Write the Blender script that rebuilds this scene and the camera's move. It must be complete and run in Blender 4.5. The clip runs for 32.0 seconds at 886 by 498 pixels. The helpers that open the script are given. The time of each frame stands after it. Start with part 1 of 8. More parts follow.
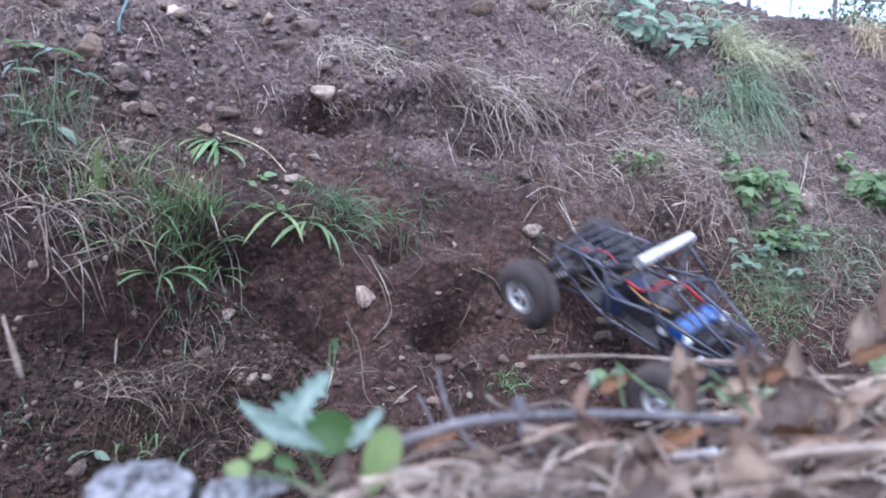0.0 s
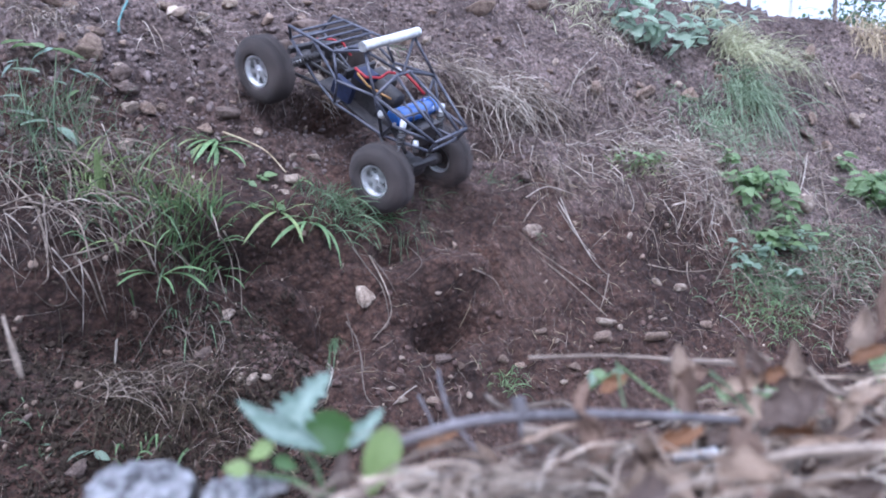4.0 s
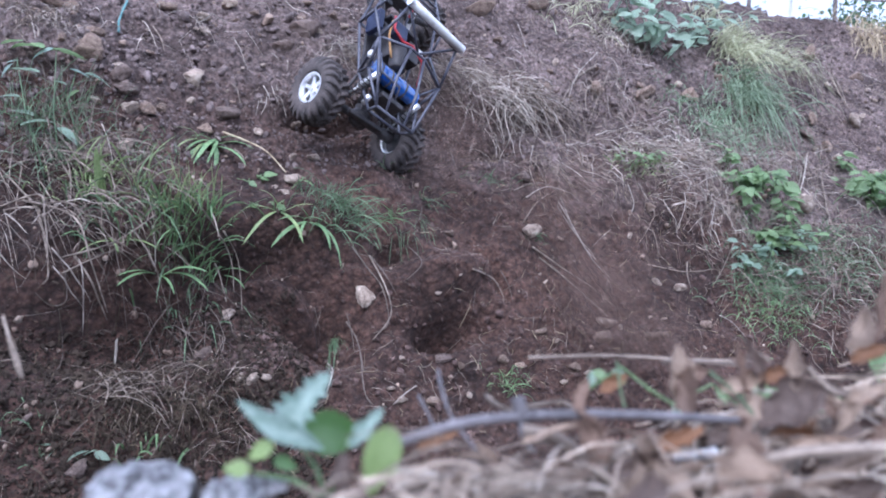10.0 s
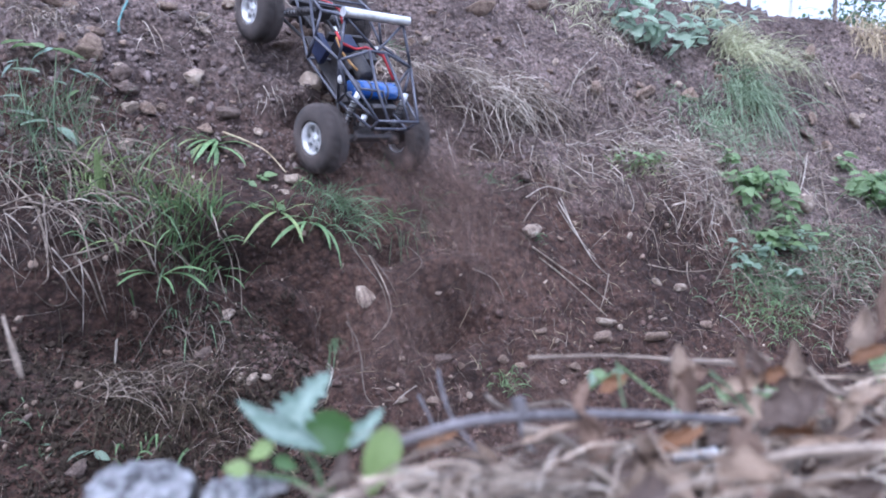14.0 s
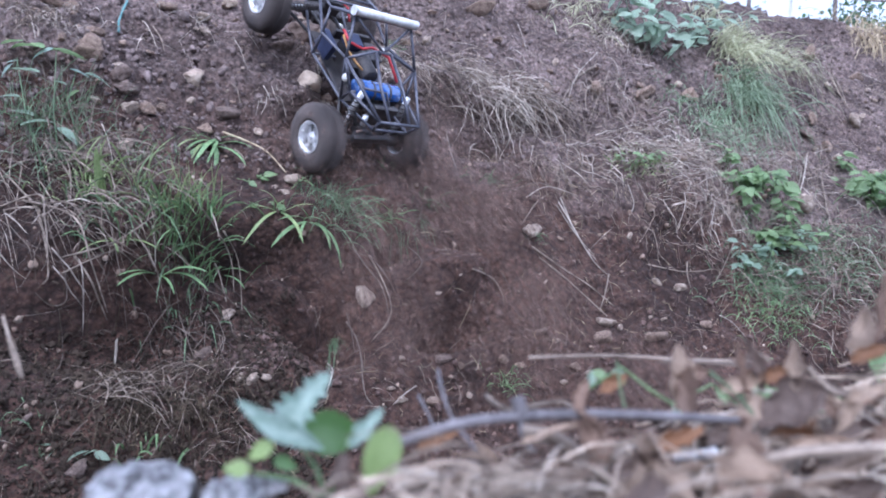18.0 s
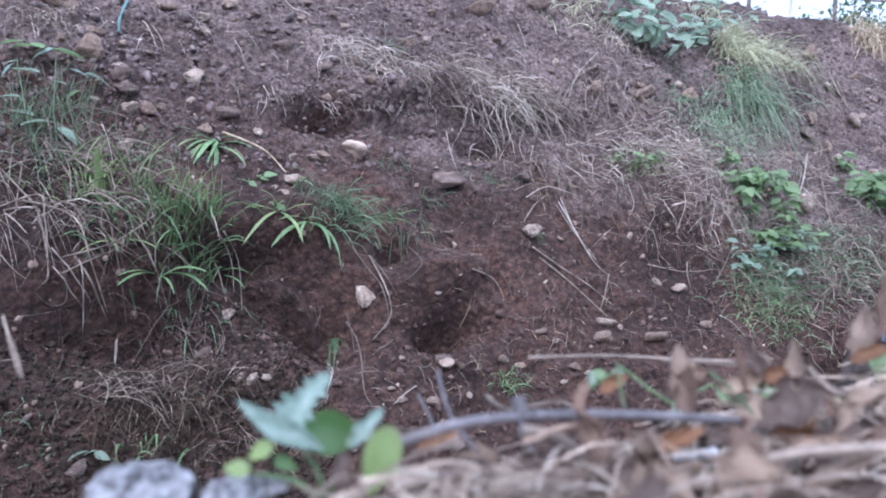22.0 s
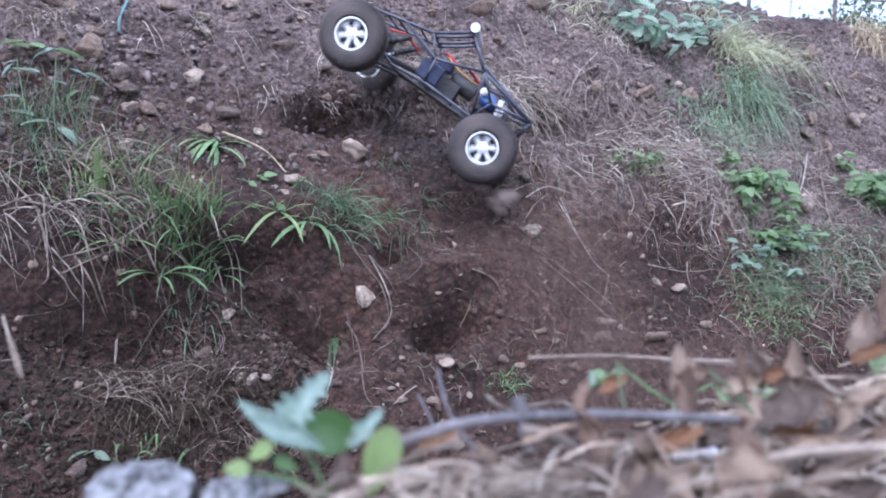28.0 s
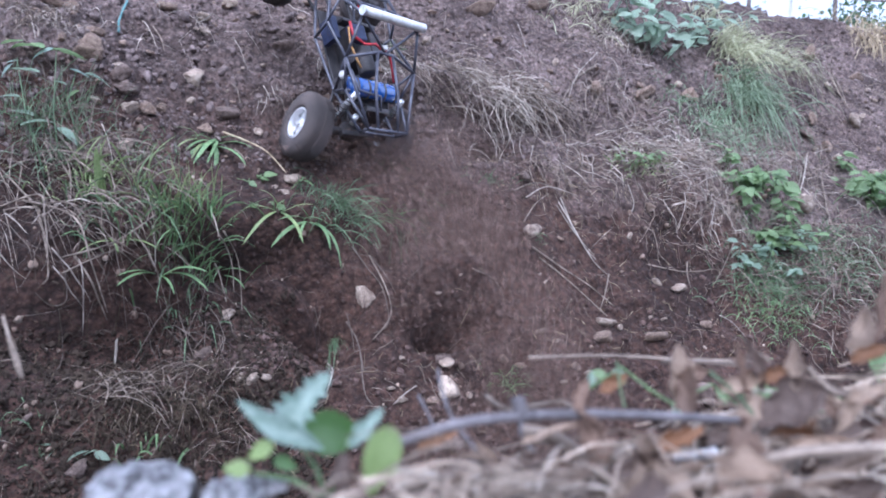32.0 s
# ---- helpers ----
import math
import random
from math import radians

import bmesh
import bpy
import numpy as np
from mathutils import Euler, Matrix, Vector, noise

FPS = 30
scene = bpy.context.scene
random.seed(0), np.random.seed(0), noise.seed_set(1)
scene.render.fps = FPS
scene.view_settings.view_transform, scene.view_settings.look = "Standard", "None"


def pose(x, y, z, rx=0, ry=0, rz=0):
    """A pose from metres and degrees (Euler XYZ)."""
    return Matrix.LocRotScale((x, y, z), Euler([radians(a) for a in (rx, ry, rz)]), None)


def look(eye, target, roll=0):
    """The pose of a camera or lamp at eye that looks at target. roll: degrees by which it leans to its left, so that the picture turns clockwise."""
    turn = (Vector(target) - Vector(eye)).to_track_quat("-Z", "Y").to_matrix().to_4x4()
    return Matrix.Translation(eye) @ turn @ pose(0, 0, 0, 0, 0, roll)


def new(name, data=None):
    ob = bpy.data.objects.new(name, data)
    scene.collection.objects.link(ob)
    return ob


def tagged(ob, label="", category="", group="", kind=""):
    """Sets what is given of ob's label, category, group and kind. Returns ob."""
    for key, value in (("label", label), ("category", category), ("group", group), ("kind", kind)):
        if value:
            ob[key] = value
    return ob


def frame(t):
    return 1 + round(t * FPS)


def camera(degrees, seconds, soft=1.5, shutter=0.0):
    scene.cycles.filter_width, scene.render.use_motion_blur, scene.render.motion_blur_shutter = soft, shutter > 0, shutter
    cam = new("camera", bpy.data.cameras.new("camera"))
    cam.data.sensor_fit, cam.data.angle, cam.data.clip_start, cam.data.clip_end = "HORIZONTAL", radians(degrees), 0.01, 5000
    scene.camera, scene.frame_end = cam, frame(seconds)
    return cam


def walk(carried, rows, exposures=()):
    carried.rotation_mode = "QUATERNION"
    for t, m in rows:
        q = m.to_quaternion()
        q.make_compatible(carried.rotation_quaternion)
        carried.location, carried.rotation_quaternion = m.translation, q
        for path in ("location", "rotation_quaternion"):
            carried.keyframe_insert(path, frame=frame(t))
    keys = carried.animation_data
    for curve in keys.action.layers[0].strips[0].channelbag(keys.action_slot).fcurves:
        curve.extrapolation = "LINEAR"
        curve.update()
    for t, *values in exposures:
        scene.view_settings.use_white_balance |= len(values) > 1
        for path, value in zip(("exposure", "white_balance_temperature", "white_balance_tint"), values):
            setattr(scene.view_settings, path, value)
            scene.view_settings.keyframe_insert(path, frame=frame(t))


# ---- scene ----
cam = camera(62, 32.0, soft=1.9, shutter=0.5)
cam.data.dof.use_dof, cam.data.dof.focus_distance, cam.data.dof.aperture_fstop = True, 1.65, 9.0
VIEW = pose(0, 0, 0.52, 84, 0, 0)
walk(cam, [(0.0, VIEW), (32.0, VIEW)], [(0.0, 1.26, 5020, 16), (32.0, 1.26, 5020, 16)])

# ---- light: an overcast day, soft light from above and behind the camera ----
world = bpy.data.worlds.new("sky")
scene.world = world
world.use_nodes = True
wt = world.node_tree
sky = wt.nodes.new("ShaderNodeTexSky")
sky.sky_type, sky.sun_disc, sky.sun_elevation, sky.sun_rotation = "NISHITA", False, radians(58), radians(200)
sky.air_density, sky.dust_density = 1.0, 6.0
veil = wt.nodes.new("ShaderNodeMix")          # a white cloud layer over the blue
veil.data_type = "RGBA"
veil.inputs[0].default_value = 0.55
veil.inputs[7].default_value = (6.0, 6.1, 6.4, 1)
wt.links.new(sky.outputs[0], veil.inputs[6])
wt.links.new(veil.outputs[2], wt.nodes["Background"].inputs[0])
wt.nodes["Background"].inputs[1].default_value = 0.13
sun = new("sun", bpy.data.lights.new("sun", "SUN"))
sun.data.energy, sun.data.angle, sun.data.color = 1.2, radians(40), (1.0, 0.96, 0.92)
sun.matrix_world = look((0.9, -2.4, 5.0), (0, 1.5, 0.5))


# ---- materials ----
def material(name, rough=0.8, metal=0.0):
    m = bpy.data.materials.new(name)
    m.use_nodes = True
    b = m.node_tree.nodes["Principled BSDF"]
    b.inputs["Roughness"].default_value, b.inputs["Metallic"].default_value = rough, metal
    return m, m.node_tree, b


def node(tree, kind, **given):
    n = tree.nodes.new(kind)
    for key, value in given.items():
        n.inputs[key.replace("_", " ")].default_value = value
    return n


def grainy(name, low, high, scale=30.0, detail=8.0, rough=0.85, bump=0.3, fine=220.0, metal=0.0, spread=0.0, depth=0.004):
    """Two colours mixed by coarse and fine noise, with relief; spread varies the tone from piece to piece."""
    m, t, b = material(name, rough, metal)
    co = node(t, "ShaderNodeTexCoord")
    n1 = node(t, "ShaderNodeTexNoise", Scale=scale, Detail=detail, Roughness=0.65)
    n2 = node(t, "ShaderNodeTexNoise", Scale=fine, Detail=4.0)
    for n in (n1, n2):
        t.links.new(co.outputs["Object"], n.inputs["Vector"])
    add = t.nodes.new("ShaderNodeMath")
    add.operation = "MULTIPLY_ADD"
    add.inputs[1].default_value, add.inputs[2].default_value = 0.45, -0.22
    t.links.new(n2.outputs["Fac"], add.inputs[0])
    mixed = t.nodes.new("ShaderNodeMath")
    t.links.new(n1.outputs["Fac"], mixed.inputs[0])
    t.links.new(add.outputs[0], mixed.inputs[1])
    ramp = t.nodes.new("ShaderNodeValToRGB")
    ramp.color_ramp.elements[0].position, ramp.color_ramp.elements[1].position = 0.32, 0.70
    ramp.color_ramp.elements[0].color, ramp.color_ramp.elements[1].color = (*low, 1), (*high, 1)
    t.links.new(mixed.outputs[0], ramp.inputs[0])
    out = ramp.outputs[0]
    if spread:
        info = t.nodes.new("ShaderNodeObjectInfo")
        geo = t.nodes.new("ShaderNodeNewGeometry")
        both = t.nodes.new("ShaderNodeMath")
        t.links.new(info.outputs["Random"], both.inputs[0])
        t.links.new(geo.outputs["Random Per Island"], both.inputs[1])
        half = t.nodes.new("ShaderNodeMath")
        half.operation = "MULTIPLY_ADD"
        half.inputs[1].default_value, half.inputs[2].default_value = spread, 1.0 - spread
        t.links.new(both.outputs[0], half.inputs[0])
        hsv = t.nodes.new("ShaderNodeHueSaturation")
        t.links.new(half.outputs[0], hsv.inputs["Value"])
        t.links.new(out, hsv.inputs["Color"])
        out = hsv.outputs[0]
    t.links.new(out, b.inputs["Base Color"])
    bm = node(t, "ShaderNodeBump", Strength=bump, Distance=depth)
    t.links.new(mixed.outputs[0], bm.inputs["Height"])
    t.links.new(bm.outputs[0], b.inputs["Normal"])
    return m


def leafy(name, low, high, scale=25.0, through_light=0.3, rough=0.5, spread=0.35):
    """Thin leaf or blade: lets some light through."""
    m = grainy(name, low, high, scale, 4.0, rough, 0.15, 120.0, 0.0, spread, 0.002)
    t = m.node_tree
    b = t.nodes["Principled BSDF"]
    tr = t.nodes.new("ShaderNodeBsdfTranslucent")
    src = b.inputs["Base Color"].links[0].from_socket
    t.links.new(src, tr.inputs[0])
    mix = t.nodes.new("ShaderNodeMixShader")
    mix.inputs[0].default_value = through_light
    t.links.new(b.outputs[0], mix.inputs[1])
    t.links.new(tr.outputs[0], mix.inputs[2])
    t.links.new(mix.outputs[0], t.nodes["Material Output"].inputs[0])
    return m


def soil_material():
    """Dark reddish-brown moist earth: damp patches, drier upper earth paled for haze, crumbs and grit."""
    m, t, b = material("soil", 0.95)
    co = t.nodes.new("ShaderNodeTexCoord")
    def nz(scale, detail, rough=0.6):
        n = node(t, "ShaderNodeTexNoise", Scale=scale, Detail=detail, Roughness=rough)
        t.links.new(co.outputs["Object"], n.inputs["Vector"])
        return n.outputs["Fac"]
    def ramp(src, a, ca, z, cz):
        r = t.nodes.new("ShaderNodeValToRGB")
        e = r.color_ramp.elements
        e[0].position, e[1].position, e[0].color, e[1].color = a, z, (*ca, 1), (*cz, 1)
        t.links.new(src, r.inputs[0])
        return r.outputs[0]
    def mix(kind, fac, one, two):
        x = t.nodes.new("ShaderNodeMix")
        x.data_type, x.blend_type = "RGBA", kind
        if isinstance(fac, float):
            x.inputs[0].default_value = fac
        else:
            t.links.new(fac, x.inputs[0])
        t.links.new(one, x.inputs[6]), t.links.new(two, x.inputs[7])
        return x.outputs[2]
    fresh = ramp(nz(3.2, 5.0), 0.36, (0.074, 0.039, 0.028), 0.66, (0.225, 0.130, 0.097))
    hazed_crust = ramp(nz(6.0, 6.0), 0.33, (0.125, 0.088, 0.078), 0.68, (0.46, 0.365, 0.335))
    # the upper bank and the level ground above it are dry and weathered, and paled further to paint in haze; the dug
    # slope below is fresh and moist
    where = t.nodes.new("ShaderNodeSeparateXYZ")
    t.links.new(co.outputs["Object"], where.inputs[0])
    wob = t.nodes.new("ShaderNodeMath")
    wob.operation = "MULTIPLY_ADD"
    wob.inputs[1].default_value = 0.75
    # paler towards the right too: the haze there is put into the colour
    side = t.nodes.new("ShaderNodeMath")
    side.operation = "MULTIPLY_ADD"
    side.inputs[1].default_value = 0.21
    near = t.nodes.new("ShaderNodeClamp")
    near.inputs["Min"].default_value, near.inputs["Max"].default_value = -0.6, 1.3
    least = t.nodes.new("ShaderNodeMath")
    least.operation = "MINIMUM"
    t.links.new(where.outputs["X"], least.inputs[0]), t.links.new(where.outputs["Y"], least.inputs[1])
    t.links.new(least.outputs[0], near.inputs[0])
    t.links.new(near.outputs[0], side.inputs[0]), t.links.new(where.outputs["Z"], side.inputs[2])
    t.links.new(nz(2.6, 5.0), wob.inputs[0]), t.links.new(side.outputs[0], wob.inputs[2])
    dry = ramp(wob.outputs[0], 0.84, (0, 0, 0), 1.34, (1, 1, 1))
    damp = mix("MIX", dry, fresh, hazed_crust)
    crumb = ramp(nz(55.0, 8.0, 0.72), 0.30, (0.30, 0.28, 0.28), 0.72, (1.15, 1.08, 1.05))
    grit = ramp(nz(300.0, 3.0), 0.62, (0.0, 0.0, 0.0), 0.74, (1.0, 1.0, 1.0))
    pale = ramp(nz(20.0, 3.0), 0.3, (0.20, 0.155, 0.135), 0.7, (0.30, 0.25, 0.22))
    # crumbs with the shade in the gaps between them painted dark, at two sizes
    def cells(scale, a, z):
        warp = node(t, "ShaderNodeTexNoise", Scale=scale * 1.5, Detail=3.0)
        t.links.new(co.outputs["Object"], warp.inputs["Vector"])
        bend = t.nodes.new("ShaderNodeMix")
        bend.data_type = "VECTOR"
        bend.inputs[0].default_value = 0.6 / scale
        t.links.new(co.outputs["Object"], bend.inputs[4]), t.links.new(warp.outputs["Color"], bend.inputs[5])
        v = node(t, "ShaderNodeTexVoronoi", Scale=scale, Randomness=1.0)
        t.links.new(bend.outputs[1], v.inputs["Vector"])
        return v.outputs["Distance"], ramp(v.outputs["Distance"], a, (1.1, 1.1, 1.1), z, (0.32, 0.29, 0.28))
    d1, gap_shade1 = cells(62.0, 0.25, 0.85)
    d2, gap_shade2 = cells(150.0, 0.25, 0.9)
    body = mix("MULTIPLY", 0.7, mix("MULTIPLY", 0.8, mix("MULTIPLY", 0.75, damp, crumb), gap_shade1), gap_shade2)
    sep = t.nodes.new("ShaderNodeMath")
    sep.operation = "MULTIPLY"
    sep.inputs[1].default_value = 0.4
    t.links.new(grit, sep.inputs[0])
    t.links.new(mix("MIX", sep.outputs[0], body, pale), b.inputs["Base Color"])
    h1, h2 = nz(75.0, 9.0, 0.7), nz(260.0, 5.0)
    add = t.nodes.new("ShaderNodeMath")
    add.operation = "MULTIPLY_ADD"
    add.inputs[1].default_value = 0.35
    t.links.new(h2, add.inputs[0]), t.links.new(h1, add.inputs[2])
    low = t.nodes.new("ShaderNodeMath")
    low.operation = "MULTIPLY_ADD"
    low.inputs[1].default_value = -0.7
    t.links.new(d1, low.inputs[0]), t.links.new(add.outputs[0], low.inputs[2])
    bm = node(t, "ShaderNodeBump", Strength=1.0, Distance=0.016)
    t.links.new(low.outputs[0], bm.inputs["Height"])
    t.links.new(bm.outputs[0], b.inputs["Normal"])
    return m


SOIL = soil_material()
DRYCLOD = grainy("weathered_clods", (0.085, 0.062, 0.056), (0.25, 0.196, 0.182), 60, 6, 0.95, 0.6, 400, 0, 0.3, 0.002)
# humus crumbs, coloured darker still to paint the shade low on the left
SHADEHUMUS = grainy("dark_humus", (0.016, 0.0115, 0.0085), (0.066, 0.048, 0.036), 60, 6, 0.95, 0.6, 400, 0, 0.4, 0.002)
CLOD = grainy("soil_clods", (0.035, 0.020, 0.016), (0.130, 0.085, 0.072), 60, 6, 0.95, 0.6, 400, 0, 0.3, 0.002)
STONE = grainy("river_stone", (0.13, 0.082, 0.060), (0.42, 0.315, 0.24), 5, 8, 0.85, 0.6, 34, 0, 0.34, 0.05)
PALE = grainy("pale_stone", (0.16, 0.105, 0.078), (0.62, 0.51, 0.405), 4, 8, 0.8, 0.6, 30, 0, 0.2, 0.05)
GREY = grainy("grey_stone", (0.085, 0.056, 0.045), (0.28, 0.21, 0.175), 5, 8, 0.85, 0.6, 36, 0, 0.3, 0.05)
STRAW = leafy("dry_straw", (0.125, 0.095, 0.074), (0.42, 0.34, 0.27), 40, 0.15, 0.7, 0.4)
# old straw whose dark colour paints in the shade of the low hollow
SHADESTRAW = leafy("rotting_straw", (0.036, 0.027, 0.018), (0.135, 0.103, 0.070), 40, 0.1, 0.8, 0.5)
OLDSTRAW = leafy("old_brown_straw", (0.095, 0.072, 0.058), (0.27, 0.215, 0.175), 40, 0.15, 0.75, 0.4)
PALELEAF = leafy("pale_mint_leaf", (0.10, 0.17, 0.12), (0.34, 0.42, 0.37), 3, 0.3, 0.5, 0.25)
PALESTRAW = leafy("bleached_straw", (0.25, 0.21, 0.175), (0.64, 0.56, 0.475), 40, 0.15, 0.7, 0.3)
GRASS = leafy("green_grass", (0.105, 0.195, 0.075), (0.30, 0.43, 0.205), 20, 0.35, 0.5, 0.35)
LIGHTGRASS = leafy("yellow_green_grass", (0.15, 0.215, 0.08), (0.35, 0.42, 0.19), 25, 0.35, 0.5, 0.35)
DULLGRASS = leafy("dull_fine_grass", (0.085, 0.135, 0.070), (0.20, 0.275, 0.15), 25, 0.3, 0.6, 0.35)
BLUELEAF = leafy("blue_green_leaf", (0.17, 0.25, 0.17), (0.40, 0.50, 0.38), 30, 0.5, 0.45, 0.35)
LEAF = leafy("bright_green_leaf", (0.12, 0.20, 0.080), (0.30, 0.40, 0.20), 30, 0.45, 0.45, 0.35)
DEADLEAF = leafy("dead_leaf", (0.12, 0.080, 0.056), (0.58, 0.44, 0.33), 90, 0.3, 0.7, 0.55)
RUSTLEAF = leafy("rusty_dead_leaf", (0.10, 0.060, 0.044), (0.38, 0.26, 0.19), 40, 0.3, 0.65, 0.45)
ORANGELEAF = leafy("orange_dead_leaf", (0.13, 0.060, 0.030), (0.38, 0.20, 0.10), 40, 0.4, 0.6, 0.3)
DARKDEAD = leafy("dark_dead_leaf", (0.040, 0.027, 0.022), (0.17, 0.12, 0.095), 40, 0.15, 0.7, 0.4)
DARKLEAF = leafy("dark_green_leaf", (0.042, 0.095, 0.022), (0.085, 0.17, 0.042), 30, 0.35, 0.45, 0.2)
LIMELEAF = leafy("yellow_green_leaf", (0.19, 0.28, 0.075), (0.40, 0.50, 0.21), 30, 0.5, 0.45, 0.2)
# pale fine grass; on the right-hand clumps its paleness also paints in haze
PALEGRASS = leafy("pale_grey_green_grass", (0.14, 0.20, 0.115), (0.34, 0.42, 0.27), 25, 0.35, 0.55, 0.4)
CREAMGRASS = leafy("cream_grass", (0.30, 0.31, 0.17), (0.62, 0.61, 0.42), 25, 0.35, 0.55, 0.35)
YELLOWSTRAW = leafy("yellow_straw", (0.28, 0.22, 0.13), (0.64, 0.53, 0.36), 40, 0.2, 0.7, 0.35)
# leaf colour lightened to paint in the haze at the bank's brow
HAZELEAF = leafy("soft_pale_leaf", (0.23, 0.33, 0.24), (0.52, 0.62, 0.48), 30, 0.5, 0.5, 0.3)
LITTER = leafy("mixed_dry_litter", (0.09, 0.064, 0.047), (0.62, 0.50, 0.39), 30, 0.2, 0.75, 0.8)
TWIG = grainy("grey_twig_bark", (0.060, 0.054, 0.056), (0.21, 0.19, 0.195), 60, 6, 0.75, 0.5, 300, 0, 0, 0.002)
BARK = grainy("bleached_bark", (0.06, 0.056, 0.056), (0.78, 0.78, 0.80), 150, 9, 0.8, 0.9, 330, 0, 0, 0.003)
RUBBER = grainy("dusty_black_rubber", (0.034, 0.030, 0.030), (0.120, 0.096, 0.088), 18, 6, 0.85, 0.25, 300, 0, 0, 0.001)
CHROME = grainy("satin_chrome", (0.58, 0.58, 0.59), (0.88, 0.88, 0.89), 60, 4, 0.36, 0.03, 200, 0.55, 0, 0.001)
TUBEPAINT = grainy("dark_blue_grey_paint", (0.042, 0.044, 0.062), (0.135, 0.132, 0.158), 40, 6, 0.42, 0.1, 300, 0.2, 0, 0.001)
BLACKPLASTIC = grainy("dusty_black_plastic", (0.022, 0.021, 0.025), (0.085, 0.075, 0.074), 40, 6, 0.55, 0.12, 300, 0, 0, 0.001)
BLUE = grainy("blue_shrink_wrap", (0.008, 0.050, 0.24), (0.02, 0.11, 0.40), 30, 4, 0.16, 0.08, 200, 0, 0, 0.001)
BLUEPANEL = grainy("dark_blue_panel", (0.014, 0.018, 0.045), (0.035, 0.045, 0.10), 30, 4, 0.4, 0.08, 200, 0, 0, 0.001)
RED = grainy("red_wire_cover", (0.35, 0.02, 0.03), (0.55, 0.05, 0.06), 50, 3, 0.45, 0.05, 200, 0, 0, 0.001)
YELLOW = grainy("yellow_wire_cover", (0.34, 0.17, 0.05), (0.48, 0.27, 0.09), 50, 3, 0.45, 0.05, 200, 0, 0, 0.001)
WHITE = grainy("white_plastic", (0.50, 0.49, 0.47), (0.80, 0.80, 0.78), 40, 5, 0.35, 0.05, 200, 0, 0, 0.001)
FENCEWOOD = grainy("weathered_wood", (0.10, 0.08, 0.075), (0.22, 0.19, 0.17), 20, 6, 0.85, 0.3, 100)
PLASTER = grainy("white_wall_paint", (0.62, 0.63, 0.66), (0.80, 0.81, 0.83), 3, 5, 0.8, 0.1, 40)
CROWN = leafy("far_tree_leaf", (0.05, 0.10, 0.045), (0.13, 0.20, 0.09), 3, 0.25, 0.6, 0.4)
TRUNK = grainy("tree_bark", (0.08, 0.06, 0.05), (0.18, 0.15, 0.13), 8, 6, 0.9, 0.4, 60)
GLASS = grainy("dark_window_glass", (0.05, 0.07, 0.09), (0.10, 0.13, 0.16), 2, 2, 0.1, 0.0, 20)


def dust_material():
    """Flying loose earth: grains too fine to tell apart let part of the light pass."""
    m = grainy("loose_earth", (0.13, 0.082, 0.064), (0.25, 0.17, 0.138), 40, 4, 0.95, 0.2, 200, 0, 0.2)
    t = m.node_tree
    mix = t.nodes.new("ShaderNodeMixShader")
    clear = t.nodes.new("ShaderNodeBsdfTransparent")
    mix.inputs[0].default_value = 0.45
    t.links.new(clear.outputs[0], mix.inputs[1])
    t.links.new(t.nodes["Principled BSDF"].outputs[0], mix.inputs[2])
    t.links.new(mix.outputs[0], t.nodes["Material Output"].inputs[0])
    return m


DUST = dust_material()


BLUE.node_tree.nodes["Principled BSDF"].inputs["Coat Weight"].default_value = 1.0
BLUE.node_tree.nodes["Principled BSDF"].inputs["Coat IOR"].default_value = 2.0
# less gloss keeps the shade painted into these two dark
for m in (SHADEHUMUS, SHADESTRAW):
    m.node_tree.nodes["Principled BSDF"].inputs["Specular IOR Level"].default_value = 0.2


# ---- building helpers ----
def mesh_of(name, bm, *materials, smooth=False):
    me = bpy.data.meshes.new(name)
    bm.to_mesh(me)
    bm.free()
    for m in materials:
        me.materials.append(m)
    if smooth:
        me.polygons.foreach_set("use_smooth", [True] * len(me.polygons))
    return me


def part(name, bm, mat, parent, label="", smooth=False, at=None):
    """One mesh object under a thing or a part; bm may be a mesh already made."""
    me = bm if isinstance(bm, bpy.types.Mesh) else mesh_of(name, bm, mat, smooth=smooth)
    ob = new(name, me)
    ob.parent = parent
    if at is not None:
        ob.matrix_basis = at
    return tagged(ob, label)


def thing(name, label, category, group="", m=None, me=None, kind=""):
    ob = new(name, me)
    if m is not None:
        ob.matrix_basis = m
    return tagged(ob, label, category, group, kind)


def tube(bm, points, radius, sides=6, taper=1.0):
    """A round bar swept along points, closed at both ends."""
    pts = [Vector(p) for p in points]
    rings, side = [], None
    for i, p in enumerate(pts):
        d = (pts[min(i + 1, len(pts) - 1)] - pts[max(i - 1, 0)]).normalized()
        if side is None:
            side = d.orthogonal().normalized()
        side = (side - d * side.dot(d)).normalized()
        up = d.cross(side)
        r = radius * (1 + (taper - 1) * i / (len(pts) - 1))
        rings.append([bm.verts.new(p + r * (math.cos(a) * side + math.sin(a) * up)) for a in [2 * math.pi * k / sides for k in range(sides)]])
    for a, b in zip(rings, rings[1:]):
        for k in range(sides):
            bm.faces.new((a[k], a[(k + 1) % sides], b[(k + 1) % sides], b[k]))
    bm.faces.new(rings[0][::-1]), bm.faces.new(rings[-1])


def lathe(bm, profile, steps=28):
    """Turns (x, r) pairs about the x axis."""
    rings = [[bm.verts.new((x, r * math.cos(2 * math.pi * k / steps), r * math.sin(2 * math.pi * k / steps))) for k in range(steps)] for x, r in profile]
    for a, b in zip(rings, rings[1:]):
        for k in range(steps):
            bm.faces.new((a[k], b[k], b[(k + 1) % steps], a[(k + 1) % steps]))
    return rings


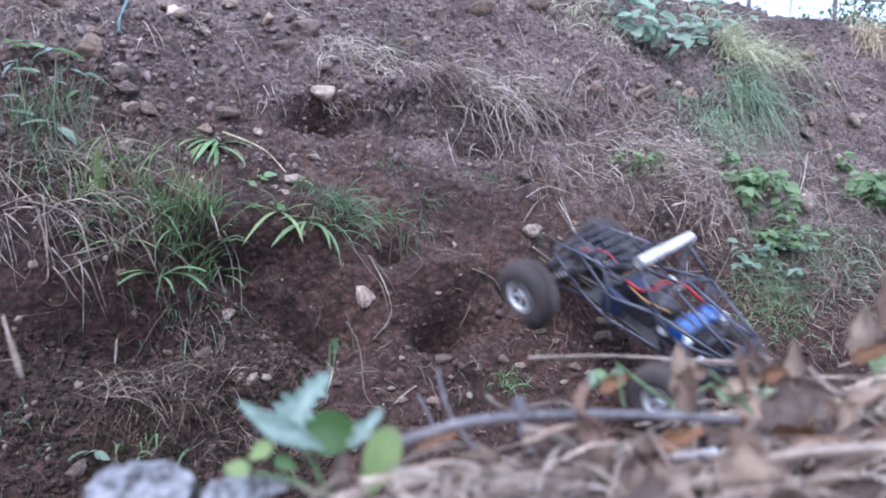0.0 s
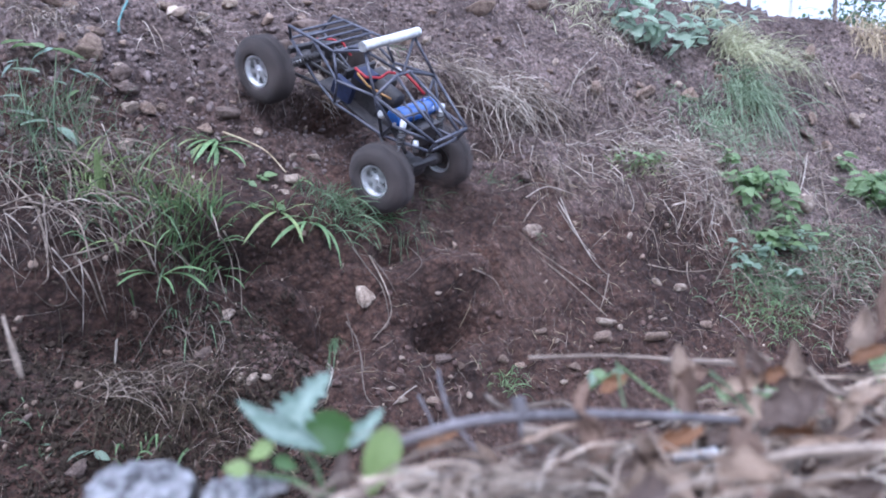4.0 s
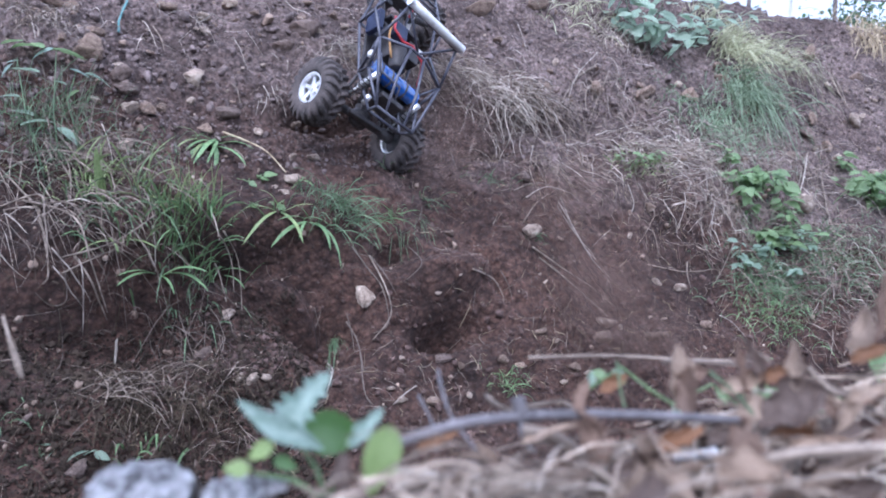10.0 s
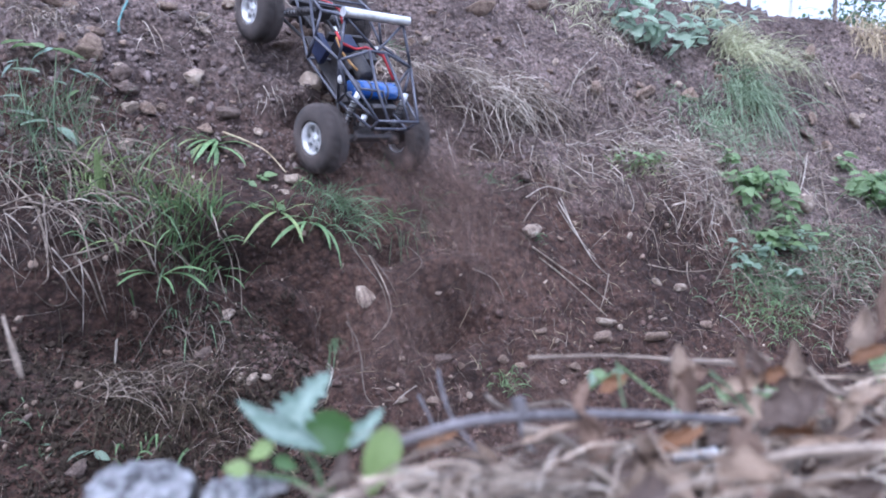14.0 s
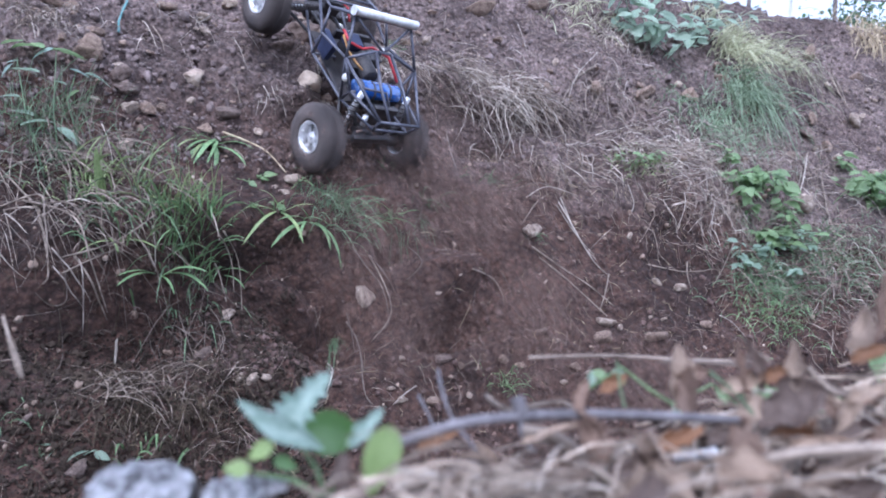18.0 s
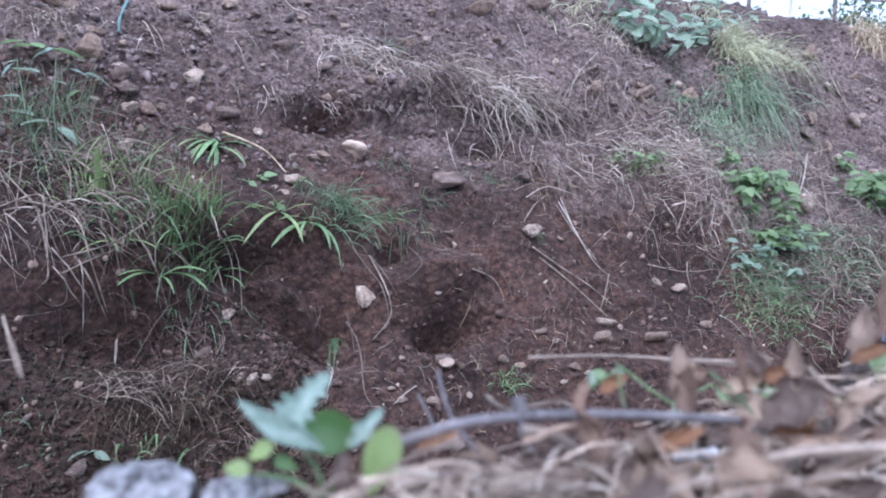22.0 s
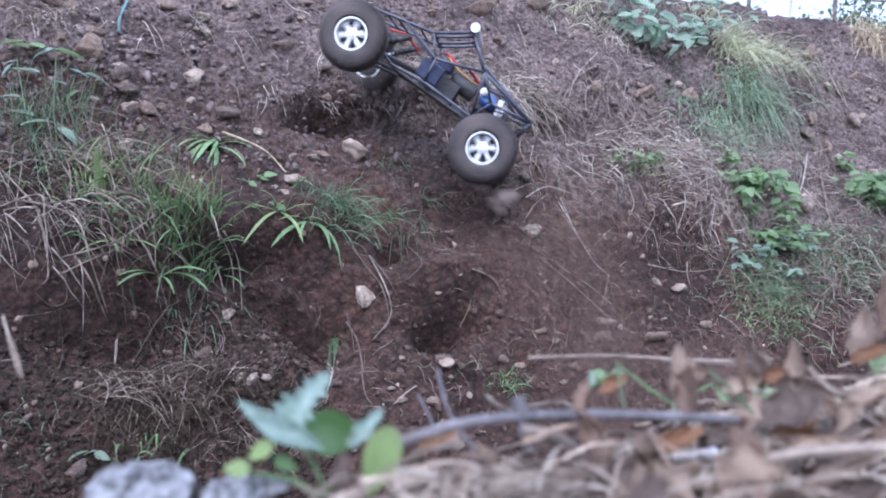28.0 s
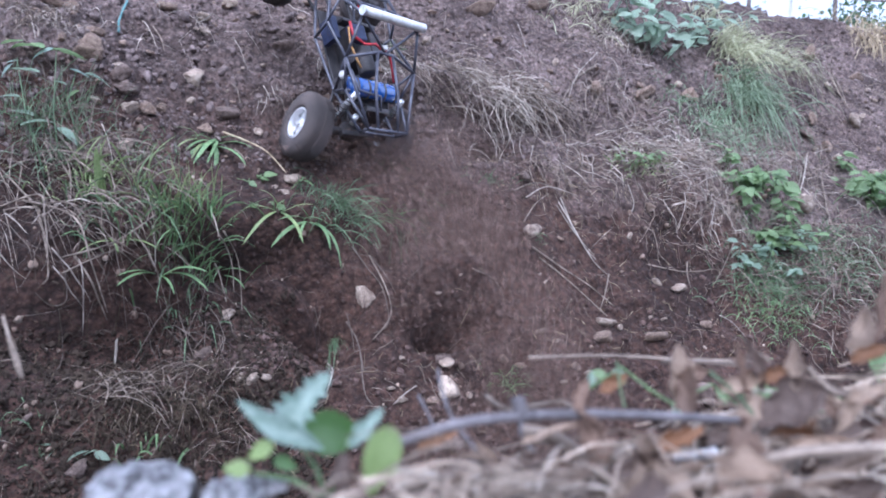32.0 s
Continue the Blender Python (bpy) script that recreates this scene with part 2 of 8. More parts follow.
def box(bm, centre, size, m=None, bevel=0.0):
    got = bmesh.ops.create_cube(bm, size=1.0)["verts"]
    mm = (m or Matrix()) @ Matrix.Translation(centre) @ Matrix.Diagonal((*size, 1))
    bmesh.ops.transform(bm, matrix=mm, verts=got)
    if bevel:
        edges = list({e for v in got for e in v.link_edges})
        bmesh.ops.bevel(bm, geom=edges, offset=bevel, segments=2, affect="EDGES", profile=0.6)


def ribbon(verts, faces, points, width, side, fold=0.0):
    """A tapering blade along points; side is its width direction, fold lifts its edges."""
    base, n = len(verts), len(points)
    for i, p in enumerate(points):
        t = i / (n - 1)
        w = width * (0.55 + 0.9 * t) * (1 - t) ** 0.7 * 1.15 if n > 2 else width
        d = (points[min(i + 1, n - 1)] - points[max(i - 1, 0)])
        u = side - d * (side.dot(d) / max(d.length_squared, 1e-12))
        u = u.normalized() if u.length > 1e-6 else Vector((1, 0, 0))
        lift = d.cross(u).normalized() * fold * w
        verts += [p - u * w + lift, p, p + u * w + lift]
    for i in range(n - 1):
        a, b = base + 3 * i, base + 3 * i + 3
        faces += [(a, a + 1, b + 1, b), (a + 1, a + 2, b + 2, b + 1)]


def pydata(name, verts, faces, mat, smooth=False):
    me = bpy.data.meshes.new(name)
    me.from_pydata([tuple(v) for v in verts], [], faces)
    me.materials.append(mat)
    if smooth:
        me.polygons.foreach_set("use_smooth", [True] * len(me.polygons))
    return me


# ---- the ground: one sheet from the near ledge through the ditch, up the bank and on to the horizon ----
ALONG = Vector((0.87200, 0.48950, 0)).normalized()
ACROSS = Vector((-ALONG.y, ALONG.x, 0))
LEAN = radians(49)
UPHILL = ACROSS * math.cos(LEAN) + Vector((0, 0, math.sin(LEAN)))
OUT = ALONG.cross(UPHILL)
FOOT = ACROSS * 0.98
DITCH = -0.30


def relief(s, v):
    """Large forms of the bank, in metres off its plane: ledges, hollows and bulges."""
    s, v = np.clip(np.asarray(s, float), -5.0, 9.0), np.asarray(v, float)
    def bump(cs, cv, rs, rv, h):
        return h * np.exp(-((s - cs) / rs) ** 2 - ((v - cv) / rv) ** 2)
    edge = 0.885 + 0.03 * np.sin(s * 9.0) + 0.012 * np.sin(s * 23.0 + 1.0)
    along = 1 / (1 + np.exp(-(s - 0.45) / 0.05)) / (1 + np.exp((s - 1.22) / 0.07))
    step = 1 / (1 + np.exp(-(v - edge) / 0.010))
    d = along * (step * 0.050 * np.exp(-np.maximum(v - edge, 0) / 0.20) - (1 - step) * 0.062 * np.exp(-np.maximum(edge - v, 0) / 0.075))
    d = d + bump(0.985, 0.80, 0.075, 0.042, -0.12) + bump(0.80, 0.840, 0.06, 0.022, -0.09) + bump(0.56, 0.855, 0.09, 0.020, -0.05)
    d = d + bump(0.70, 0.405, 0.095, 0.050, 0.085)
    d = d + bump(0.22, 0.57, 0.14, 0.10, 0.08) + bump(0.12, 0.378, 0.17, 0.075, -0.14)
    d = d + bump(0.46, 0.56, 0.09, 0.06, 0.05) + bump(0.40, 0.44, 0.06, 0.035, -0.07) + bump(0.47, 0.35, 0.055, 0.07, -0.14)
    d = d + bump(0.25, 0.27, 0.15, 0.05, 0.03) + bump(1.30, 0.40, 0.12, 0.09, -0.03) + bump(1.55, 0.62, 0.18, 0.12, 0.05)
    d = d + bump(1.45, 1.05, 0.25, 0.15, 0.05) + bump(2.3, 0.9, 0.35, 0.2, -0.04) + bump(0.05, 0.95, 0.12, 0.14, 0.04)
    # a slanting edge where the earth has broken away, a hollow under the grass and a groove beside the mound
    u, w = (s - 0.335) * 0.74 + (v - 0.45) * 0.67, (s - 0.335) * 0.67 - (v - 0.45) * 0.74
    part_of = 1 / (1 + np.exp(-(w + 0.02) / 0.02)) / (1 + np.exp((w - 0.21) / 0.025))
    brink = 1 / (1 + np.exp(-u / 0.008))
    d = d + part_of * (brink * 0.075 * np.exp(-np.maximum(u, 0) / 0.07) - (1 - brink) * 0.10 * np.exp(-np.maximum(-u, 0) / 0.04))
    d = d + bump(0.33, 0.485, 0.09, 0.030, -0.10) + bump(0.61, 0.475, 0.035, 0.025, -0.07) + bump(0.825, 0.40, 0.020, 0.06, -0.04) + bump(0.68, 0.300, 0.07, 0.030, -0.12)
    return d * np.clip(v / 0.12, 0, 1) * np.clip((1.55 - v) / 0.15, 0, 1)


def rough(s, v):
    """Small unevenness of the earth, in metres."""
    p = Vector((s, v, 0.0))
    return (0.024 * noise.fractal(p * 5.0, 0.9, 2.1, 4) + 0.010 * noise.fractal(p * 24.0, 0.8, 2.2, 3)
            + 0.011 * noise.turbulence(p * 46.0, 3, True) - 0.006)


def on(s, v, lift=0.0):
    """A place on the bank: s metres along it, v metres up its slope, lift metres off the ground."""
    return FOOT + ALONG * s + UPHILL * v + OUT * (float(relief(s, v)) + rough(s, v) + lift)


def frame_on(s, v, lift=0.0):
    """A pose on the bank whose z axis leaves the slope."""
    m = Matrix((ALONG, UPHILL, OUT)).transposed().to_4x4()
    m.translation = on(s, v, lift)
    return m


def ledge(c, s):
    """Height of the near ledge, on whose edge the camera rests."""
    return 0.405 + 0.02 * noise.fractal(Vector((s * 6, c * 6, 4.0)), 0.9, 2.0, 4)


def build_ground():
    ss = [-300, -60, -15, -4, -1.5, -0.8]
    x = -0.5
    while x < 4.0:
        ss.append(x)
        x += 0.0065 if x < 1.6 else 0.0065 + 0.006 * (x - 1.6)
    ss += [4.3, 5, 7, 12, 40, 120, 300]
    rows = [(c, None) for c in (-300, -60, -15, -4, -1.5, -0.8, -0.5)]
    rows += [(-0.3 + 0.0125 * i, None) for i in range(45)]
    rows += [(0.27 + 0.02 * i, None) for i in range(22)]
    rows += [(None, -0.395 + 0.0065 * i) for i in range(295)]
    rows += [(2.0 + 0.03 * i, None) for i in range(1, 20)] + [(c, None) for c in (3, 4, 6, 9, 15, 40, 120, 300)]
    rel = relief(np.array(ss)[None, :], np.array([r[1] if r[1] is not None else 9.0 for r in rows])[:, None])
    verts = []
    for i, (c, v) in enumerate(rows):
        for j, s in enumerate(ss):
            if v is not None:
                fine = rough(s, v) if -0.6 < s < 4.1 else 0.0
                p = FOOT + ALONG * s + UPHILL * v + OUT * (float(rel[i, j]) + fine)
            else:
                if c < 0.27:
                    z = ledge(c, s)
                    if c > 0.19:
                        z -= (c - 0.19) ** 2 * 12
                elif c < 0.98:
                    q = min(1.0, (c - 0.27) / 0.17)
                    z = (1 - q) * (ledge(0.27, s) - 0.08) + q * (DITCH + 0.02 * noise.noise(Vector((s * 5, c * 5, 0))))
                else:
                    top = 1.51 * math.sin(LEAN)
                    z = top + 0.03 * min(1.0, (c - 1.97) / 0.2) + (0.015 * noise.fractal(Vector((s * 5, c * 5, 9)), 0.9, 2.0, 4) if c < 4 and -1 < s < 5 else 0.0)
                p = ALONG * s + ACROSS * c + Vector((0, 0, z))
            verts.append(p)
    n = len(ss)
    faces = [(i * n + j, i * n + j + 1, (i + 1) * n + j + 1, (i + 1) * n + j) for i in range(len(rows) - 1) for j in range(n - 1)]
    return tagged(new("ground", pydata("ground", verts, faces, SOIL, True)), "dark reddish-brown bare earth bank above a ditch", "ground", kind="structure")


build_ground()


# ---- the model car: a four-wheel-drive rock buggy with a tube cage ----
WHEELS = {"front_left": (-0.1160, 0.189, 0.067), "front_right": (0.1160, 0.189, 0.067),
          "rear_left": (-0.1070, -0.145, 0.045), "rear_right": (0.1070, -0.145, 0.045)}
TYRE_R, TYRE_W = 0.0675, 0.054


def tyre_mesh():
    """One closed skin: a rounded carcass with paddle lugs that meet in chevrons."""
    w, r, lugs, fine = TYRE_W / 2, TYRE_R - 0.0055, 22, 10
    half = [(0.03, r, 1.0), (0.24, r, 1.0), (0.46, r - 0.0004, 1.0), (0.66, r - 0.0018, 1.0), (0.82, r - 0.0050, 0.9), (0.93, 0.0520, 0.65), (0.985, 0.0470, 0.25), (1.0, 0.0420, 0.0), (0.97, 0.0360, 0.0), (0.74, 0.0310, 0.0)]
    profile = [(-x, q, h) for x, q, h in half[::-1]] + half + [(0.0, 0.0300, 0.0)]
    verts, faces, n = [], [], len(profile)
    steps = lugs * fine
    for k in range(steps):
        a = 2 * math.pi * k / steps
        for x, q, h in profile:
            phase = (k / fine + 0.75 * abs(x) + (0.5 if x < 0 else 0.0)) % 1.0
            up = max(0.0, min(1.0, (0.26 - abs(phase - 0.5)) / 0.06)) * h
            rr, xx = q + 0.0068 * up, x * w * (1 + 0.06 * up)
            verts.append((xx, rr * math.cos(a), rr * math.sin(a)))
    for k in range(steps):
        for j in range(n):
            faces.append((k * n + j, k * n + (j + 1) % n, ((k + 1) % steps) * n + (j + 1) % n, ((k + 1) % steps) * n + j))
    return pydata("tyre", verts, faces, RUBBER)


def rim_mesh():
    """Dished six-spoke rim; its face looks to +x."""
    bm = bmesh.new()
    lathe(bm, [(-0.019, 0.0305), (0.021, 0.0305), (0.0235, 0.0325), (0.0235, 0.0290), (0.016, 0.0265), (-0.016, 0.0265), (-0.019, 0.0305)], 36)
    for k in range(6):
        m = Matrix.Rotation(2 * math.pi * k / 6, 4, "X")
        box(bm, (0.0135, 0, 0.0185), (0.0045, 0.0085, 0.0185), m, 0.0012)
    lathe(bm, [(0.004, 0.0), (0.004, 0.0115), (0.0165, 0.0115), (0.0175, 0.009), (0.0175, 0.0055), (0.0215, 0.0050), (0.0215, 0.0)], 18)
    return mesh_of("rim", bm, CHROME)


def disc_mesh():
    bm = bmesh.new()
    lathe(bm, [(-0.004, 0.0), (-0.004, 0.0264), (0.001, 0.0264), (0.001, 0.0)], 24)
    return mesh_of("brake_disc", bm, BLACKPLASTIC)


def spring(bm, a, b, radius=0.0085, wire=0.0014, turns=7):
    a, b = Vector(a), Vector(b)
    d = (b - a).normalized()
    u = d.orthogonal().normalized()
    w = d.cross(u)
    tube(bm, [a + (b - a) * (k / (turns * 10)) + radius * (u * math.cos(k * 0.6283) + w * math.sin(k * 0.6283)) for k in range(turns * 10 + 1)], wire, 5)


def build_car():
    car = thing("rock_buggy", "blue-grey tube-cage model rock buggy with fat tyres, white light bar", "model car")
    tm, rm, dm = tyre_mesh(), rim_mesh(), disc_mesh()
    made = {}
    for key, (x, y, z) in WHEELS.items():
        wheel = new("wheel")
        wheel.parent = car
        wheel.matrix_basis = pose(x, y, z)
        part("tyre", tm, None, wheel, "chunky black tyre caked with dust")
        flip = pose(0, 0, 0, 0, 0, 180 if x < 0 else 0)
        part("rim", rm, None, wheel, "six-spoke satin chrome rim", at=flip)
        part("brake_disc", dm, None, wheel, at=flip)
        made[key] = wheel
    for key, y, z in (("front", 0.189, 0.067), ("rear", -0.145, 0.045)):
        bm = bmesh.new()
        lathe(bm, [(-0.088, 0.0), (-0.088, 0.013), (-0.062, 0.013), (-0.058, 0.0085), (-0.022, 0.0085), (-0.016, 0.018), (0, 0.021), (0.016, 0.018), (0.022, 0.0085), (0.058, 0.0085),
                   (0.062, 0.013), (0.088, 0.013), (0.088, 0.0)], 16)
        box(bm, (0, -0.018 if key == "front" else 0.018, 0.004), (0.022, 0.030, 0.022), None, 0.003)
        box(bm, (0.0, 0.016 if key == "front" else -0.016, 0.020), (0.085, 0.010, 0.014), None, 0.002)
        axle = part("axle", bm, BLACKPLASTIC, car, "black plastic axle housing", True, pose(0, y, z))
        made["axle_" + key] = axle
    # cage nodes of one side; the other side mirrors them
    N = {"nose": (0.045, 0.205, 0.118), "hood_front": (0.063, 0.201, 0.153), "hood_mid": (0.068, 0.130, 0.168), "hood_rear": (0.074, 0.070, 0.180),
         "roof": (0.074, 0.005, 0.226), "belt": (0.092, -0.061, 0.173), "bump": (0.052, -0.192, 0.148), "tail": (0.045, -0.185, 0.118),
         "sill_front": (0.052, 0.110, 0.082), "sill_mid": (0.080, 0.030, 0.090), "sill_rear": (0.060, -0.085, 0.088), "shoulder": (0.086, 0.035, 0.140), "hip": (0.074, -0.105, 0.132)}
    def P(key, side):
        x, y, z = N[key]
        return (x * side, y, z)
    runs = [("hood_rail", ("nose", "hood_front", "hood_mid", "hood_rear")), ("windscreen_pillar", ("hood_rear", "roof")), ("roof_rail", ("roof", "belt")),
            ("rear_deck_rail", ("belt", "bump")), ("sill_rail", ("nose", "sill_front", "sill_mid", "sill_rear", "tail")), ("door_bar", ("hood_mid", "shoulder", "belt")),
            ("side_brace", ("shoulder", "sill_mid")), ("rear_brace", ("belt", "sill_rear")), ("hip_bar", ("sill_rear", "hip", "bump")), ("tail_post", ("bump", "tail")),
            ("front_brace", ("hood_rear", "shoulder")), ("belt_drop", ("belt", "hip"))]
    for side in (-1, 1):
        for name, keys in runs:
            bm = bmesh.new()
            tube(bm, [P(k, side) for k in keys], 0.0031 if name != "front_brace" else 0.0027, 7)
            part(name, bm, TUBEPAINT, car, smooth=True)
    crosses = [("nose_bar", [P("nose", -1), P("nose", 1)]), ("roof_bar", [P("roof", -1), P("roof", 1)]), ("belt_bar", [P("belt", -1), (-0.02, -0.045, 0.190), (0.02, -0.045, 0.190), P("belt", 1)]),
               ("rear_bumper_bar", [P("bump", -1), P("bump", 1)]), ("tail_bar", [P("tail", -1), P("tail", 1)]), ("hip_cross_bar", [P("hip", -1), P("hip", 1)]),
               ("hood_rear_bar", [P("hood_rear", -1), P("hood_rear", 1)]), ("sill_cross_bar", [P("sill_mid", -1), P("sill_mid", 1)])]
    crosses += [("hood_slat", [(-0.064, 0.196 - 0.024 * k, 0.155 + 0.0048 * k), (0.064, 0.196 - 0.024 * k, 0.155 + 0.0048 * k)]) for k in range(1, 5)]
    crosses += [("deck_bar", [(sd * 0.02, -0.045, 0.190), (sd * 0.030, -0.120, 0.170), (sd * 0.026, -0.192, 0.148)]) for sd in (-1, 1)]
    crosses += [("roof_brace", [P("roof", sd), (0.0, -0.045, 0.190)]) for sd in (-1, 1)]
    crosses += [("windscreen_bar", [(sd * 0.03, 0.005, 0.226), (sd * 0.035, 0.070, 0.180)]) for sd in (-1, 1)]
    crosses += [("battery_hoop", [(-0.062, -0.070, 0.150), (-0.062, -0.118, 0.158), (-0.010, -0.124, 0.160), (-0.008, -0.150, 0.150)])]
    for name, pts in crosses:
        bm = bmesh.new()
        tube(bm, pts, 0.0032 if "bar" in name else 0.0027, 7)
        part(name, bm, TUBEPAINT, car, smooth=True)
    bm = bmesh.new()
    lathe(bm, [(-0.079, 0.0), (-0.079, 0.0075), (-0.077, 0.0092), (0.077, 0.0092), (0.079, 0.0075), (0.079, 0.0)], 16)
    bar = part("light_bar", bm, WHITE, car, "white tubular roof light bar", True, pose(0, 0.006, 0.2345))
    for side in (-1, 1):
        bm = bmesh.new()
        lathe(bm, [(-0.004, 0.0), (-0.004, 0.0096), (0.004, 0.0096), (0.004, 0.0)], 16)
        part("end_cap", bm, CHROME, bar, at=pose(side * 0.079, 0, 0))
    bm = bmesh.new()
    lathe(bm, [(-0.062, 0.0), (-0.062, 0.0155), (-0.060, 0.0180), (-0.057, 0.0190), (0.057, 0.0190), (0.060, 0.0180), (0.062, 0.0155), (0.062, 0.0)], 28)
    bmesh.ops.scale(bm, vec=(1.0, 1.05, 0.86), verts=bm.verts)
    battery = part("battery", bm, BLUE, car, "shiny blue shrink-wrapped battery pack", True, pose(0, -0.096, 0.134, 10, 0, 0))
    for x in (-0.050, -0.021, 0.021, 0.050):
        bm = bmesh.new()
        lathe(bm, [(-0.0022, 0.0188), (-0.0022, 0.0198), (0.0022, 0.0198), (0.0022, 0.0188)], 28)
        bmesh.ops.scale(bm, vec=(1.0, 1.05, 0.86), verts=bm.verts)
        part("strap", bm, BLACKPLASTIC, battery, "thin black strap", True, pose(x, 0, 0))
    bm = bmesh.new()
    bmesh.ops.create_icosphere(bm, subdivisions=2, radius=0.0085)
    bmesh.ops.scale(bm, vec=(0.8, 1.0, 1.1), verts=bm.verts)
    part("filler_cap", bm, WHITE, car, "round white cap", True, pose(-0.080, -0.080, 0.142))
    for name, pts, mat, r in (("power_wire", [(-0.050, 0.030, 0.165), (-0.045, 0.004, 0.160), (-0.020, -0.012, 0.162), (0.004, -0.010, 0.168), (0.012, -0.022, 0.172)], RED, 0.0028),
                              ("battery_lead", [(0.020, -0.020, 0.170), (0.038, -0.030, 0.168), (0.045, -0.050, 0.160), (0.050, -0.078, 0.150)], RED, 0.0032),
                              ("servo_wire", [(-0.052, 0.020, 0.160), (-0.048, -0.010, 0.150), (-0.038, -0.040, 0.148), (-0.034, -0.060, 0.150)], YELLOW, 0.0022),
                              ("hood_wire", [(-0.020, 0.160, 0.140), (-0.005, 0.135, 0.152), (0.012, 0.120, 0.150), (0.010, 0.090, 0.140)], RED, 0.0022)):
        bm = bmesh.new()
        tube(bm, pts, r, 6)
        part(name, bm, mat, car, smooth=True)
    bm = bmesh.new()
    box(bm, (0, 0, 0), (0.012, 0.010, 0.008), None, 0.0015)
    part("connector", bm, WHITE, car, "small white plug", at=pose(0.022, -0.018, 0.173))
    for name, centre, size, mat in (("skid_plate", (0, 0.012, 0.079), (0.100, 0.190, 0.006), BLACKPLASTIC), ("gearbox", (0, 0.010, 0.104), (0.046, 0.080, 0.046), BLACKPLASTIC),
                                    ("seat_tub", (-0.060, 0.034, 0.115), (0.014, 0.050, 0.040), BLUEPANEL), ("dash_panel", (0.0, 0.052, 0.132), (0.090, 0.008, 0.022), BLACKPLASTIC),
                                    ("speed_controller", (-0.020, 0.020, 0.146), (0.036, 0.034, 0.020), BLUEPANEL), ("receiver_box", (0.045, 0.020, 0.118), (0.030, 0.050, 0.030), BLACKPLASTIC),
                                    ("battery_tray", (0, -0.096, 0.112), (0.110, 0.050, 0.010), BLACKPLASTIC), ("servo", (0.0, 0.155, 0.118), (0.045, 0.024, 0.036), BLACKPLASTIC),
                                    ("rear_bulkhead", (0.0, -0.140, 0.112), (0.060, 0.012, 0.050), BLACKPLASTIC)):
        bm = bmesh.new()
        box(bm, (0, 0, 0), size, None, 0.003)
        part(name, bm, mat, car, at=pose(*centre))
    bm = bmesh.new()
    lathe(bm, [(-0.030, 0.0), (-0.030, 0.016), (-0.027, 0.018), (0.027, 0.018), (0.030, 0.016), (0.030, 0.0)], 18)
    part("motor", bm, BLACKPLASTIC, car, "black can motor", True, pose(0, -0.030, 0.132, 0, 0, 90))
    for side in (-1, 1):
        for name, y0, z0, y1, z1 in (("front", 0.105, 0.150, 0.176, 0.078), ("rear", -0.118, 0.150, -0.140, 0.060)):
            bm = bmesh.new()
            a, b = Vector((side * 0.060, y0, z0)), Vector((side * 0.066, y1, z1))
            tube(bm, [a, a + (b - a) * 0.55], 0.0062, 10)
            shock = part("shock_absorber", bm, CHROME if name == "rear" else BLACKPLASTIC, car, smooth=True)
            bm = bmesh.new()
            tube(bm, [a + (b - a) * 0.5, b], 0.0025, 8)
            part("piston_rod", bm, CHROME, shock, smooth=True)
            bm = bmesh.new()
            spring(bm, a + (b - a) * 0.15, a + (b - a) * 0.9)
            part("coil_spring", bm, BLACKPLASTIC, shock, smooth=True)
        for y0, y1, z1 in ((0.060, 0.176, 0.062), (-0.050, -0.134, 0.042)):
            for x0, x1, dz in ((0.040, 0.062, 0.0), (0.024, 0.030, 0.026)):
                bm = bmesh.new()
                tube(bm, [(side * x0, y0, 0.084 + dz * 0.7), (side * x1, y1, z1 + dz)], 0.0036, 7)
                part("suspension_link", bm, BLACKPLASTIC, car, smooth=True)
    bm = bmesh.new()
    tube(bm, [(-0.046, -0.150, 0.118), (-0.044, -0.158, 0.098)], 0.0058, 10)
    part("shock_reservoir", bm, CHROME, car, "bright metal reservoir", True)
    return car, made


CAR, MOVING = build_car()


# ---- stones ----
def stone_meshes(mat, count, detail=3):
    got = []
    for k in range(count):
        bm = bmesh.new()
        bmesh.ops.create_icosphere(bm, subdivisions=detail, radius=0.5)
        off = Vector((k * 7.3, len(mat.name) * 1.7, 2.0))
        q = random.Random(k * 31 + len(mat.name))
        cuts = [(Vector((q.gauss(0, 1), q.gauss(0, 1), q.gauss(0, 1))).normalized(), q.uniform(0.36, 0.48)) for _ in range(9)]
        for v in bm.verts:
            d = v.co.normalized()
            v.co = d * min([1.0] + [h / d.dot(n) for n, h in cuts if d.dot(n) > 0.05]) * (1.0 + 0.18 * noise.noise(d * 1.3 + off) + 0.14 * noise.noise(d * 2.6 + off) + 0.09 * noise.noise(d * 6 + off) + 0.035 * noise.noise(d * 14 + off))
        wide = [max(v.co[a] for v in bm.verts) - min(v.co[a] for v in bm.verts) for a in range(3)]
        bmesh.ops.scale(bm, vec=[0.97 / w for w in wide], verts=bm.verts)
        got.append(mesh_of("stone", bm, mat, smooth=True))
    return got


STONES = {"pale": stone_meshes(PALE, 5), "tan": stone_meshes(STONE, 5), "grey": stone_meshes(GREY, 4)}
WORDS = {"pale": "pale cream field stone half sunk in the earth", "tan": "tan rounded field stone half sunk in the earth", "grey": "dark grey-brown field stone half sunk in the earth"}
dice = random.Random(5)


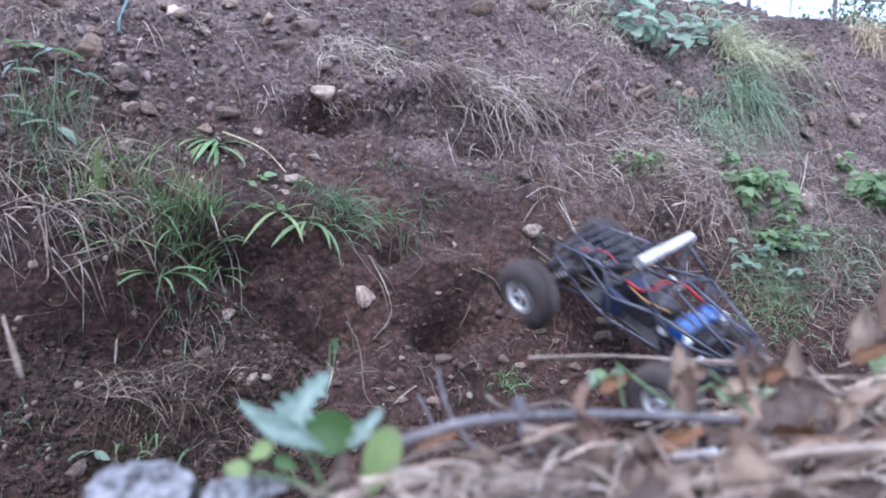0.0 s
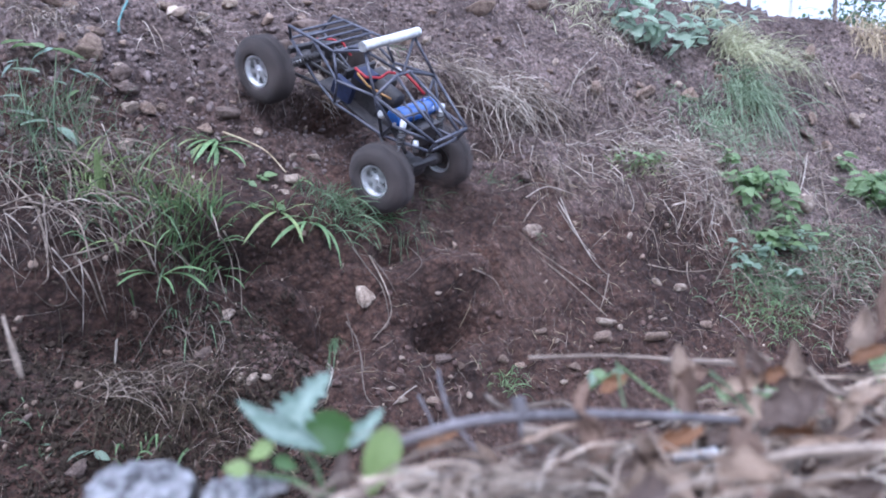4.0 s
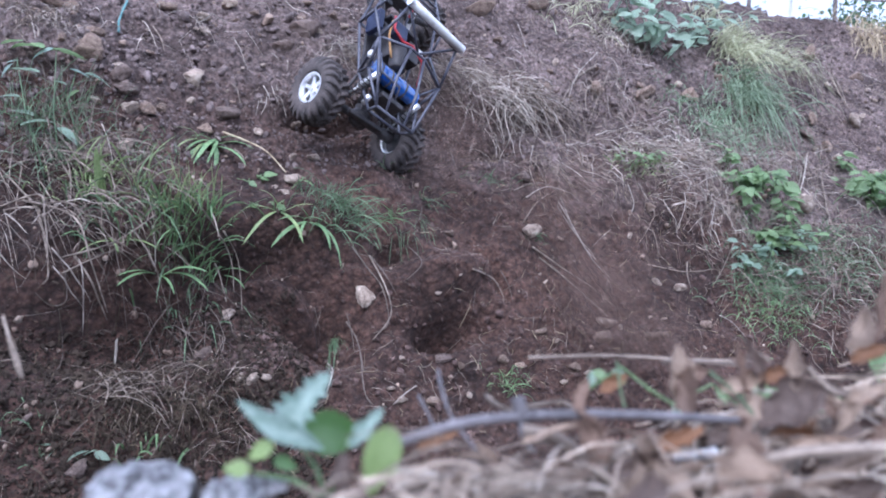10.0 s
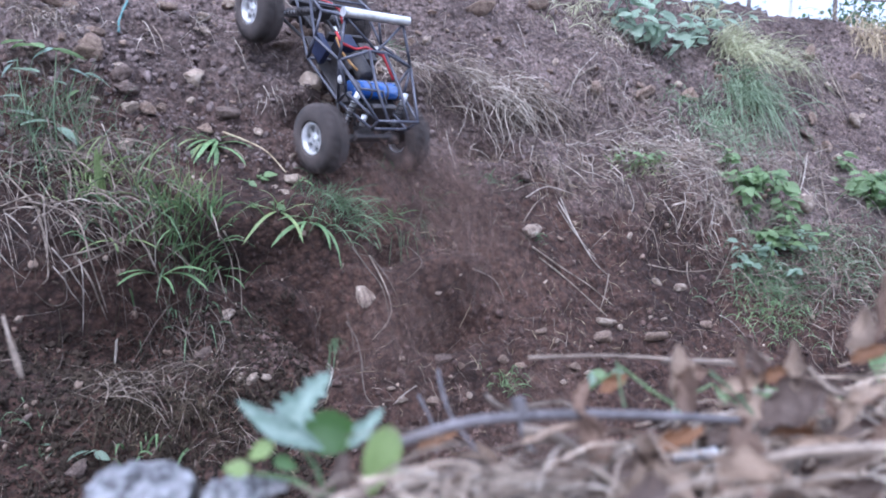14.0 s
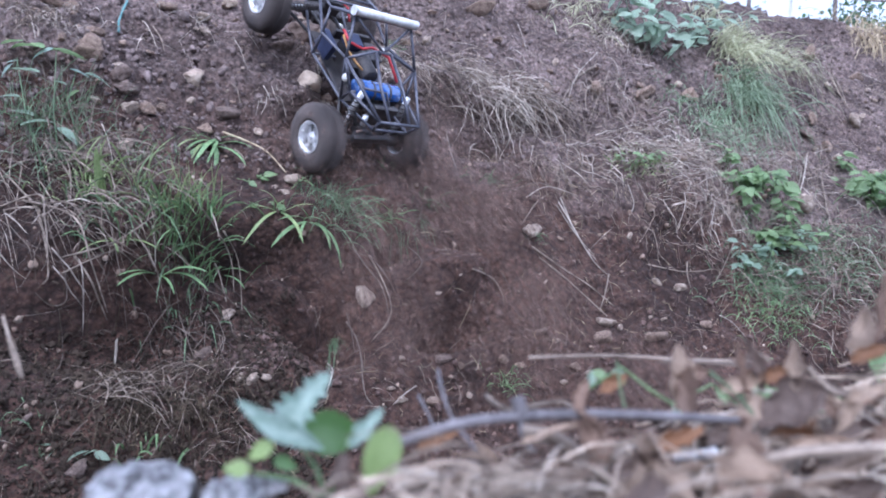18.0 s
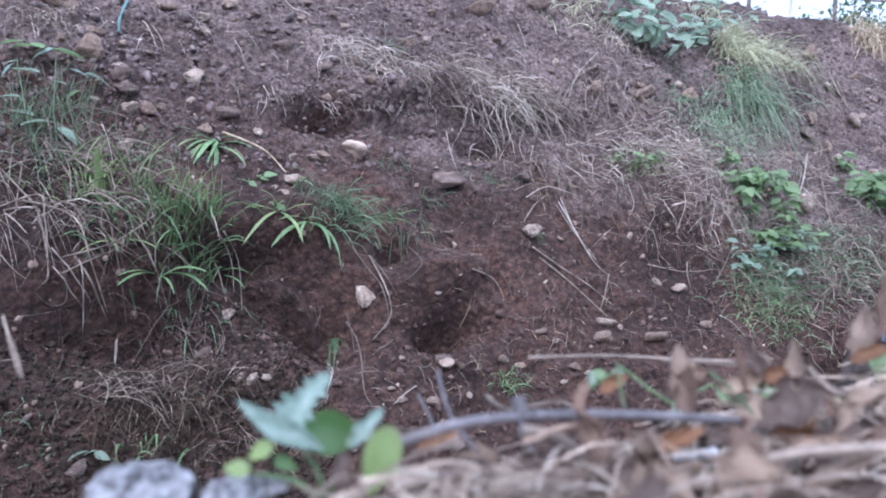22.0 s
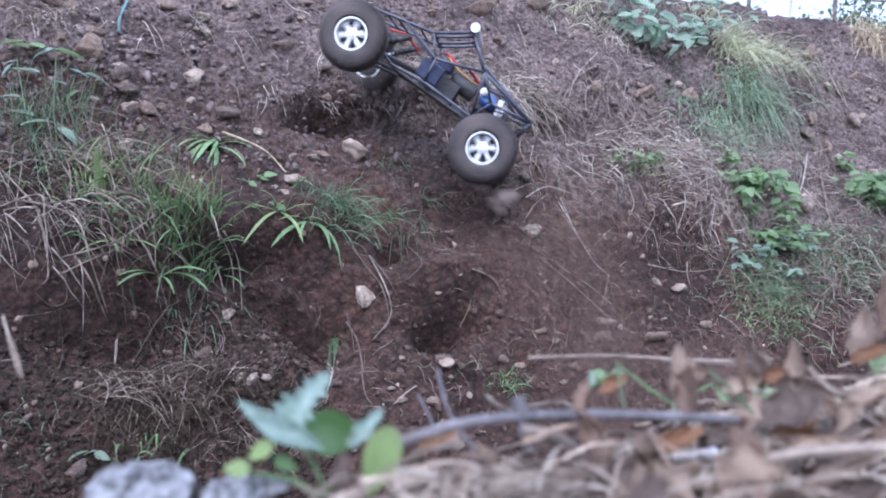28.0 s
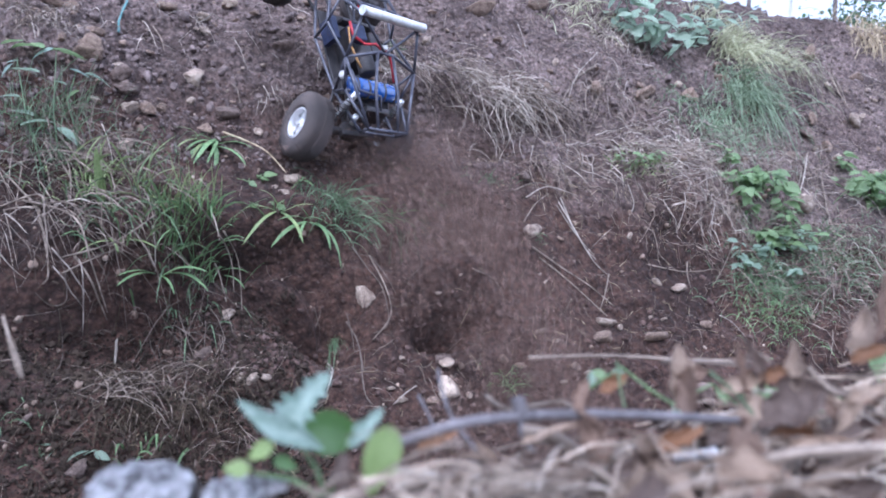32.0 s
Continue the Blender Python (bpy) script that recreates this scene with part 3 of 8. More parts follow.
def stone(s, v, size, tone="tan", flat=0.75, lift=0.27, label=""):
    """size: its width along the bank."""
    me = dice.choice(STONES[tone])
    turn = Euler((dice.uniform(-0.3, 0.3), dice.uniform(-0.3, 0.3), dice.uniform(-0.5, 0.5) + (math.pi if dice.random() < 0.5 else 0)))
    m = frame_on(s, v, lift * size * flat) @ turn.to_matrix().to_4x4() @ Matrix.Diagonal((size, size * flat, size * dice.uniform(0.6, 0.8), 1))
    ob = thing("stone", label or WORDS[tone], "stone", "stones in the bank", me=me)
    ob.matrix_basis = m
    return ob


# stones high on the bank
for row in ((0.174, 0.832, 0.0341, "pale", 0.6), (0.158, 0.736, 0.0287, "pale", 0.9), (0.421, 1.177, 0.0361, "pale", 0.85), (0.352, 1.078, 0.0319, "pale", 0.6), (0.354, 1.120, 0.0324, "pale", 0.5), (0.417, 0.796, 0.0208, "pale", 0.95),
            (0.353, 0.843, 0.0526, "grey", 0.65), (0.205, 0.841, 0.0347, "tan", 0.9), (0.170, 0.877, 0.0497, "grey", 0.7), (0.166, 0.939, 0.0308, "pale", 0.5), (0.168, 0.909, 0.0436, "grey", 0.7), (0.130, 1.017, 0.0423, "tan", 0.6),
            (0.115, 0.949, 0.0602, "tan", 0.6), (0.516, 1.047, 0.0559, "grey", 0.55), (0.298, 0.887, 0.0228, "pale", 0.7), (0.313, 0.810, 0.0334, "tan", 0.8), (0.332, 1.076, 0.0171, "pale", 0.8), (0.473, 1.147, 0.0233, "tan", 0.8)):
    stone(*row)
for row in ((0.585, 0.965, 0.0352, "grey", 0.8), (0.688, 0.930, 0.0307, "tan", 0.9), (0.580, 0.889, 0.0271, "tan", 0.5), (0.906, 1.117, 0.0346, "pale", 0.8), (0.696, 1.148, 0.0275, "pale", 0.6), (0.619, 1.110, 0.0213, "pale", 0.9),
            (0.985, 1.167, 0.0179, "pale", 0.9), (0.967, 1.245, 0.0273, "tan", 0.6), (1.281, 1.059, 0.0279, "pale", 0.8), (1.206, 0.955, 0.0238, "tan", 0.7), (1.006, 0.665, 0.0370, "grey", 0.9), (1.382, 0.958, 0.0527, "tan", 0.7),
            (1.757, 1.033, 0.0277, "pale", 0.8), (1.762, 0.983, 0.0618, "tan", 0.8), (1.965, 1.076, 0.0477, "tan", 0.9), (1.535, 0.951, 0.0707, "tan", 0.5), (2.066, 0.859, 0.0576, "pale", 0.7), (0.845, 1.107, 0.0367, "tan", 0.7)):
    stone(*row)
for row in ((2.575, 0.938, 0.0686, "pale", 0.75), (2.322, 0.811, 0.0565, "tan", 0.8), (2.317, 0.759, 0.0668, "pale", 0.5), (2.245, 0.999, 0.0308, "pale", 0.9), (2.286, 0.870, 0.0644, "grey", 1.2), (1.929, 0.556, 0.0973, "pale", 0.5),
            (2.396, 0.673, 0.0369, "pale", 0.7), (2.627, 0.949, 0.0408, "pale", 0.7), (2.567, 1.245, 0.0763, "tan", 0.6), (2.375, 0.949, 0.0587, "tan", 0.7), (1.249, 0.497, 0.0243, "pale", 0.6), (1.262, 0.366, 0.0289, "pale", 0.7),
            (1.020, 0.240, 0.0465, "tan", 0.8), (1.140, 0.223, 0.0529, "tan", 0.5), (1.316, 0.232, 0.0331, "tan", 0.8), (2.079, 1.105, 0.0416, "grey", 0.8), (2.114, 0.788, 0.0358, "tan", 0.8), (1.338, 1.323, 0.0844, "tan", 0.35)):
    stone(*row)
for row in ((-0.024, 0.432, 0.0172, "pale", 0.7), (0.198, 0.378, 0.0175, "tan", 0.9), (0.246, 0.351, 0.0345, "grey", 0.7), (0.037, 0.150, 0.0305, "grey", 0.9), (0.273, 0.254, 0.0194, "pale", 0.9), (0.293, 0.249, 0.0301, "pale", 0.5), (0.315, 0.248, 0.0197, "pale", 0.7),
            (0.456, 0.668, 0.0357, "pale", 0.8), (0.425, 0.617, 0.0235, "pale", 0.7), (0.413, 0.641, 0.0151, "pale", 0.9), (0.911, 0.186, 0.0309, "tan", 0.6), (0.758, 0.217, 0.0233, "tan", 0.7), (0.795, 0.211, 0.0214, "tan", 0.9),
            (0.663, 0.163, 0.0160, "pale", 0.9), (0.595, 0.164, 0.0254, "tan", 1.0), (0.668, 0.221, 0.0185, "tan", 0.8), (0.757, 0.521, 0.0328, "tan", 0.4), (0.658, 0.360, 0.0127, "pale", 0.9)):
    stone(*row)
for row in ((0.294, 0.408, 0.0296, "pale", 0.85), (0.473, 0.737, 0.0230, "pale", 0.4), (0.520, 0.737, 0.0422, "pale", 0.4), (0.238, 0.356, 0.0135, "tan", 0.8), (0.071, 0.978, 0.0213, "tan", 0.7), (0.074, 0.767, 0.0161, "pale", 0.9), (0.194, 0.553, 0.0168, "tan", 0.9),
            (0.534, 0.176, 0.0230, "pale", 0.6), (0.520, 0.200, 0.0154, "pale", 0.6), (0.879, 0.164, 0.0195, "pale", 0.6), (0.871, 0.274, 0.0291, "tan", 0.5), (1.996, 0.951, 0.0361, "tan", 0.7), (0.677, 1.000, 0.0209, "tan", 0.8), (1.129, 1.135, 0.0367, "tan", 0.9),
            (0.279, 1.163, 0.0493, "tan", 0.5), (0.063, 1.097, 0.0516, "tan", 0.5), (0.099, 0.836, 0.0248, "pale", 0.5), (0.118, 0.845, 0.0209, "pale", 0.5)):
    stone(*row)
for row in ((0.032, 1.067, 0.0196, "tan", 0.7), (0.092, 1.090, 0.0393, "tan", 0.5), (0.234, 0.849, 0.0242, "tan", 0.6), (0.321, 1.093, 0.0122, "pale", 0.9), (0.236, 1.083, 0.0119, "pale", 0.9), (0.427, 1.135, 0.0179, "tan", 0.5),
            (0.460, 0.987, 0.0148, "pale", 0.8), (0.378, 0.888, 0.0164, "tan", 0.6), (0.375, 0.916, 0.0118, "pale", 0.6), (0.160, 0.761, 0.0186, "tan", 0.6), (0.413, 0.969, 0.0096, "pale", 1.0), (0.315, 0.925, 0.0116, "pale", 0.6),
            (0.339, 0.933, 0.0141, "pale", 0.5), (0.579, 1.148, 0.0186, "tan", 1.0), (0.232, 1.008, 0.0185, "tan", 0.6), (0.673, 1.180, 0.0276, "tan", 0.5), (0.648, 1.214, 0.0362, "grey", 0.4), (0.620, 0.944, 0.0202, "tan", 0.5),
            (0.541, 0.903, 0.0122, "pale", 0.8), (0.991, 1.300, 0.0248, "pale", 0.6), (0.901, 1.162, 0.0205, "tan", 0.9), (0.863, 1.104, 0.0199, "tan", 0.6), (1.343, 1.155, 0.0193, "tan", 0.6), (1.266, 0.913, 0.0210, "tan", 0.5),
            (0.604, 1.203, 0.0272, "tan", 0.6), (1.117, 1.259, 0.0944, "tan", 0.3), (1.662, 1.334, 0.0326, "tan", 0.7), (1.394, 1.019, 0.0220, "tan", 0.8), (1.553, 0.985, 0.0228, "tan", 1.2), (1.579, 0.966, 0.0228, "pale", 0.8),
            (2.248, 0.806, 0.0259, "pale", 0.8), (2.356, 1.066, 0.0477, "tan", 0.4), (2.814, 1.175, 0.0877, "tan", 0.4), (2.813, 1.050, 0.0214, "pale", 1.0), (2.478, 1.271, 0.0462, "tan", 0.5), (2.587, 1.115, 0.0250, "pale", 2.0),
            (2.006, 1.148, 0.0487, "tan", 0.5), (1.437, 0.893, 0.0156, "pale", 0.6), (1.318, 0.743, 0.0176, "pale", 0.5), (1.506, 0.706, 0.0451, "tan", 0.6), (2.829, 1.107, 0.0304, "pale", 0.6), (-0.010, 0.492, 0.0088, "grey", 0.7),
            (0.928, 0.493, 0.0364, "pale", 1.1), (1.024, 0.485, 0.0176, "tan", 0.8), (0.701, 0.379, 0.0085, "pale", 0.6), (0.927, 0.399, 0.0166, "pale", 0.4), (1.310, 0.339, 0.0343, "pale", 0.55), (1.342, 0.561, 0.0337, "tan", 0.8),
            (2.435, 0.655, 0.0259, "pale", 0.8), (1.172, 0.273, 0.0124, "pale", 0.8), (1.208, 0.264, 0.0174, "pale", 0.4), (1.998, 0.471, 0.0129, "pale", 1.0), (1.725, 0.267, 0.0316, "grey", 0.5), (1.054, 0.280, 0.0481, "pale", 0.5),
            (1.079, 0.262, 0.0240, "pale", 0.6), (0.938, 0.170, 0.0266, "pale", 0.4), (0.844, 0.228, 0.0241, "tan", 0.5), (0.902, 0.246, 0.0135, "pale", 0.5), (0.635, 0.240, 0.0307, "grey", 0.7), (0.560, 0.254, 0.0120, "pale", 0.8),
            (-0.019, 0.237, 0.0232, "grey", 0.5)):
    stone(*row)
key_stone = stone(0.530, 0.394, 0.0395, "pale", 1.25, 0.3, "tall pale wedge-shaped stone standing out of the earth")
key_stone.data = key_stone.data.copy()
for v in key_stone.data.vertices:
    v.co.x = v.co.x * (1 - 1.15 * max(0.0, v.co.y + 0.22)) + 0.05 * v.co.y
    v.co.z *= 1 - 0.5 * max(0.0, v.co.y + 0.1)
    v.co += v.co.normalized() * 0.035 * noise.noise(v.co * 9)
ks, kv, kw = 0.530, 0.394, 0.0395
key_stone.matrix_basis = frame_on(ks, kv, 0.2 * kw) @ pose(0, 0, 0, 0, 0, 5) @ Matrix.Diagonal((kw * 1.05, kw * 1.85, kw * 0.8, 1))
white_stone = stone(0.947, 0.497, 0.0419, "pale", 0.9)

# stones that the wheels dig out and throw down
ROLLING = {}
for key, size, tone, flat, words in (("boulder", 0.056, "pale", 0.85, "pale angular stone that rolls down the bank"), ("slab", 0.074, "grey", 0.55, "long tan stone that slides down the bank"),
                                     ("flung", 0.078, "grey", 0.7, "large grey-brown stone thrown off the bank"), ("hopper", 0.030, "pale", 0.8, "pale stone tumbling down the bank"),
                                     ("skipper", 0.034, "pale", 0.6, "pale flat stone tumbling down the bank"), ("slider", 0.044, "pale", 0.95, "pale pitted stone that slips down the bank"),
                                     ("kicked", 0.038, "tan", 0.9, "tan stone kicked out by the tyres"), ("dropped", 0.036, "tan", 0.7, "tan stone knocked loose by a tyre")):
    me = mesh_of("stone", (lambda b: b)(bmesh.new()), STONES[tone][0].materials[0])
    bm = bmesh.new()
    bm.from_mesh(dice.choice(STONES[tone]))
    bmesh.ops.scale(bm, vec=(size, size * flat, size * 0.75), verts=bm.verts)
    bm.to_mesh(me)
    bm.free()
    me.polygons.foreach_set("use_smooth", [True] * len(me.polygons))
    ROLLING[key] = thing("stone", words, "stone", "loose stones", me=me)


# ---- loose crumbs of earth and pebbles over the bank and the ditch ----
def scatter(name, label, mat, count, low, high, seed, detail=1, ditch=0.15, limit=3.4, band=(-0.25, 1.52), lean=1.6, start=-0.15):
    r = random.Random(seed)
    verts, faces = [], []
    shapes = []
    for k in range(6):
        bm = bmesh.new()
        bmesh.ops.create_icosphere(bm, subdivisions=detail, radius=0.5)
        for v in bm.verts:
            v.co *= 1 + 0.9 * noise.noise(v.co * 3.3 + Vector((k * 5.3, seed * 1.7, 0.4)))
        bm.verts.index_update()
        shapes.append(([v.co.copy() for v in bm.verts], [tuple(v.index for v in f.verts) for f in bm.faces]))
        bm.free()
    for _ in range(count):
        size = low * (high / low) ** (r.random() ** 2.2)
        s = start + (limit - start) * r.random() ** lean
        if r.random() < ditch:
            p = ALONG * s + ACROSS * r.uniform(0.45, 0.70) + Vector((0, 0, DITCH + size * 0.3))
        else:
            p = on(s, band[0] + (band[1] - band[0]) * r.random() ** 1.1, size * 0.2)
        m = Matrix.LocRotScale(p, Euler((r.uniform(0, 6), r.uniform(0, 6), r.uniform(0, 6))), (size, size * r.uniform(0.6, 1), size * r.uniform(0.5, 0.9)))
        vs, fs = r.choice(shapes)
        n = len(verts)
        verts += [m @ v for v in vs]
        faces += [tuple(n + i for i in f) for f in fs]
    return tagged(new(name, pydata(name, verts, faces, mat, detail > 1)), label, "gravel" if mat in (STONE, PALE) else "soil", kind="stuff")


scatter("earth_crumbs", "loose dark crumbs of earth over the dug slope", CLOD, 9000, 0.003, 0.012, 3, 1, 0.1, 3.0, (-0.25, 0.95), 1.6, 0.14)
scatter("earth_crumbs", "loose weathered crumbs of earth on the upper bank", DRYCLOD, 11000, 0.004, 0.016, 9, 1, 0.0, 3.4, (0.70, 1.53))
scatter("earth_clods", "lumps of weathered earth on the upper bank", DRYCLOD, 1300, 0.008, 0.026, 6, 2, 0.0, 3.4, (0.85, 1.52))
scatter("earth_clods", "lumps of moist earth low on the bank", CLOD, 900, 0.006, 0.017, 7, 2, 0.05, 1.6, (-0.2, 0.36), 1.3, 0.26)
scatter("earth_crumbs", "dark humus crumbs heaped at the bank's foot, darkened for shade", SHADEHUMUS, 16000, 0.003, 0.014, 10, 1, 0.12, 0.40, (-0.12, 0.42), 1.0)
scatter("pebbles", "small tan pebbles strewn over the bank", STONE, 900, 0.004, 0.019, 4, 2)
scatter("grit", "small pale chips of stone in the earth", PALE, 420, 0.003, 0.010, 8, 2)


# ---- dry grass, roots and stems lying on the bank ----
DOWN = Vector((0, 0, -1))


def straws(name, label, mat, areas, seed, width=0.0011, fall=(0.3, -1.0), reach=(0.05, 0.13), stray=0.7, hug=0.006, spring_off=0.02, kind="stuff", category="dry grass", curl=0.9, hang=False):
    """areas: (s, v, spread along, spread up, count). fall: main direction in the slope."""
    r = random.Random(seed)
    verts, faces = [], []
    for cs, cv, rs, rv, count in areas:
        for _ in range(count):
            s, v = r.gauss(cs, rs), r.gauss(cv, rv)
            if not (-0.25 < s < 3.6 and 0.02 < v < 1.52):
                continue
            a = math.atan2(fall[1], fall[0]) + r.gauss(0, stray)
            bend, long = r.gauss(0, curl), r.uniform(*reach) * r.uniform(0.6, 1.2)
            pts, hop = [], r.random() * spring_off
            for i in range(6):
                q = i / 5
                pts.append(on(s, v, hug * r.uniform(0.4, 1.2) + hop * math.sin(math.pi * min(1, q * 1.2))))
                s += math.cos(a + bend * q) * long / 5
                v += math.sin(a + bend * q) * long / 5
                v = min(max(v, 0.0), 1.54)
            if hang:
                pts = [pts[0].lerp(pts[-1], i / 5) + OUT * (hop * math.sin(math.pi * i / 6)) + (p - pts[0].lerp(pts[-1], i / 5)) * 0.3 for i, p in enumerate(pts)]
            ribbon(verts, faces, pts, width * r.uniform(0.5, 1.2), ALONG * r.uniform(-1, 1) + UPHILL * r.uniform(-1, 1) + OUT * 0.3, 0.3)
    return tagged(new(name, pydata(name, verts, faces, mat)), label, category, kind=kind)


def hanging(name, label, mat, areas, seed, width, reach):
    """Dry stalks that grow on the ledge and hang over its edge. areas: (s, v, spread along, spread up, count)."""
    r = random.Random(seed)
    verts, faces = [], []
    for cs, cv, rs, rv, count in areas:
        for _ in range(count):
            b = on(r.gauss(cs, rs), r.gauss(cv, rv), 0.004)
            sway, phase = r.uniform(0.0, 0.09), r.uniform(0, 6.28)
            d = (ALONG * r.gauss(0.45, 0.60) + OUT * r.uniform(0.15, 0.75) + Vector((0, 0, r.gauss(-0.45, 0.3)))).normalized()
            long = r.uniform(*reach) * r.uniform(0.6, 1.2)
            pts = [b + d * (long * i / 5) + Vector((0, 0, -0.55 * long * (i / 5) ** 2)) + ALONG * (sway * long * math.sin(i * 1.1 + phase)) for i in range(6)]
            ribbon(verts, faces, pts, width * r.uniform(0.5, 1.25), ALONG * r.uniform(-1, 1) + UPHILL * r.uniform(-1, 1) + OUT * 0.3, 0.3)
    return tagged(new(name, pydata(name, verts, faces, mat)), label, "dry grass", kind="stuff")


hanging("dry_grass", "mat of dry grass hanging over the hollow", STRAW, [(0.702, 1.036, 0.06, 0.025, 120), (0.829, 0.985, 0.08, 0.03, 170), (0.979, 0.997, 0.07, 0.03, 230), (1.065, 0.947, 0.06, 0.035, 280), (1.158, 0.891, 0.05, 0.04, 150)], 11, 0.0011, (0.05, 0.11))
hanging("pale_grass", "bleached dry grass stalks hanging over the hollow", PALESTRAW, [(0.680, 1.056, 0.05, 0.02, 60), (0.735, 1.005, 0.04, 0.02, 30), (0.829, 0.985, 0.08, 0.02, 40), (0.997, 0.963, 0.07, 0.035, 130), (1.059, 0.904, 0.05, 0.035, 120)], 12, 0.0014, (0.05, 0.12))
hanging("pale_grass", "few short bleached stalks on the ledge over the hollow", PALESTRAW, [(0.444, 0.886, 0.02, 0.01, 12), (0.590, 0.885, 0.10, 0.008, 40)], 18, 0.0010, (0.02, 0.045))
straws("parallel_stems", "straight dry stems leaning down the bank", STRAW, [(0.057, 0.754, 0.06, 0.06, 30), (0.105, 0.683, 0.06, 0.05, 36), (0.033, 0.637, 0.05, 0.04, 16), (0.143, 0.548, 0.05, 0.04, 12), (0.003, 0.545, 0.04, 0.03, 6)], 19,
       0.0012, (0.65, -0.8), (0.08, 0.17), 0.35, 0.014, 0.045, curl=0.2, hang=True)
straws("dry_brush", "tangle of dry stems on the bank", STRAW, [(1.509, 0.742, 0.13, 0.06, 230), (1.513, 0.599, 0.12, 0.07, 230), (1.404, 0.920, 0.12, 0.09, 150), (1.550, 1.237, 0.14, 0.07, 120), (1.920, 0.796, 0.2, 0.1, 160),
        (1.920, 0.448, 0.2, 0.12, 330), (1.827, 0.269, 0.2, 0.1, 260), (2.551, 1.088, 0.3, 0.15, 240), (2.028, 0.705, 0.2, 0.1, 160), (1.121, 0.702, 0.12, 0.04, 90)], 13, 0.0012, (0.6, -0.8), (0.05, 0.13), 0.8, 0.008, 0.03, curl=0.25)
straws("old_brush", "tangle of old brown grass stems on the bank", OLDSTRAW, [(0.011, 0.691, 0.07, 0.06, 80), (0.119, 0.743, 0.06, 0.05, 60), (0.029, 0.573, 0.07, 0.03, 40), (0.116, 0.540, 0.08, 0.04, 45), 
        (0.027, 1.067, 0.05, 0.04, 60), (0.217, 0.418, 0.05, 0.04, 60)], 14, 0.0010, (0.3, -0.9), (0.05, 0.14), 1.1, 0.008, 0.03)
straws("old_straw", "thin old straw low on the bank, coloured dark for shade", SHADESTRAW, [(0.132, 0.262, 0.07, 0.04, 150), (0.174, 0.224, 0.07, 0.04, 130), (0.103, 0.203, 0.08, 0.04, 110), (0.228, 0.198, 0.06, 0.04, 90), (0.045, 0.431, 0.08, 0.06, 60)], 17, 0.0009, (0.2, -0.9), (0.03, 0.08), 1.6, 0.008, 0.025, curl=0.3)
straws("straw_mat", "loose mat of dry grey-brown straw low on the bank", STRAW, [(0.125, 0.265, 0.06, 0.035, 45), (0.171, 0.262, 0.05, 0.03, 55), (0.188, 0.204, 0.05, 0.03, 30)], 20, 0.0008, (0.2, -0.9), (0.03, 0.09), 1.5, 0.010, 0.03, curl=0.2, hang=True)
straws("straw_bits", "short bits of straw strewn over bare earth", YELLOWSTRAW, [(1.30, 0.35, 0.28, 0.18, 200), (0.6, 0.18, 0.3, 0.08, 100), (1.22, 0.66, 0.22, 0.10, 220), (0.9, 0.25, 0.2, 0.1, 70)], 24, 0.0007, (1.0, -0.5), (0.010, 0.038), 1.6, 0.006, 0.006, curl=0.15)
straws("pale_stems", "bleached broken stems over the bank", PALESTRAW, [(0.015, 0.611, 0.05, 0.03, 10), (0.060, 0.545, 0.06, 0.04, 8), (1.071, 0.478, 0.03, 0.05, 2), (1.500, 0.610, 0.07, 0.07, 110), (2.041, 0.634, 0.15, 0.1, 60), (1.867, 0.337, 0.15, 0.1, 40), (1.480, 0.770, 0.12, 0.04, 110), (1.25, 0.74, 0.08, 0.05, 40), (1.60, 0.84, 0.10, 0.04, 40), (0.681, 1.157, 0.3, 0.1, 30), (0.314, 1.078, 0.1, 0.05, 16),
        (1.398, 1.008, 0.06, 0.06, 18), (0.705, 1.045, 0.06, 0.03, 40)], 15, 0.0015, (0.6, -0.7), (0.05, 0.13), 0.7, 0.010, 0.03, curl=0.2)
straws("root_threads", "fine dry roots and straw bits over bare earth", STRAW, [(0.9, 1.1, 0.6, 0.2, 700), (1.45, 0.55, 0.35, 0.3, 700), (0.3, 0.2, 0.3, 0.1, 200), (0.75, 0.5, 0.3, 0.3, 260), (2.3, 1.0, 0.6, 0.3, 450)], 16, 0.0007, (0.5, -1.0), (0.02, 0.06), 1.2, 0.004, 0.006, curl=0.45)


# ---- single long stems ----
def stem(points, mat, radius, label, name="dry_stalk", taper=0.5):
    """points: (s, v, lift) along the bank."""
    bm = bmesh.new()
    raw = [on(*p) for p in points]
    fine = []
    for i in range(len(raw) - 1):
        p0, p1, p2, p3 = raw[max(i - 1, 0)], raw[i], raw[i + 1], raw[min(i + 2, len(raw) - 1)]
        for k in range(5):
            t = k / 5
            fine.append(0.5 * ((2 * p1) + (p2 - p0) * t + (2 * p0 - 5 * p1 + 4 * p2 - p3) * t * t + (3 * p1 - p0 - 3 * p2 + p3) * t ** 3))
    tube(bm, fine + [raw[-1]], radius, 6, taper)
    return thing(name, label, "stalk", "dry stalks on the bank", me=mesh_of(name, bm, mat, smooth=True))


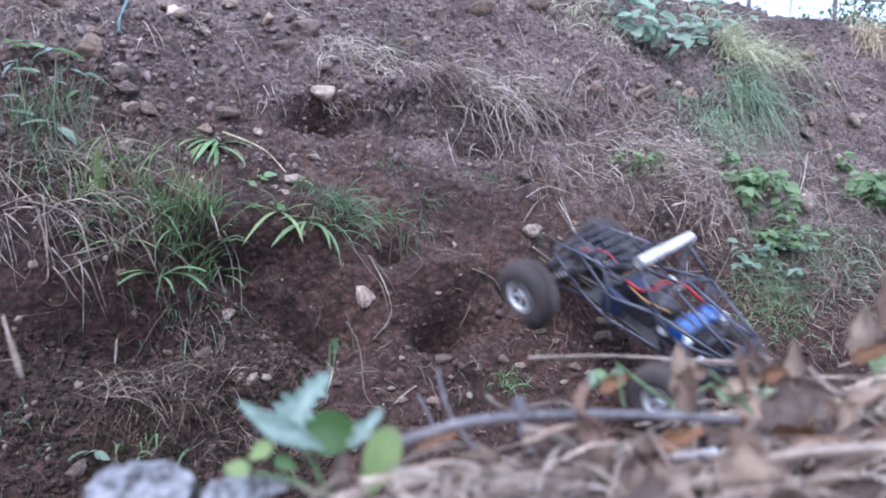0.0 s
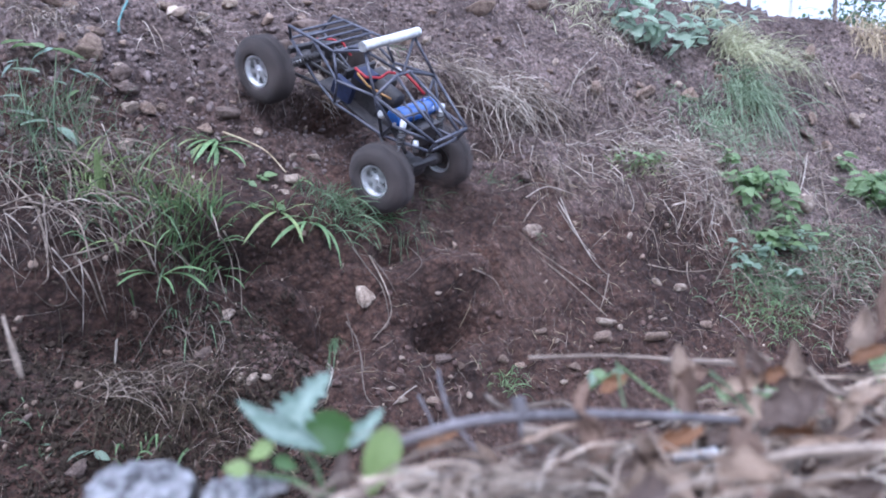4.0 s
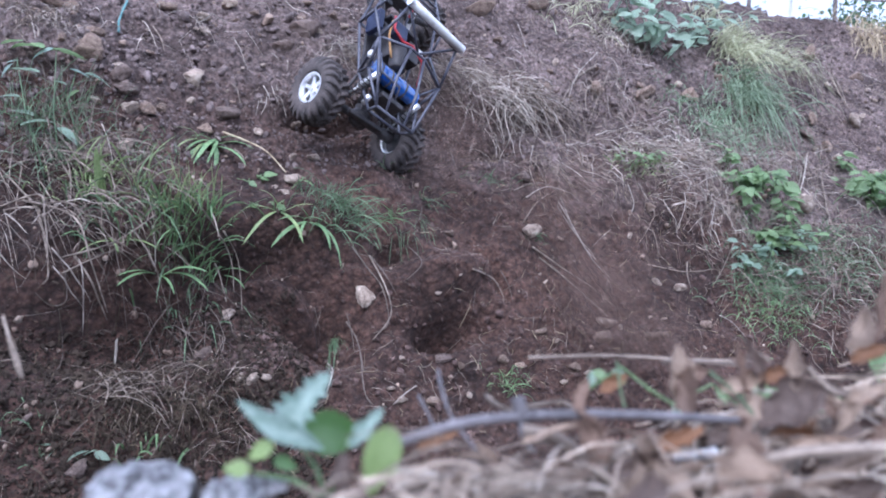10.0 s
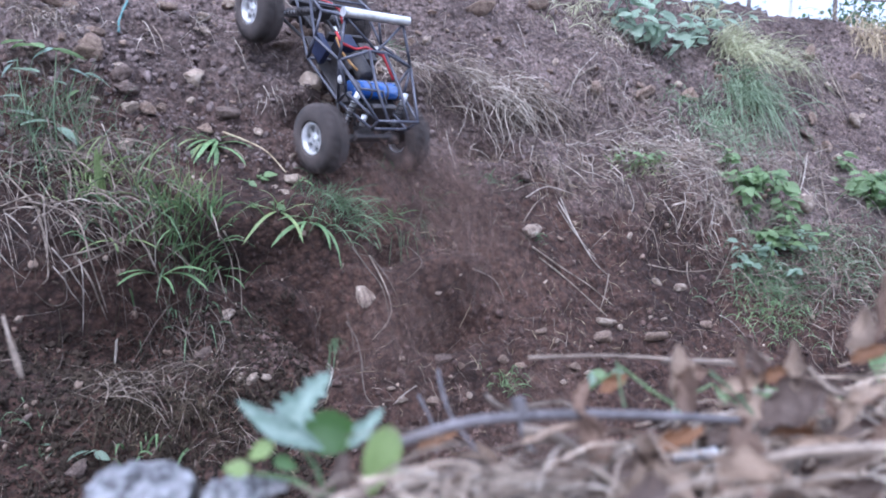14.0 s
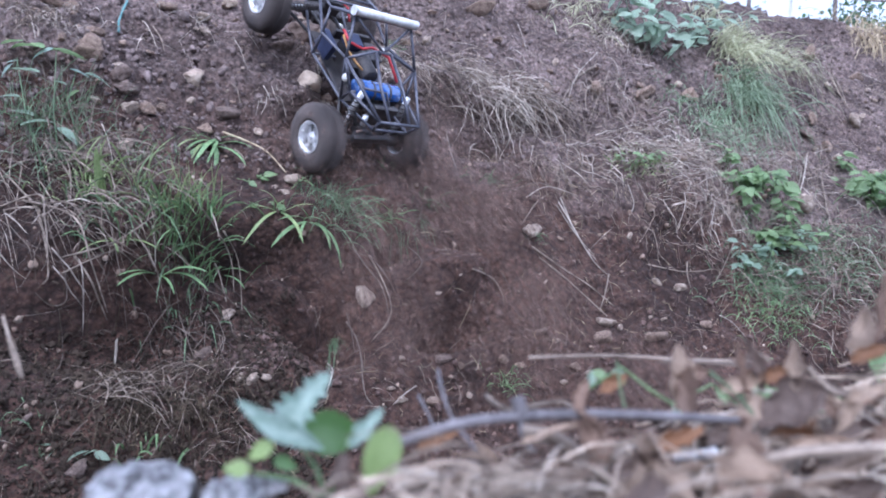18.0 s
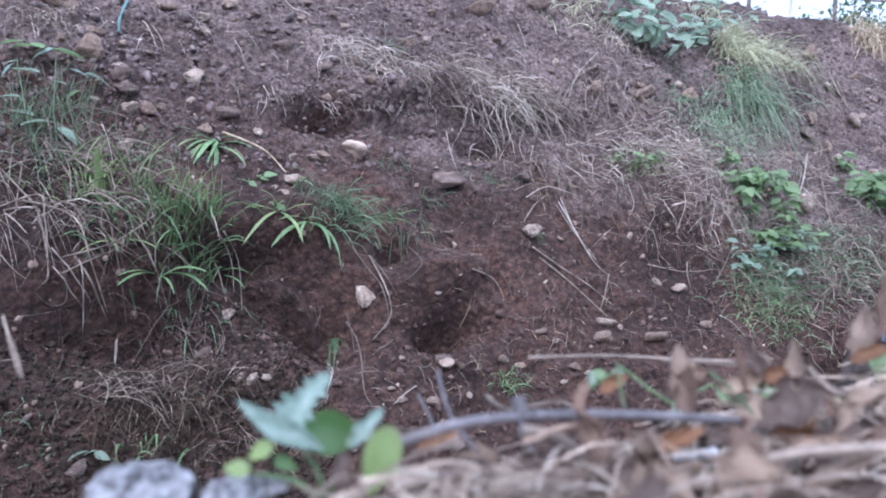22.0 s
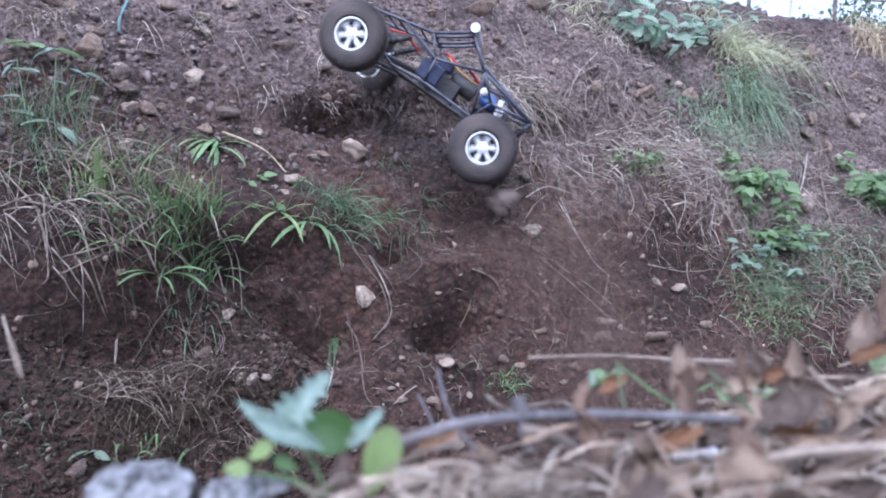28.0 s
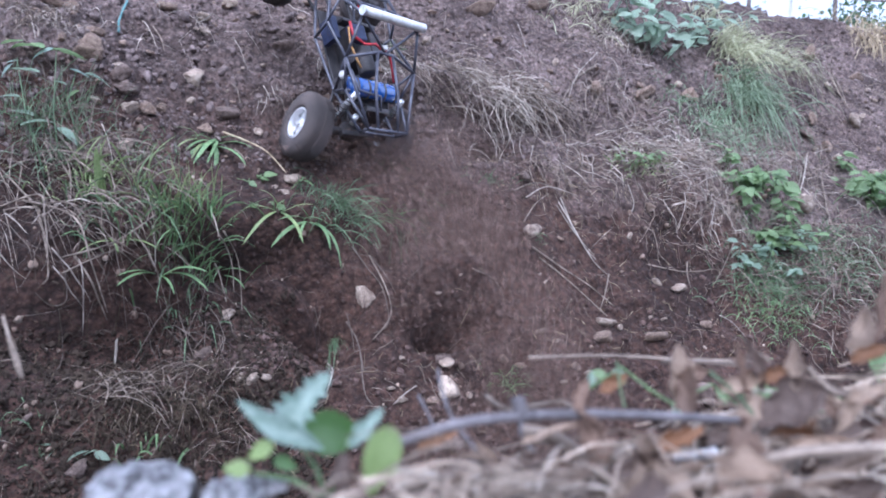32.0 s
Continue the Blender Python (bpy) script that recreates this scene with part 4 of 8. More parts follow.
for pts, mat, r in (([(2.147, 0.758, 0.02), (1.976, 0.623, 0.03), (1.869, 0.539, 0.01)], PALESTRAW, 0.0026), ([(1.085, 0.601, 0.01), (1.071, 0.510, 0.02), (1.095, 0.430, 0.01), (1.128, 0.399, 0.0)], PALESTRAW, 0.0016),
                    ([(0.943, 0.440, 0.0), (1.002, 0.377, 0.012), (1.065, 0.292, 0.006)], STRAW, 0.0022), ([(0.555, 0.465, 0.01), (0.563, 0.383, 0.02), (0.562, 0.337, 0.02), (0.528, 0.309, 0.01)], STRAW, 0.0018),
                    ([(0.503, 0.369, 0.02), (0.496, 0.298, 0.03), (0.466, 0.198, 0.02), (0.469, 0.167, 0.02)], OLDSTRAW, 0.0014), ([(0.464, 0.310, 0.01), (0.426, 0.244, 0.015), (0.411, 0.217, 0.01)], PALESTRAW, 0.0014),
                    ([(0.118, 0.409, 0.01), (0.114, 0.394, 0.02), (0.112, 0.376, 0.01)], PALESTRAW, 0.0016), ([(-0.008, 0.635, 0.0), (0.060, 0.535, 0.05), (0.080, 0.473, 0.05), (0.103, 0.431, 0.03)], STRAW, 0.0020),
                    ([(-0.041, 0.602, 0.02), (0.015, 0.601, 0.04), (0.020, 0.533, 0.05), (0.021, 0.482, 0.05), (0.012, 0.470, 0.04)], STRAW, 0.0017), ([(0.040, 0.477, 0.05), (0.114, 0.487, 0.06), (0.174, 0.510, 0.05)], STRAW, 0.0016),
                    ([(0.290, 0.517, 0.01), (0.322, 0.498, 0.02), (0.314, 0.404, 0.01)], STRAW, 0.0014), ([(2.678, 1.180, 0.01), (2.622, 1.076, 0.02), (2.579, 0.996, 0.01)], STRAW, 0.0034),
                    ([(1.405, 1.062, 0.02), (1.287, 0.969, 0.03), (1.231, 0.888, 0.01)], PALESTRAW, 0.0014), ([(1.429, 1.009, 0.01), (1.369, 0.935, 0.02), (1.305, 0.855, 0.01)], STRAW, 0.0020),
                    ([(0.011, 0.607, 0.004), (-0.016, 0.658, 0.010), (-0.039, 0.696, 0.004)], STRAW, 0.0020),
                    ([(0.011, 0.607, 0.004), (-0.017, 0.615, 0.010), (-0.037, 0.609, 0.004)], STRAW, 0.0020),
                    ([(0.011, 0.607, 0.004), (0.019, 0.524, 0.010), (0.021, 0.479, 0.010), (0.012, 0.469, 0.004)], STRAW, 0.0022),
                    ([(0.011, 0.607, 0.004), (0.072, 0.479, 0.010), (0.091, 0.448, 0.010), (0.103, 0.432, 0.004)], STRAW, 0.0022),
                    ([(0.011, 0.607, 0.004), (0.001, 0.631, 0.010), (-0.008, 0.643, 0.004)], STRAW, 0.0018),
                    ([(0.040, 0.479, 0.004), (0.073, 0.485, 0.010), (0.123, 0.503, 0.004)], STRAW, 0.0018),
                    ([(0.044, 0.480, 0.004), (0.044, 0.450, 0.010), (0.022, 0.447, 0.010), (0.002, 0.461, 0.004)], OLDSTRAW, 0.0011),
                    ([(0.174, 0.522, 0.004), (0.176, 0.497, 0.010), (0.177, 0.471, 0.004)], PALESTRAW, 0.0017),
                    ([(0.291, 0.425, 0.004), (0.283, 0.493, 0.010), (0.251, 0.498, 0.004)], STRAW, 0.0016),
                    ([(0.113, 0.534, 0.004), (0.118, 0.496, 0.010), (0.125, 0.462, 0.010), (0.134, 0.421, 0.004)], OLDSTRAW, 0.0011),
                    ([(0.123, 0.791, 0.004), (0.129, 0.746, 0.010), (0.131, 0.681, 0.004)], PALESTRAW, 0.0012),
                    ([(0.153, 0.785, 0.004), (0.159, 0.722, 0.010), (0.156, 0.598, 0.004)], PALESTRAW, 0.0013),
                    ([(0.042, 0.722, 0.004), (0.067, 0.647, 0.010), (0.086, 0.565, 0.004)], STRAW, 0.0016),
                    ([(-0.031, 0.698, 0.004), (0.011, 0.703, 0.010), (0.069, 0.672, 0.004)], STRAW, 0.0014),
                    ([(0.347, 0.804, 0.004), (0.379, 0.769, 0.010), (0.415, 0.732, 0.010), (0.444, 0.681, 0.004)], YELLOWSTRAW, 0.0022),
                    ([(0.361, 0.756, 0.004), (0.370, 0.728, 0.010), (0.368, 0.700, 0.004)], STRAW, 0.0018),
                    ([(2.157, 0.771, 0.004), (2.019, 0.659, 0.010), (1.894, 0.568, 0.004)], PALESTRAW, 0.0016),
                    ([(2.160, 0.692, 0.004), (2.042, 0.541, 0.010), (1.980, 0.445, 0.010), (1.926, 0.393, 0.010), (1.839, 0.335, 0.004)], STRAW, 0.0030),
                    ([(1.484, 0.551, 0.004), (1.449, 0.466, 0.010), (1.443, 0.391, 0.004)], OLDSTRAW, 0.0013),
                    ([(1.445, 0.949, 0.004), (1.479, 0.932, 0.010), (1.483, 0.889, 0.010), (1.468, 0.861, 0.004)], PALESTRAW, 0.0016),
                    ([(1.392, 1.031, 0.004), (1.305, 0.983, 0.010), (1.215, 0.892, 0.010), (1.197, 0.870, 0.004)], STRAW, 0.0026),
                    ([(1.393, 0.985, 0.004), (1.327, 0.946, 0.010), (1.300, 0.880, 0.004)], STRAW, 0.0022),
                    ([(2.698, 1.206, 0.004), (2.617, 1.085, 0.010), (2.606, 1.002, 0.004)], STRAW, 0.0040),
                    ([(2.451, 1.043, 0.004), (2.437, 0.967, 0.004)], STRAW, 0.0034),
                    ([(2.870, 1.192, 0.004), (2.948, 1.144, 0.004)], PALESTRAW, 0.0022),
                    ([(0.988, 0.606, 0.004), (1.069, 0.641, 0.010), (1.153, 0.619, 0.004)], PALESTRAW, 0.0016),
                    ([(0.945, 0.534, 0.004), (1.004, 0.586, 0.010), (1.074, 0.630, 0.004)], STRAW, 0.0018),
                    ([(1.101, 0.616, 0.004), (1.088, 0.534, 0.010), (1.087, 0.468, 0.010), (1.104, 0.432, 0.004)], PALESTRAW, 0.0017),
                    ([(1.083, 0.597, 0.004), (1.080, 0.500, 0.010), (1.109, 0.444, 0.004)], PALESTRAW, 0.0012),
                    ([(0.926, 0.458, 0.004), (0.993, 0.413, 0.010), (1.052, 0.367, 0.010), (1.098, 0.314, 0.004)], STRAW, 0.0022),
                    ([(1.130, 0.397, 0.004), (1.091, 0.351, 0.010), (1.057, 0.309, 0.004)], STRAW, 0.0016),
                    ([(1.393, 0.414, 0.004), (1.368, 0.378, 0.010), (1.351, 0.325, 0.004)], STRAW, 0.0020),
                    ([(1.057, 0.816, 0.004), (1.093, 0.879, 0.010), (1.117, 0.883, 0.010), (1.162, 0.828, 0.010), (1.146, 0.724, 0.004)], PALESTRAW, 0.0019),
                    ([(1.062, 0.884, 0.004), (1.055, 0.830, 0.004)], PALESTRAW, 0.0014),
                    ([(1.122, 0.874, 0.004), (1.075, 0.802, 0.010), (1.043, 0.731, 0.004)], PALESTRAW, 0.0014),
                    ([(0.892, 0.856, 0.004), (0.854, 0.767, 0.010), (0.842, 0.698, 0.004)], PALESTRAW, 0.0014),
                    ([(0.524, 0.484, 0.004), (0.543, 0.436, 0.010), (0.560, 0.391, 0.010), (0.561, 0.331, 0.010), (0.532, 0.320, 0.004)], OLDSTRAW, 0.0016),
                    ([(0.562, 0.470, 0.004), (0.567, 0.415, 0.010), (0.586, 0.376, 0.004)], OLDSTRAW, 0.0011),
                    ([(0.653, 0.491, 0.004), (0.636, 0.424, 0.010), (0.625, 0.405, 0.010), (0.600, 0.391, 0.004)], OLDSTRAW, 0.0011),
                    ([(1.266, 0.417, 0.004), (1.361, 0.392, 0.010), (1.432, 0.381, 0.004)], STRAW, 0.0018),
                    ([(1.582, 0.357, 0.004), (1.554, 0.292, 0.010), (1.523, 0.221, 0.004)], STRAW, 0.0016),
                    ([(1.573, 0.455, 0.004), (1.478, 0.383, 0.010), (1.437, 0.347, 0.004)], STRAW, 0.0018),
                    ([(1.480, 0.744, 0.004), (1.589, 0.776, 0.010), (1.658, 0.752, 0.004)], PALESTRAW, 0.0010),
                    ([(1.308, 0.633, 0.004), (1.301, 0.580, 0.010), (1.273, 0.548, 0.004)], PALESTRAW, 0.0012),
                    ([(0.338, 1.041, 0.004), (0.307, 1.026, 0.010), (0.281, 1.039, 0.004)], OLDSTRAW, 0.0010),
                    ([(0.247, 1.086, 0.004), (0.261, 1.059, 0.010), (0.263, 1.025, 0.004)], STRAW, 0.0016),
                    ([(0.394, 0.875, 0.004), (0.389, 0.906, 0.010), (0.382, 0.923, 0.004)], STRAW, 0.0016),
                    ([(0.446, 0.917, 0.004), (0.451, 0.885, 0.010), (0.455, 0.863, 0.004)], PALESTRAW, 0.0010),
                    ([(0.462, 0.912, 0.004), (0.461, 0.875, 0.010), (0.477, 0.869, 0.004)], PALESTRAW, 0.0010),
                    ([(0.603, 1.027, 0.004), (0.575, 0.974, 0.010), (0.577, 0.947, 0.004)], PALESTRAW, 0.0012),
                    ([(0.680, 1.098, 0.004), (0.673, 1.050, 0.010), (0.682, 1.011, 0.004)], PALESTRAW, 0.0013),
                    ([(0.717, 1.077, 0.004), (0.729, 1.024, 0.010), (0.742, 0.963, 0.004)], PALESTRAW, 0.0013),
                    ([(0.725, 1.131, 0.004), (0.739, 1.078, 0.010), (0.782, 1.051, 0.004)], PALESTRAW, 0.0012),
                    ([(1.236, 1.224, 0.004), (1.216, 1.138, 0.010), (1.205, 1.077, 0.004)], PALESTRAW, 0.0012),
                    ([(0.108, 0.359, 0.004), (0.104, 0.262, 0.010), (0.115, 0.227, 0.004)], STRAW, 0.0020),
                    ([(0.082, 0.365, 0.004), (0.086, 0.267, 0.010), (0.079, 0.232, 0.004)], STRAW, 0.0018),
                    ([(0.276, 0.280, 0.004), (0.248, 0.248, 0.010), (0.233, 0.232, 0.004)], STRAW, 0.0016),
                    ([(0.568, 0.197, 0.004), (0.541, 0.184, 0.010), (0.515, 0.170, 0.004)], PALESTRAW, 0.0014),
                    ([(0.514, 0.338, 0.004), (0.500, 0.274, 0.010), (0.473, 0.197, 0.004)], OLDSTRAW, 0.0013),
                    ([(0.507, 0.386, 0.004), (0.508, 0.341, 0.010), (0.493, 0.278, 0.004)], OLDSTRAW, 0.0011),
                    ([(0.463, 0.309, 0.004), (0.424, 0.241, 0.010), (0.408, 0.210, 0.004)], PALESTRAW, 0.0013),
                    ([(0.116, 0.409, 0.004), (0.117, 0.398, 0.010), (0.113, 0.380, 0.004)], PALESTRAW, 0.0019),
                    ([(1.378, 0.256, 0.004), (1.394, 0.229, 0.010), (1.412, 0.186, 0.004)], PALESTRAW, 0.0012),
                    ([(0.727, 0.384, 0.004), (0.798, 0.386, 0.010), (0.829, 0.361, 0.004)], STRAW, 0.0020),
                    ([(0.708, 0.580, 0.004), (0.682, 0.539, 0.010), (0.627, 0.511, 0.004)], OLDSTRAW, 0.0011),
                    ([(0.841, 0.421, 0.004), (0.840, 0.381, 0.010), (0.840, 0.348, 0.004)], OLDSTRAW, 0.0010),
                    ([(0.205, 0.569, 0.03), (0.238, 0.524, 0.05), (0.300, 0.497, 0.05), (0.305, 0.437, 0.02)], STRAW, 0.0016), ([(0.950, 0.621, 0.0), (1.042, 0.646, 0.012), (1.144, 0.617, 0.0)], STRAW, 0.0018)):
    stem(pts, mat, r, "long bleached dry stem" if mat is PALESTRAW else ("bare grey root hanging down" if mat is TWIG else "long brown dry stem"))


# ---- green plants ----
def arc(base, d, long, droop, n=6):
    return [base + d * (long * i / (n - 1)) + DOWN * (droop * long * (i / (n - 1)) ** 2) for i in range(n)]


def tuft(s, v, count, long, width, mat, label, seed, droop=0.6, spread=0.05, lean=(0, 0, 0), fan=1.0, name="grass_tuft"):
    """A clump of thin blades, one mesh."""
    r = random.Random(seed)
    verts, faces = [], []
    for _ in range(count):
        b = on(s + r.gauss(0, spread), v + r.gauss(0, spread * 0.7), -0.004)
        d = (OUT * 0.5 + Vector((0, 0, 0.75)) + Vector((r.gauss(0, 0.55), r.gauss(0, 0.45), r.gauss(0, 0.25))) * fan + Vector(lean)).normalized()
        pts = arc(b, d, long * r.uniform(0.45, 1.15), droop * r.uniform(0.5, 1.5))
        side = d.cross(Vector((r.gauss(0, 1), r.gauss(0, 1), 0.4)))
        ribbon(verts, faces, pts, width * r.uniform(0.6, 1.2), side.normalized(), 0.35)
    return thing(name, label, "grass", "grass tufts on the bank", me=pydata(name, verts, faces, mat, True), kind="stuff")


def blade_mesh(width, droop, seed, mat):
    """A broad grass blade one metre long along +y, drooping to -z."""
    r = random.Random(seed)
    verts, faces = [], []
    sway = r.gauss(0, 0.12)
    pts = [Vector((sway * (i / 9) ** 2, i / 9 * (1 - 0.25 * droop * (i / 9)), 0.14 * math.sin(i / 9 * 2.4) - droop * (i / 9) ** 2)) for i in range(10)]
    ribbon(verts, faces, pts, width, Vector((1, 0, 0)), 0.3)
    return pydata("blade", verts, faces, mat, True)


BLADES = {m.name: [blade_mesh(w, d, k, m) for k, (w, d) in enumerate(((0.056, 0.10), (0.072, 0.26), (0.050, 0.42), (0.064, 0.18)))] for m in (GRASS, LIGHTGRASS)}


def broad_grass(s, v, blades, label, mat=GRASS, seed=1):
    """A plant of broad arching blades, each a part. blades: (turn in the slope in degrees from uphill, rise in degrees, length)."""
    r = random.Random(seed)
    root = thing("broad_grass", label, "grass", "broad-bladed grass on the bank", frame_on(s, v, 0.0))
    back = root.matrix_basis.to_3x3().inverted()
    for turn, rise, long in blades:
        a = radians(turn)
        flat = (UPHILL * math.cos(a) + ALONG * math.sin(a))
        d = (flat * math.cos(radians(rise)) + OUT * math.sin(radians(rise))).normalized()
        x = d.cross(Vector((0, 0, 1)) + OUT * 0.3).normalized()
        z = x.cross(d)
        m = (back @ Matrix((x, d, z)).transposed()).to_4x4() @ Matrix.Diagonal((long, long, long, 1))
        m.translation = Vector((r.gauss(0, 0.006), r.gauss(0, 0.006), -0.002))
        m = m @ Matrix.Diagonal((0.78, 0.78, 0.78, 1))
        part("blade", r.choice(BLADES[mat.name]), mat, root, at=m)
    return root


def leaf_mesh(mat, seed, lobes=0, serrate=0.05, wide=0.42, n=14):
    """An ovate leaf one metre long along +y, folded along its midrib and curled."""
    r = random.Random(seed)
    verts, faces = [], []
    curl, twist = r.uniform(0.1, 0.35), r.gauss(0, 0.15)
    for i in range(n):
        t = i / (n - 1)
        w = wide * math.sin(math.pi * t ** 0.75) ** 0.85 * (1 + serrate * (1 if i % 2 else -1))
        if lobes:
            w *= 0.72 + 0.42 * abs(math.cos(math.pi * lobes * t))
        z = -curl * t * t
        verts += [Vector((-w, t, z + 0.22 * w + twist * t * w)), Vector((-w * 0.5, t, z + 0.06 * w + 0.01 * (i % 2))), Vector((0, t, z - 0.01)), Vector((w * 0.5, t, z + 0.06 * w + 0.01 * (i % 2))), Vector((w, t, z + 0.22 * w - twist * t * w))]
    for i in range(n - 1):
        for k in range(4):
            faces.append((5 * i + k, 5 * i + k + 1, 5 * i + k + 6, 5 * i + k + 5))
    return pydata("leaf", verts, faces, mat, True)


LEAVES = {m.name: [leaf_mesh(m, k, 0, 0.09, 0.25 + 0.05 * (k % 3)) for k in range(4)] for m in (LEAF, BLUELEAF, HAZELEAF, PALELEAF)}


def weed(s, v, stems, leaves, size, mat, label, seed, height=0.10, lean=(0, 0, 0), spread=0.04):
    """A broad-leaved weed: stems, and leaves on them, each a part."""
    r = random.Random(seed)
    at = frame_on(s, v)
    root = thing("leafy_weed", label, "plant", "leafy weeds on the bank", at)
    inv = at.inverted()
    ways = []
    for _ in range(stems):
        b = on(s + r.gauss(0, spread), v + r.gauss(0, spread * 0.6), -0.004)
        d = (OUT * 0.5 + Vector((r.gauss(0, 0.75), r.gauss(0, 0.5), 0.6)) + Vector(lean)).normalized()
        pts = arc(b, d, height * r.uniform(0.6, 1.2), 0.25, 6)
        bm = bmesh.new()
        tube(bm, [inv @ p for p in pts], 0.0016, 5, 0.4)
        part("stalk", bm, mat, root, smooth=True)
        ways.append(pts)
    for k in range(leaves):
        pts = ways[k % stems]
        i = r.uniform(1.5, 4.99)
        p = pts[int(i)].lerp(pts[int(i) + 1], i - int(i)) if int(i) < 5 else pts[5]
        az = r.uniform(0, 2 * math.pi)
        d = (Vector((math.cos(az), math.sin(az) - 0.4, r.uniform(-0.75, 0.35)))).normalized()
        x = d.cross(Vector((r.gauss(0, 0.35), -0.6 + r.gauss(0, 0.35), 1))).normalized()
        m = Matrix((x, d, x.cross(d))).transposed().to_4x4() @ Matrix.Diagonal([size * r.uniform(0.6, 1.2)] * 3 + [1])
        m.translation = p + d * size * r.uniform(0.0, 0.5)
        part("leaf", r.choice(LEAVES[mat.name]), mat, root, at=inv @ m)
    return root


tuft(0.200, 0.507, 80, 0.13, 0.0026, GRASS, "thick clump of green grass", 21, 0.55, 0.040, (0, 0, 0.3))
tuft(0.150, 0.540, 26, 0.15, 0.0014, STRAW, "dry stalks standing in green grass", 58, 0.6, 0.06)
tuft(0.120, 0.567, 36, 0.12, 0.0022, DULLGRASS, "thick clump of dull green grass", 22, 0.8, 0.05)
tuft(0.240, 0.500, 150, 0.12, 0.0015, GRASS, "clump of fine green grass", 23, 0.45, 0.030, (0.05, 0, 0.5), 0.8)
tuft(0.228, 0.535, 80, 0.13, 0.0012, LIGHTGRASS, "clump of fine yellow-green grass", 83, 0.4, 0.035, (0.1, 0, 0.5), 0.8)
tuft(0.070, 0.610, 26, 0.13, 0.0013, STRAW, "sheaf of straight dry stalks", 84, 0.3, 0.04, (0.5, -0.3, 0.0), 0.7)
tuft(0.075, 0.690, 36, 0.14, 0.0012, STRAW, "sheaf of straight dry stalks", 85, 0.3, 0.05, (0.6, -0.3, -0.2), 0.6)
tuft(0.226, 0.442, 60, 0.08, 0.0016, DULLGRASS, "clump of fine drooping grass", 24, 0.9, 0.03)
tuft(0.084, 0.639, 50, 0.13, 0.0024, LIGHTGRASS, "clump of yellow-green grass", 25, 0.6, 0.035)
tuft(0.024, 0.801, 80, 0.12, 0.0016, DULLGRASS, "clump of dull fine grass", 26, 0.8, 0.04)
tuft(0.012, 0.717, 40, 0.20, 0.0010, PALEGRASS, "wiry dull green stalks standing among weeds", 55, 0.3, 0.05, (0, 0.1, 0.8), 0.8)
tuft(0.059, 0.791, 50, 0.17, 0.0010, OLDSTRAW, "wiry brown stalks standing among weeds", 56, 0.3, 0.04, (0, 0.1, 0.8), 0.8)
tuft(0.037, 0.703, 60, 0.09, 0.0013, PALEGRASS, "low clump of pale fine grass", 57, 0.7, 0.03)
tuft(0.036, 1.044, 60, 0.08, 0.0014, STRAW, "clump of hanging dry grass", 27, 0.7, 0.03)
tuft(0.510, 0.547, 130, 0.11, 0.0013, DULLGRASS, "feathery clump of fine grass", 28, 0.7, 0.03, (0.35, -0.1, 0.0))
tuft(0.505, 0.614, 70, 0.09, 0.0014, DULLGRASS, "feathery clump of fine grass", 29, 0.7, 0.03, (0.2, -0.1, 0.0))
tuft(0.633, 0.559, 26, 0.08, 0.0016, GRASS, "thin green seedlings in bare earth", 30, 0.5, 0.02, (0.1, -0.2, -0.4))
tuft(0.740, 0.602, 26, 0.07, 0.0013, DULLGRASS, "thin green seedlings in bare earth", 31, 0.7, 0.02, (0.1, -0.2, -0.3))
tuft(0.908, 0.664, 36, 0.06, 0.0012, DULLGRASS, "thin pale green seedlings", 32, 0.7, 0.03)
tuft(0.695, 0.703, 22, 0.06, 0.0014, DULLGRASS, "thin green seedlings in bare earth", 33, 0.6, 0.02)
tuft(0.956, 0.485, 26, 0.04, 0.0012, DULLGRASS, "thin green seedlings beside a stone", 34, 0.7, 0.012)
tuft(2.168, 1.232, 260, 0.24, 0.0020, CREAMGRASS, "arching clump of yellow-green grass", 35, 0.9, 0.06, (0.25, -0.2, 0.1))
tuft(2.088, 1.034, 340, 0.26, 0.0019, PALEGRASS, "long drooping clump of green grass", 36, 1.2, 0.07, (0.05, -0.2, 0.0))
tuft(1.870, 0.899, 220, 0.18, 0.0017, PALEGRASS, "long drooping clump of dull grass", 37, 1.2, 0.09)
tuft(2.413, 1.216, 130, 0.22, 0.0016, CREAMGRASS, "arching clump of pale grass", 38, 1.0, 0.06, (0.3, -0.1, 0.0))
tuft(3.171, 1.433, 170, 0.28, 0.0022, YELLOWSTRAW, "clump of hanging dry grass", 39, 1.2, 0.09)
tuft(1.602, 0.324, 170, 0.09, 0.0014, DULLGRASS, "patch of fine dull grass", 40, 0.8, 0.08)
tuft(1.762, 0.436, 150, 0.10, 0.0015, DULLGRASS, "patch of fine dull grass", 41, 0.8, 0.09)
tuft(1.547, 0.231, 120, 0.08, 0.0014, GRASS, "patch of fine green grass", 42, 0.8, 0.06)
tuft(1.890, 0.335, 140, 0.09, 0.0014, DULLGRASS, "patch of fine dull grass", 43, 0.8, 0.10)
tuft(1.374, 0.684, 60, 0.07, 0.0016, LIGHTGRASS, "thin yellow-green seedlings", 44, 0.7, 0.05)
tuft(1.683, 0.931, 110, 0.10, 0.0014, DULLGRASS, "patch of fine dull grass", 45, 0.9, 0.08)
tuft(0.752, 0.174, 70, 0.05, 0.0013, GRASS, "small tuft of green grass", 46, 0.7, 0.02)
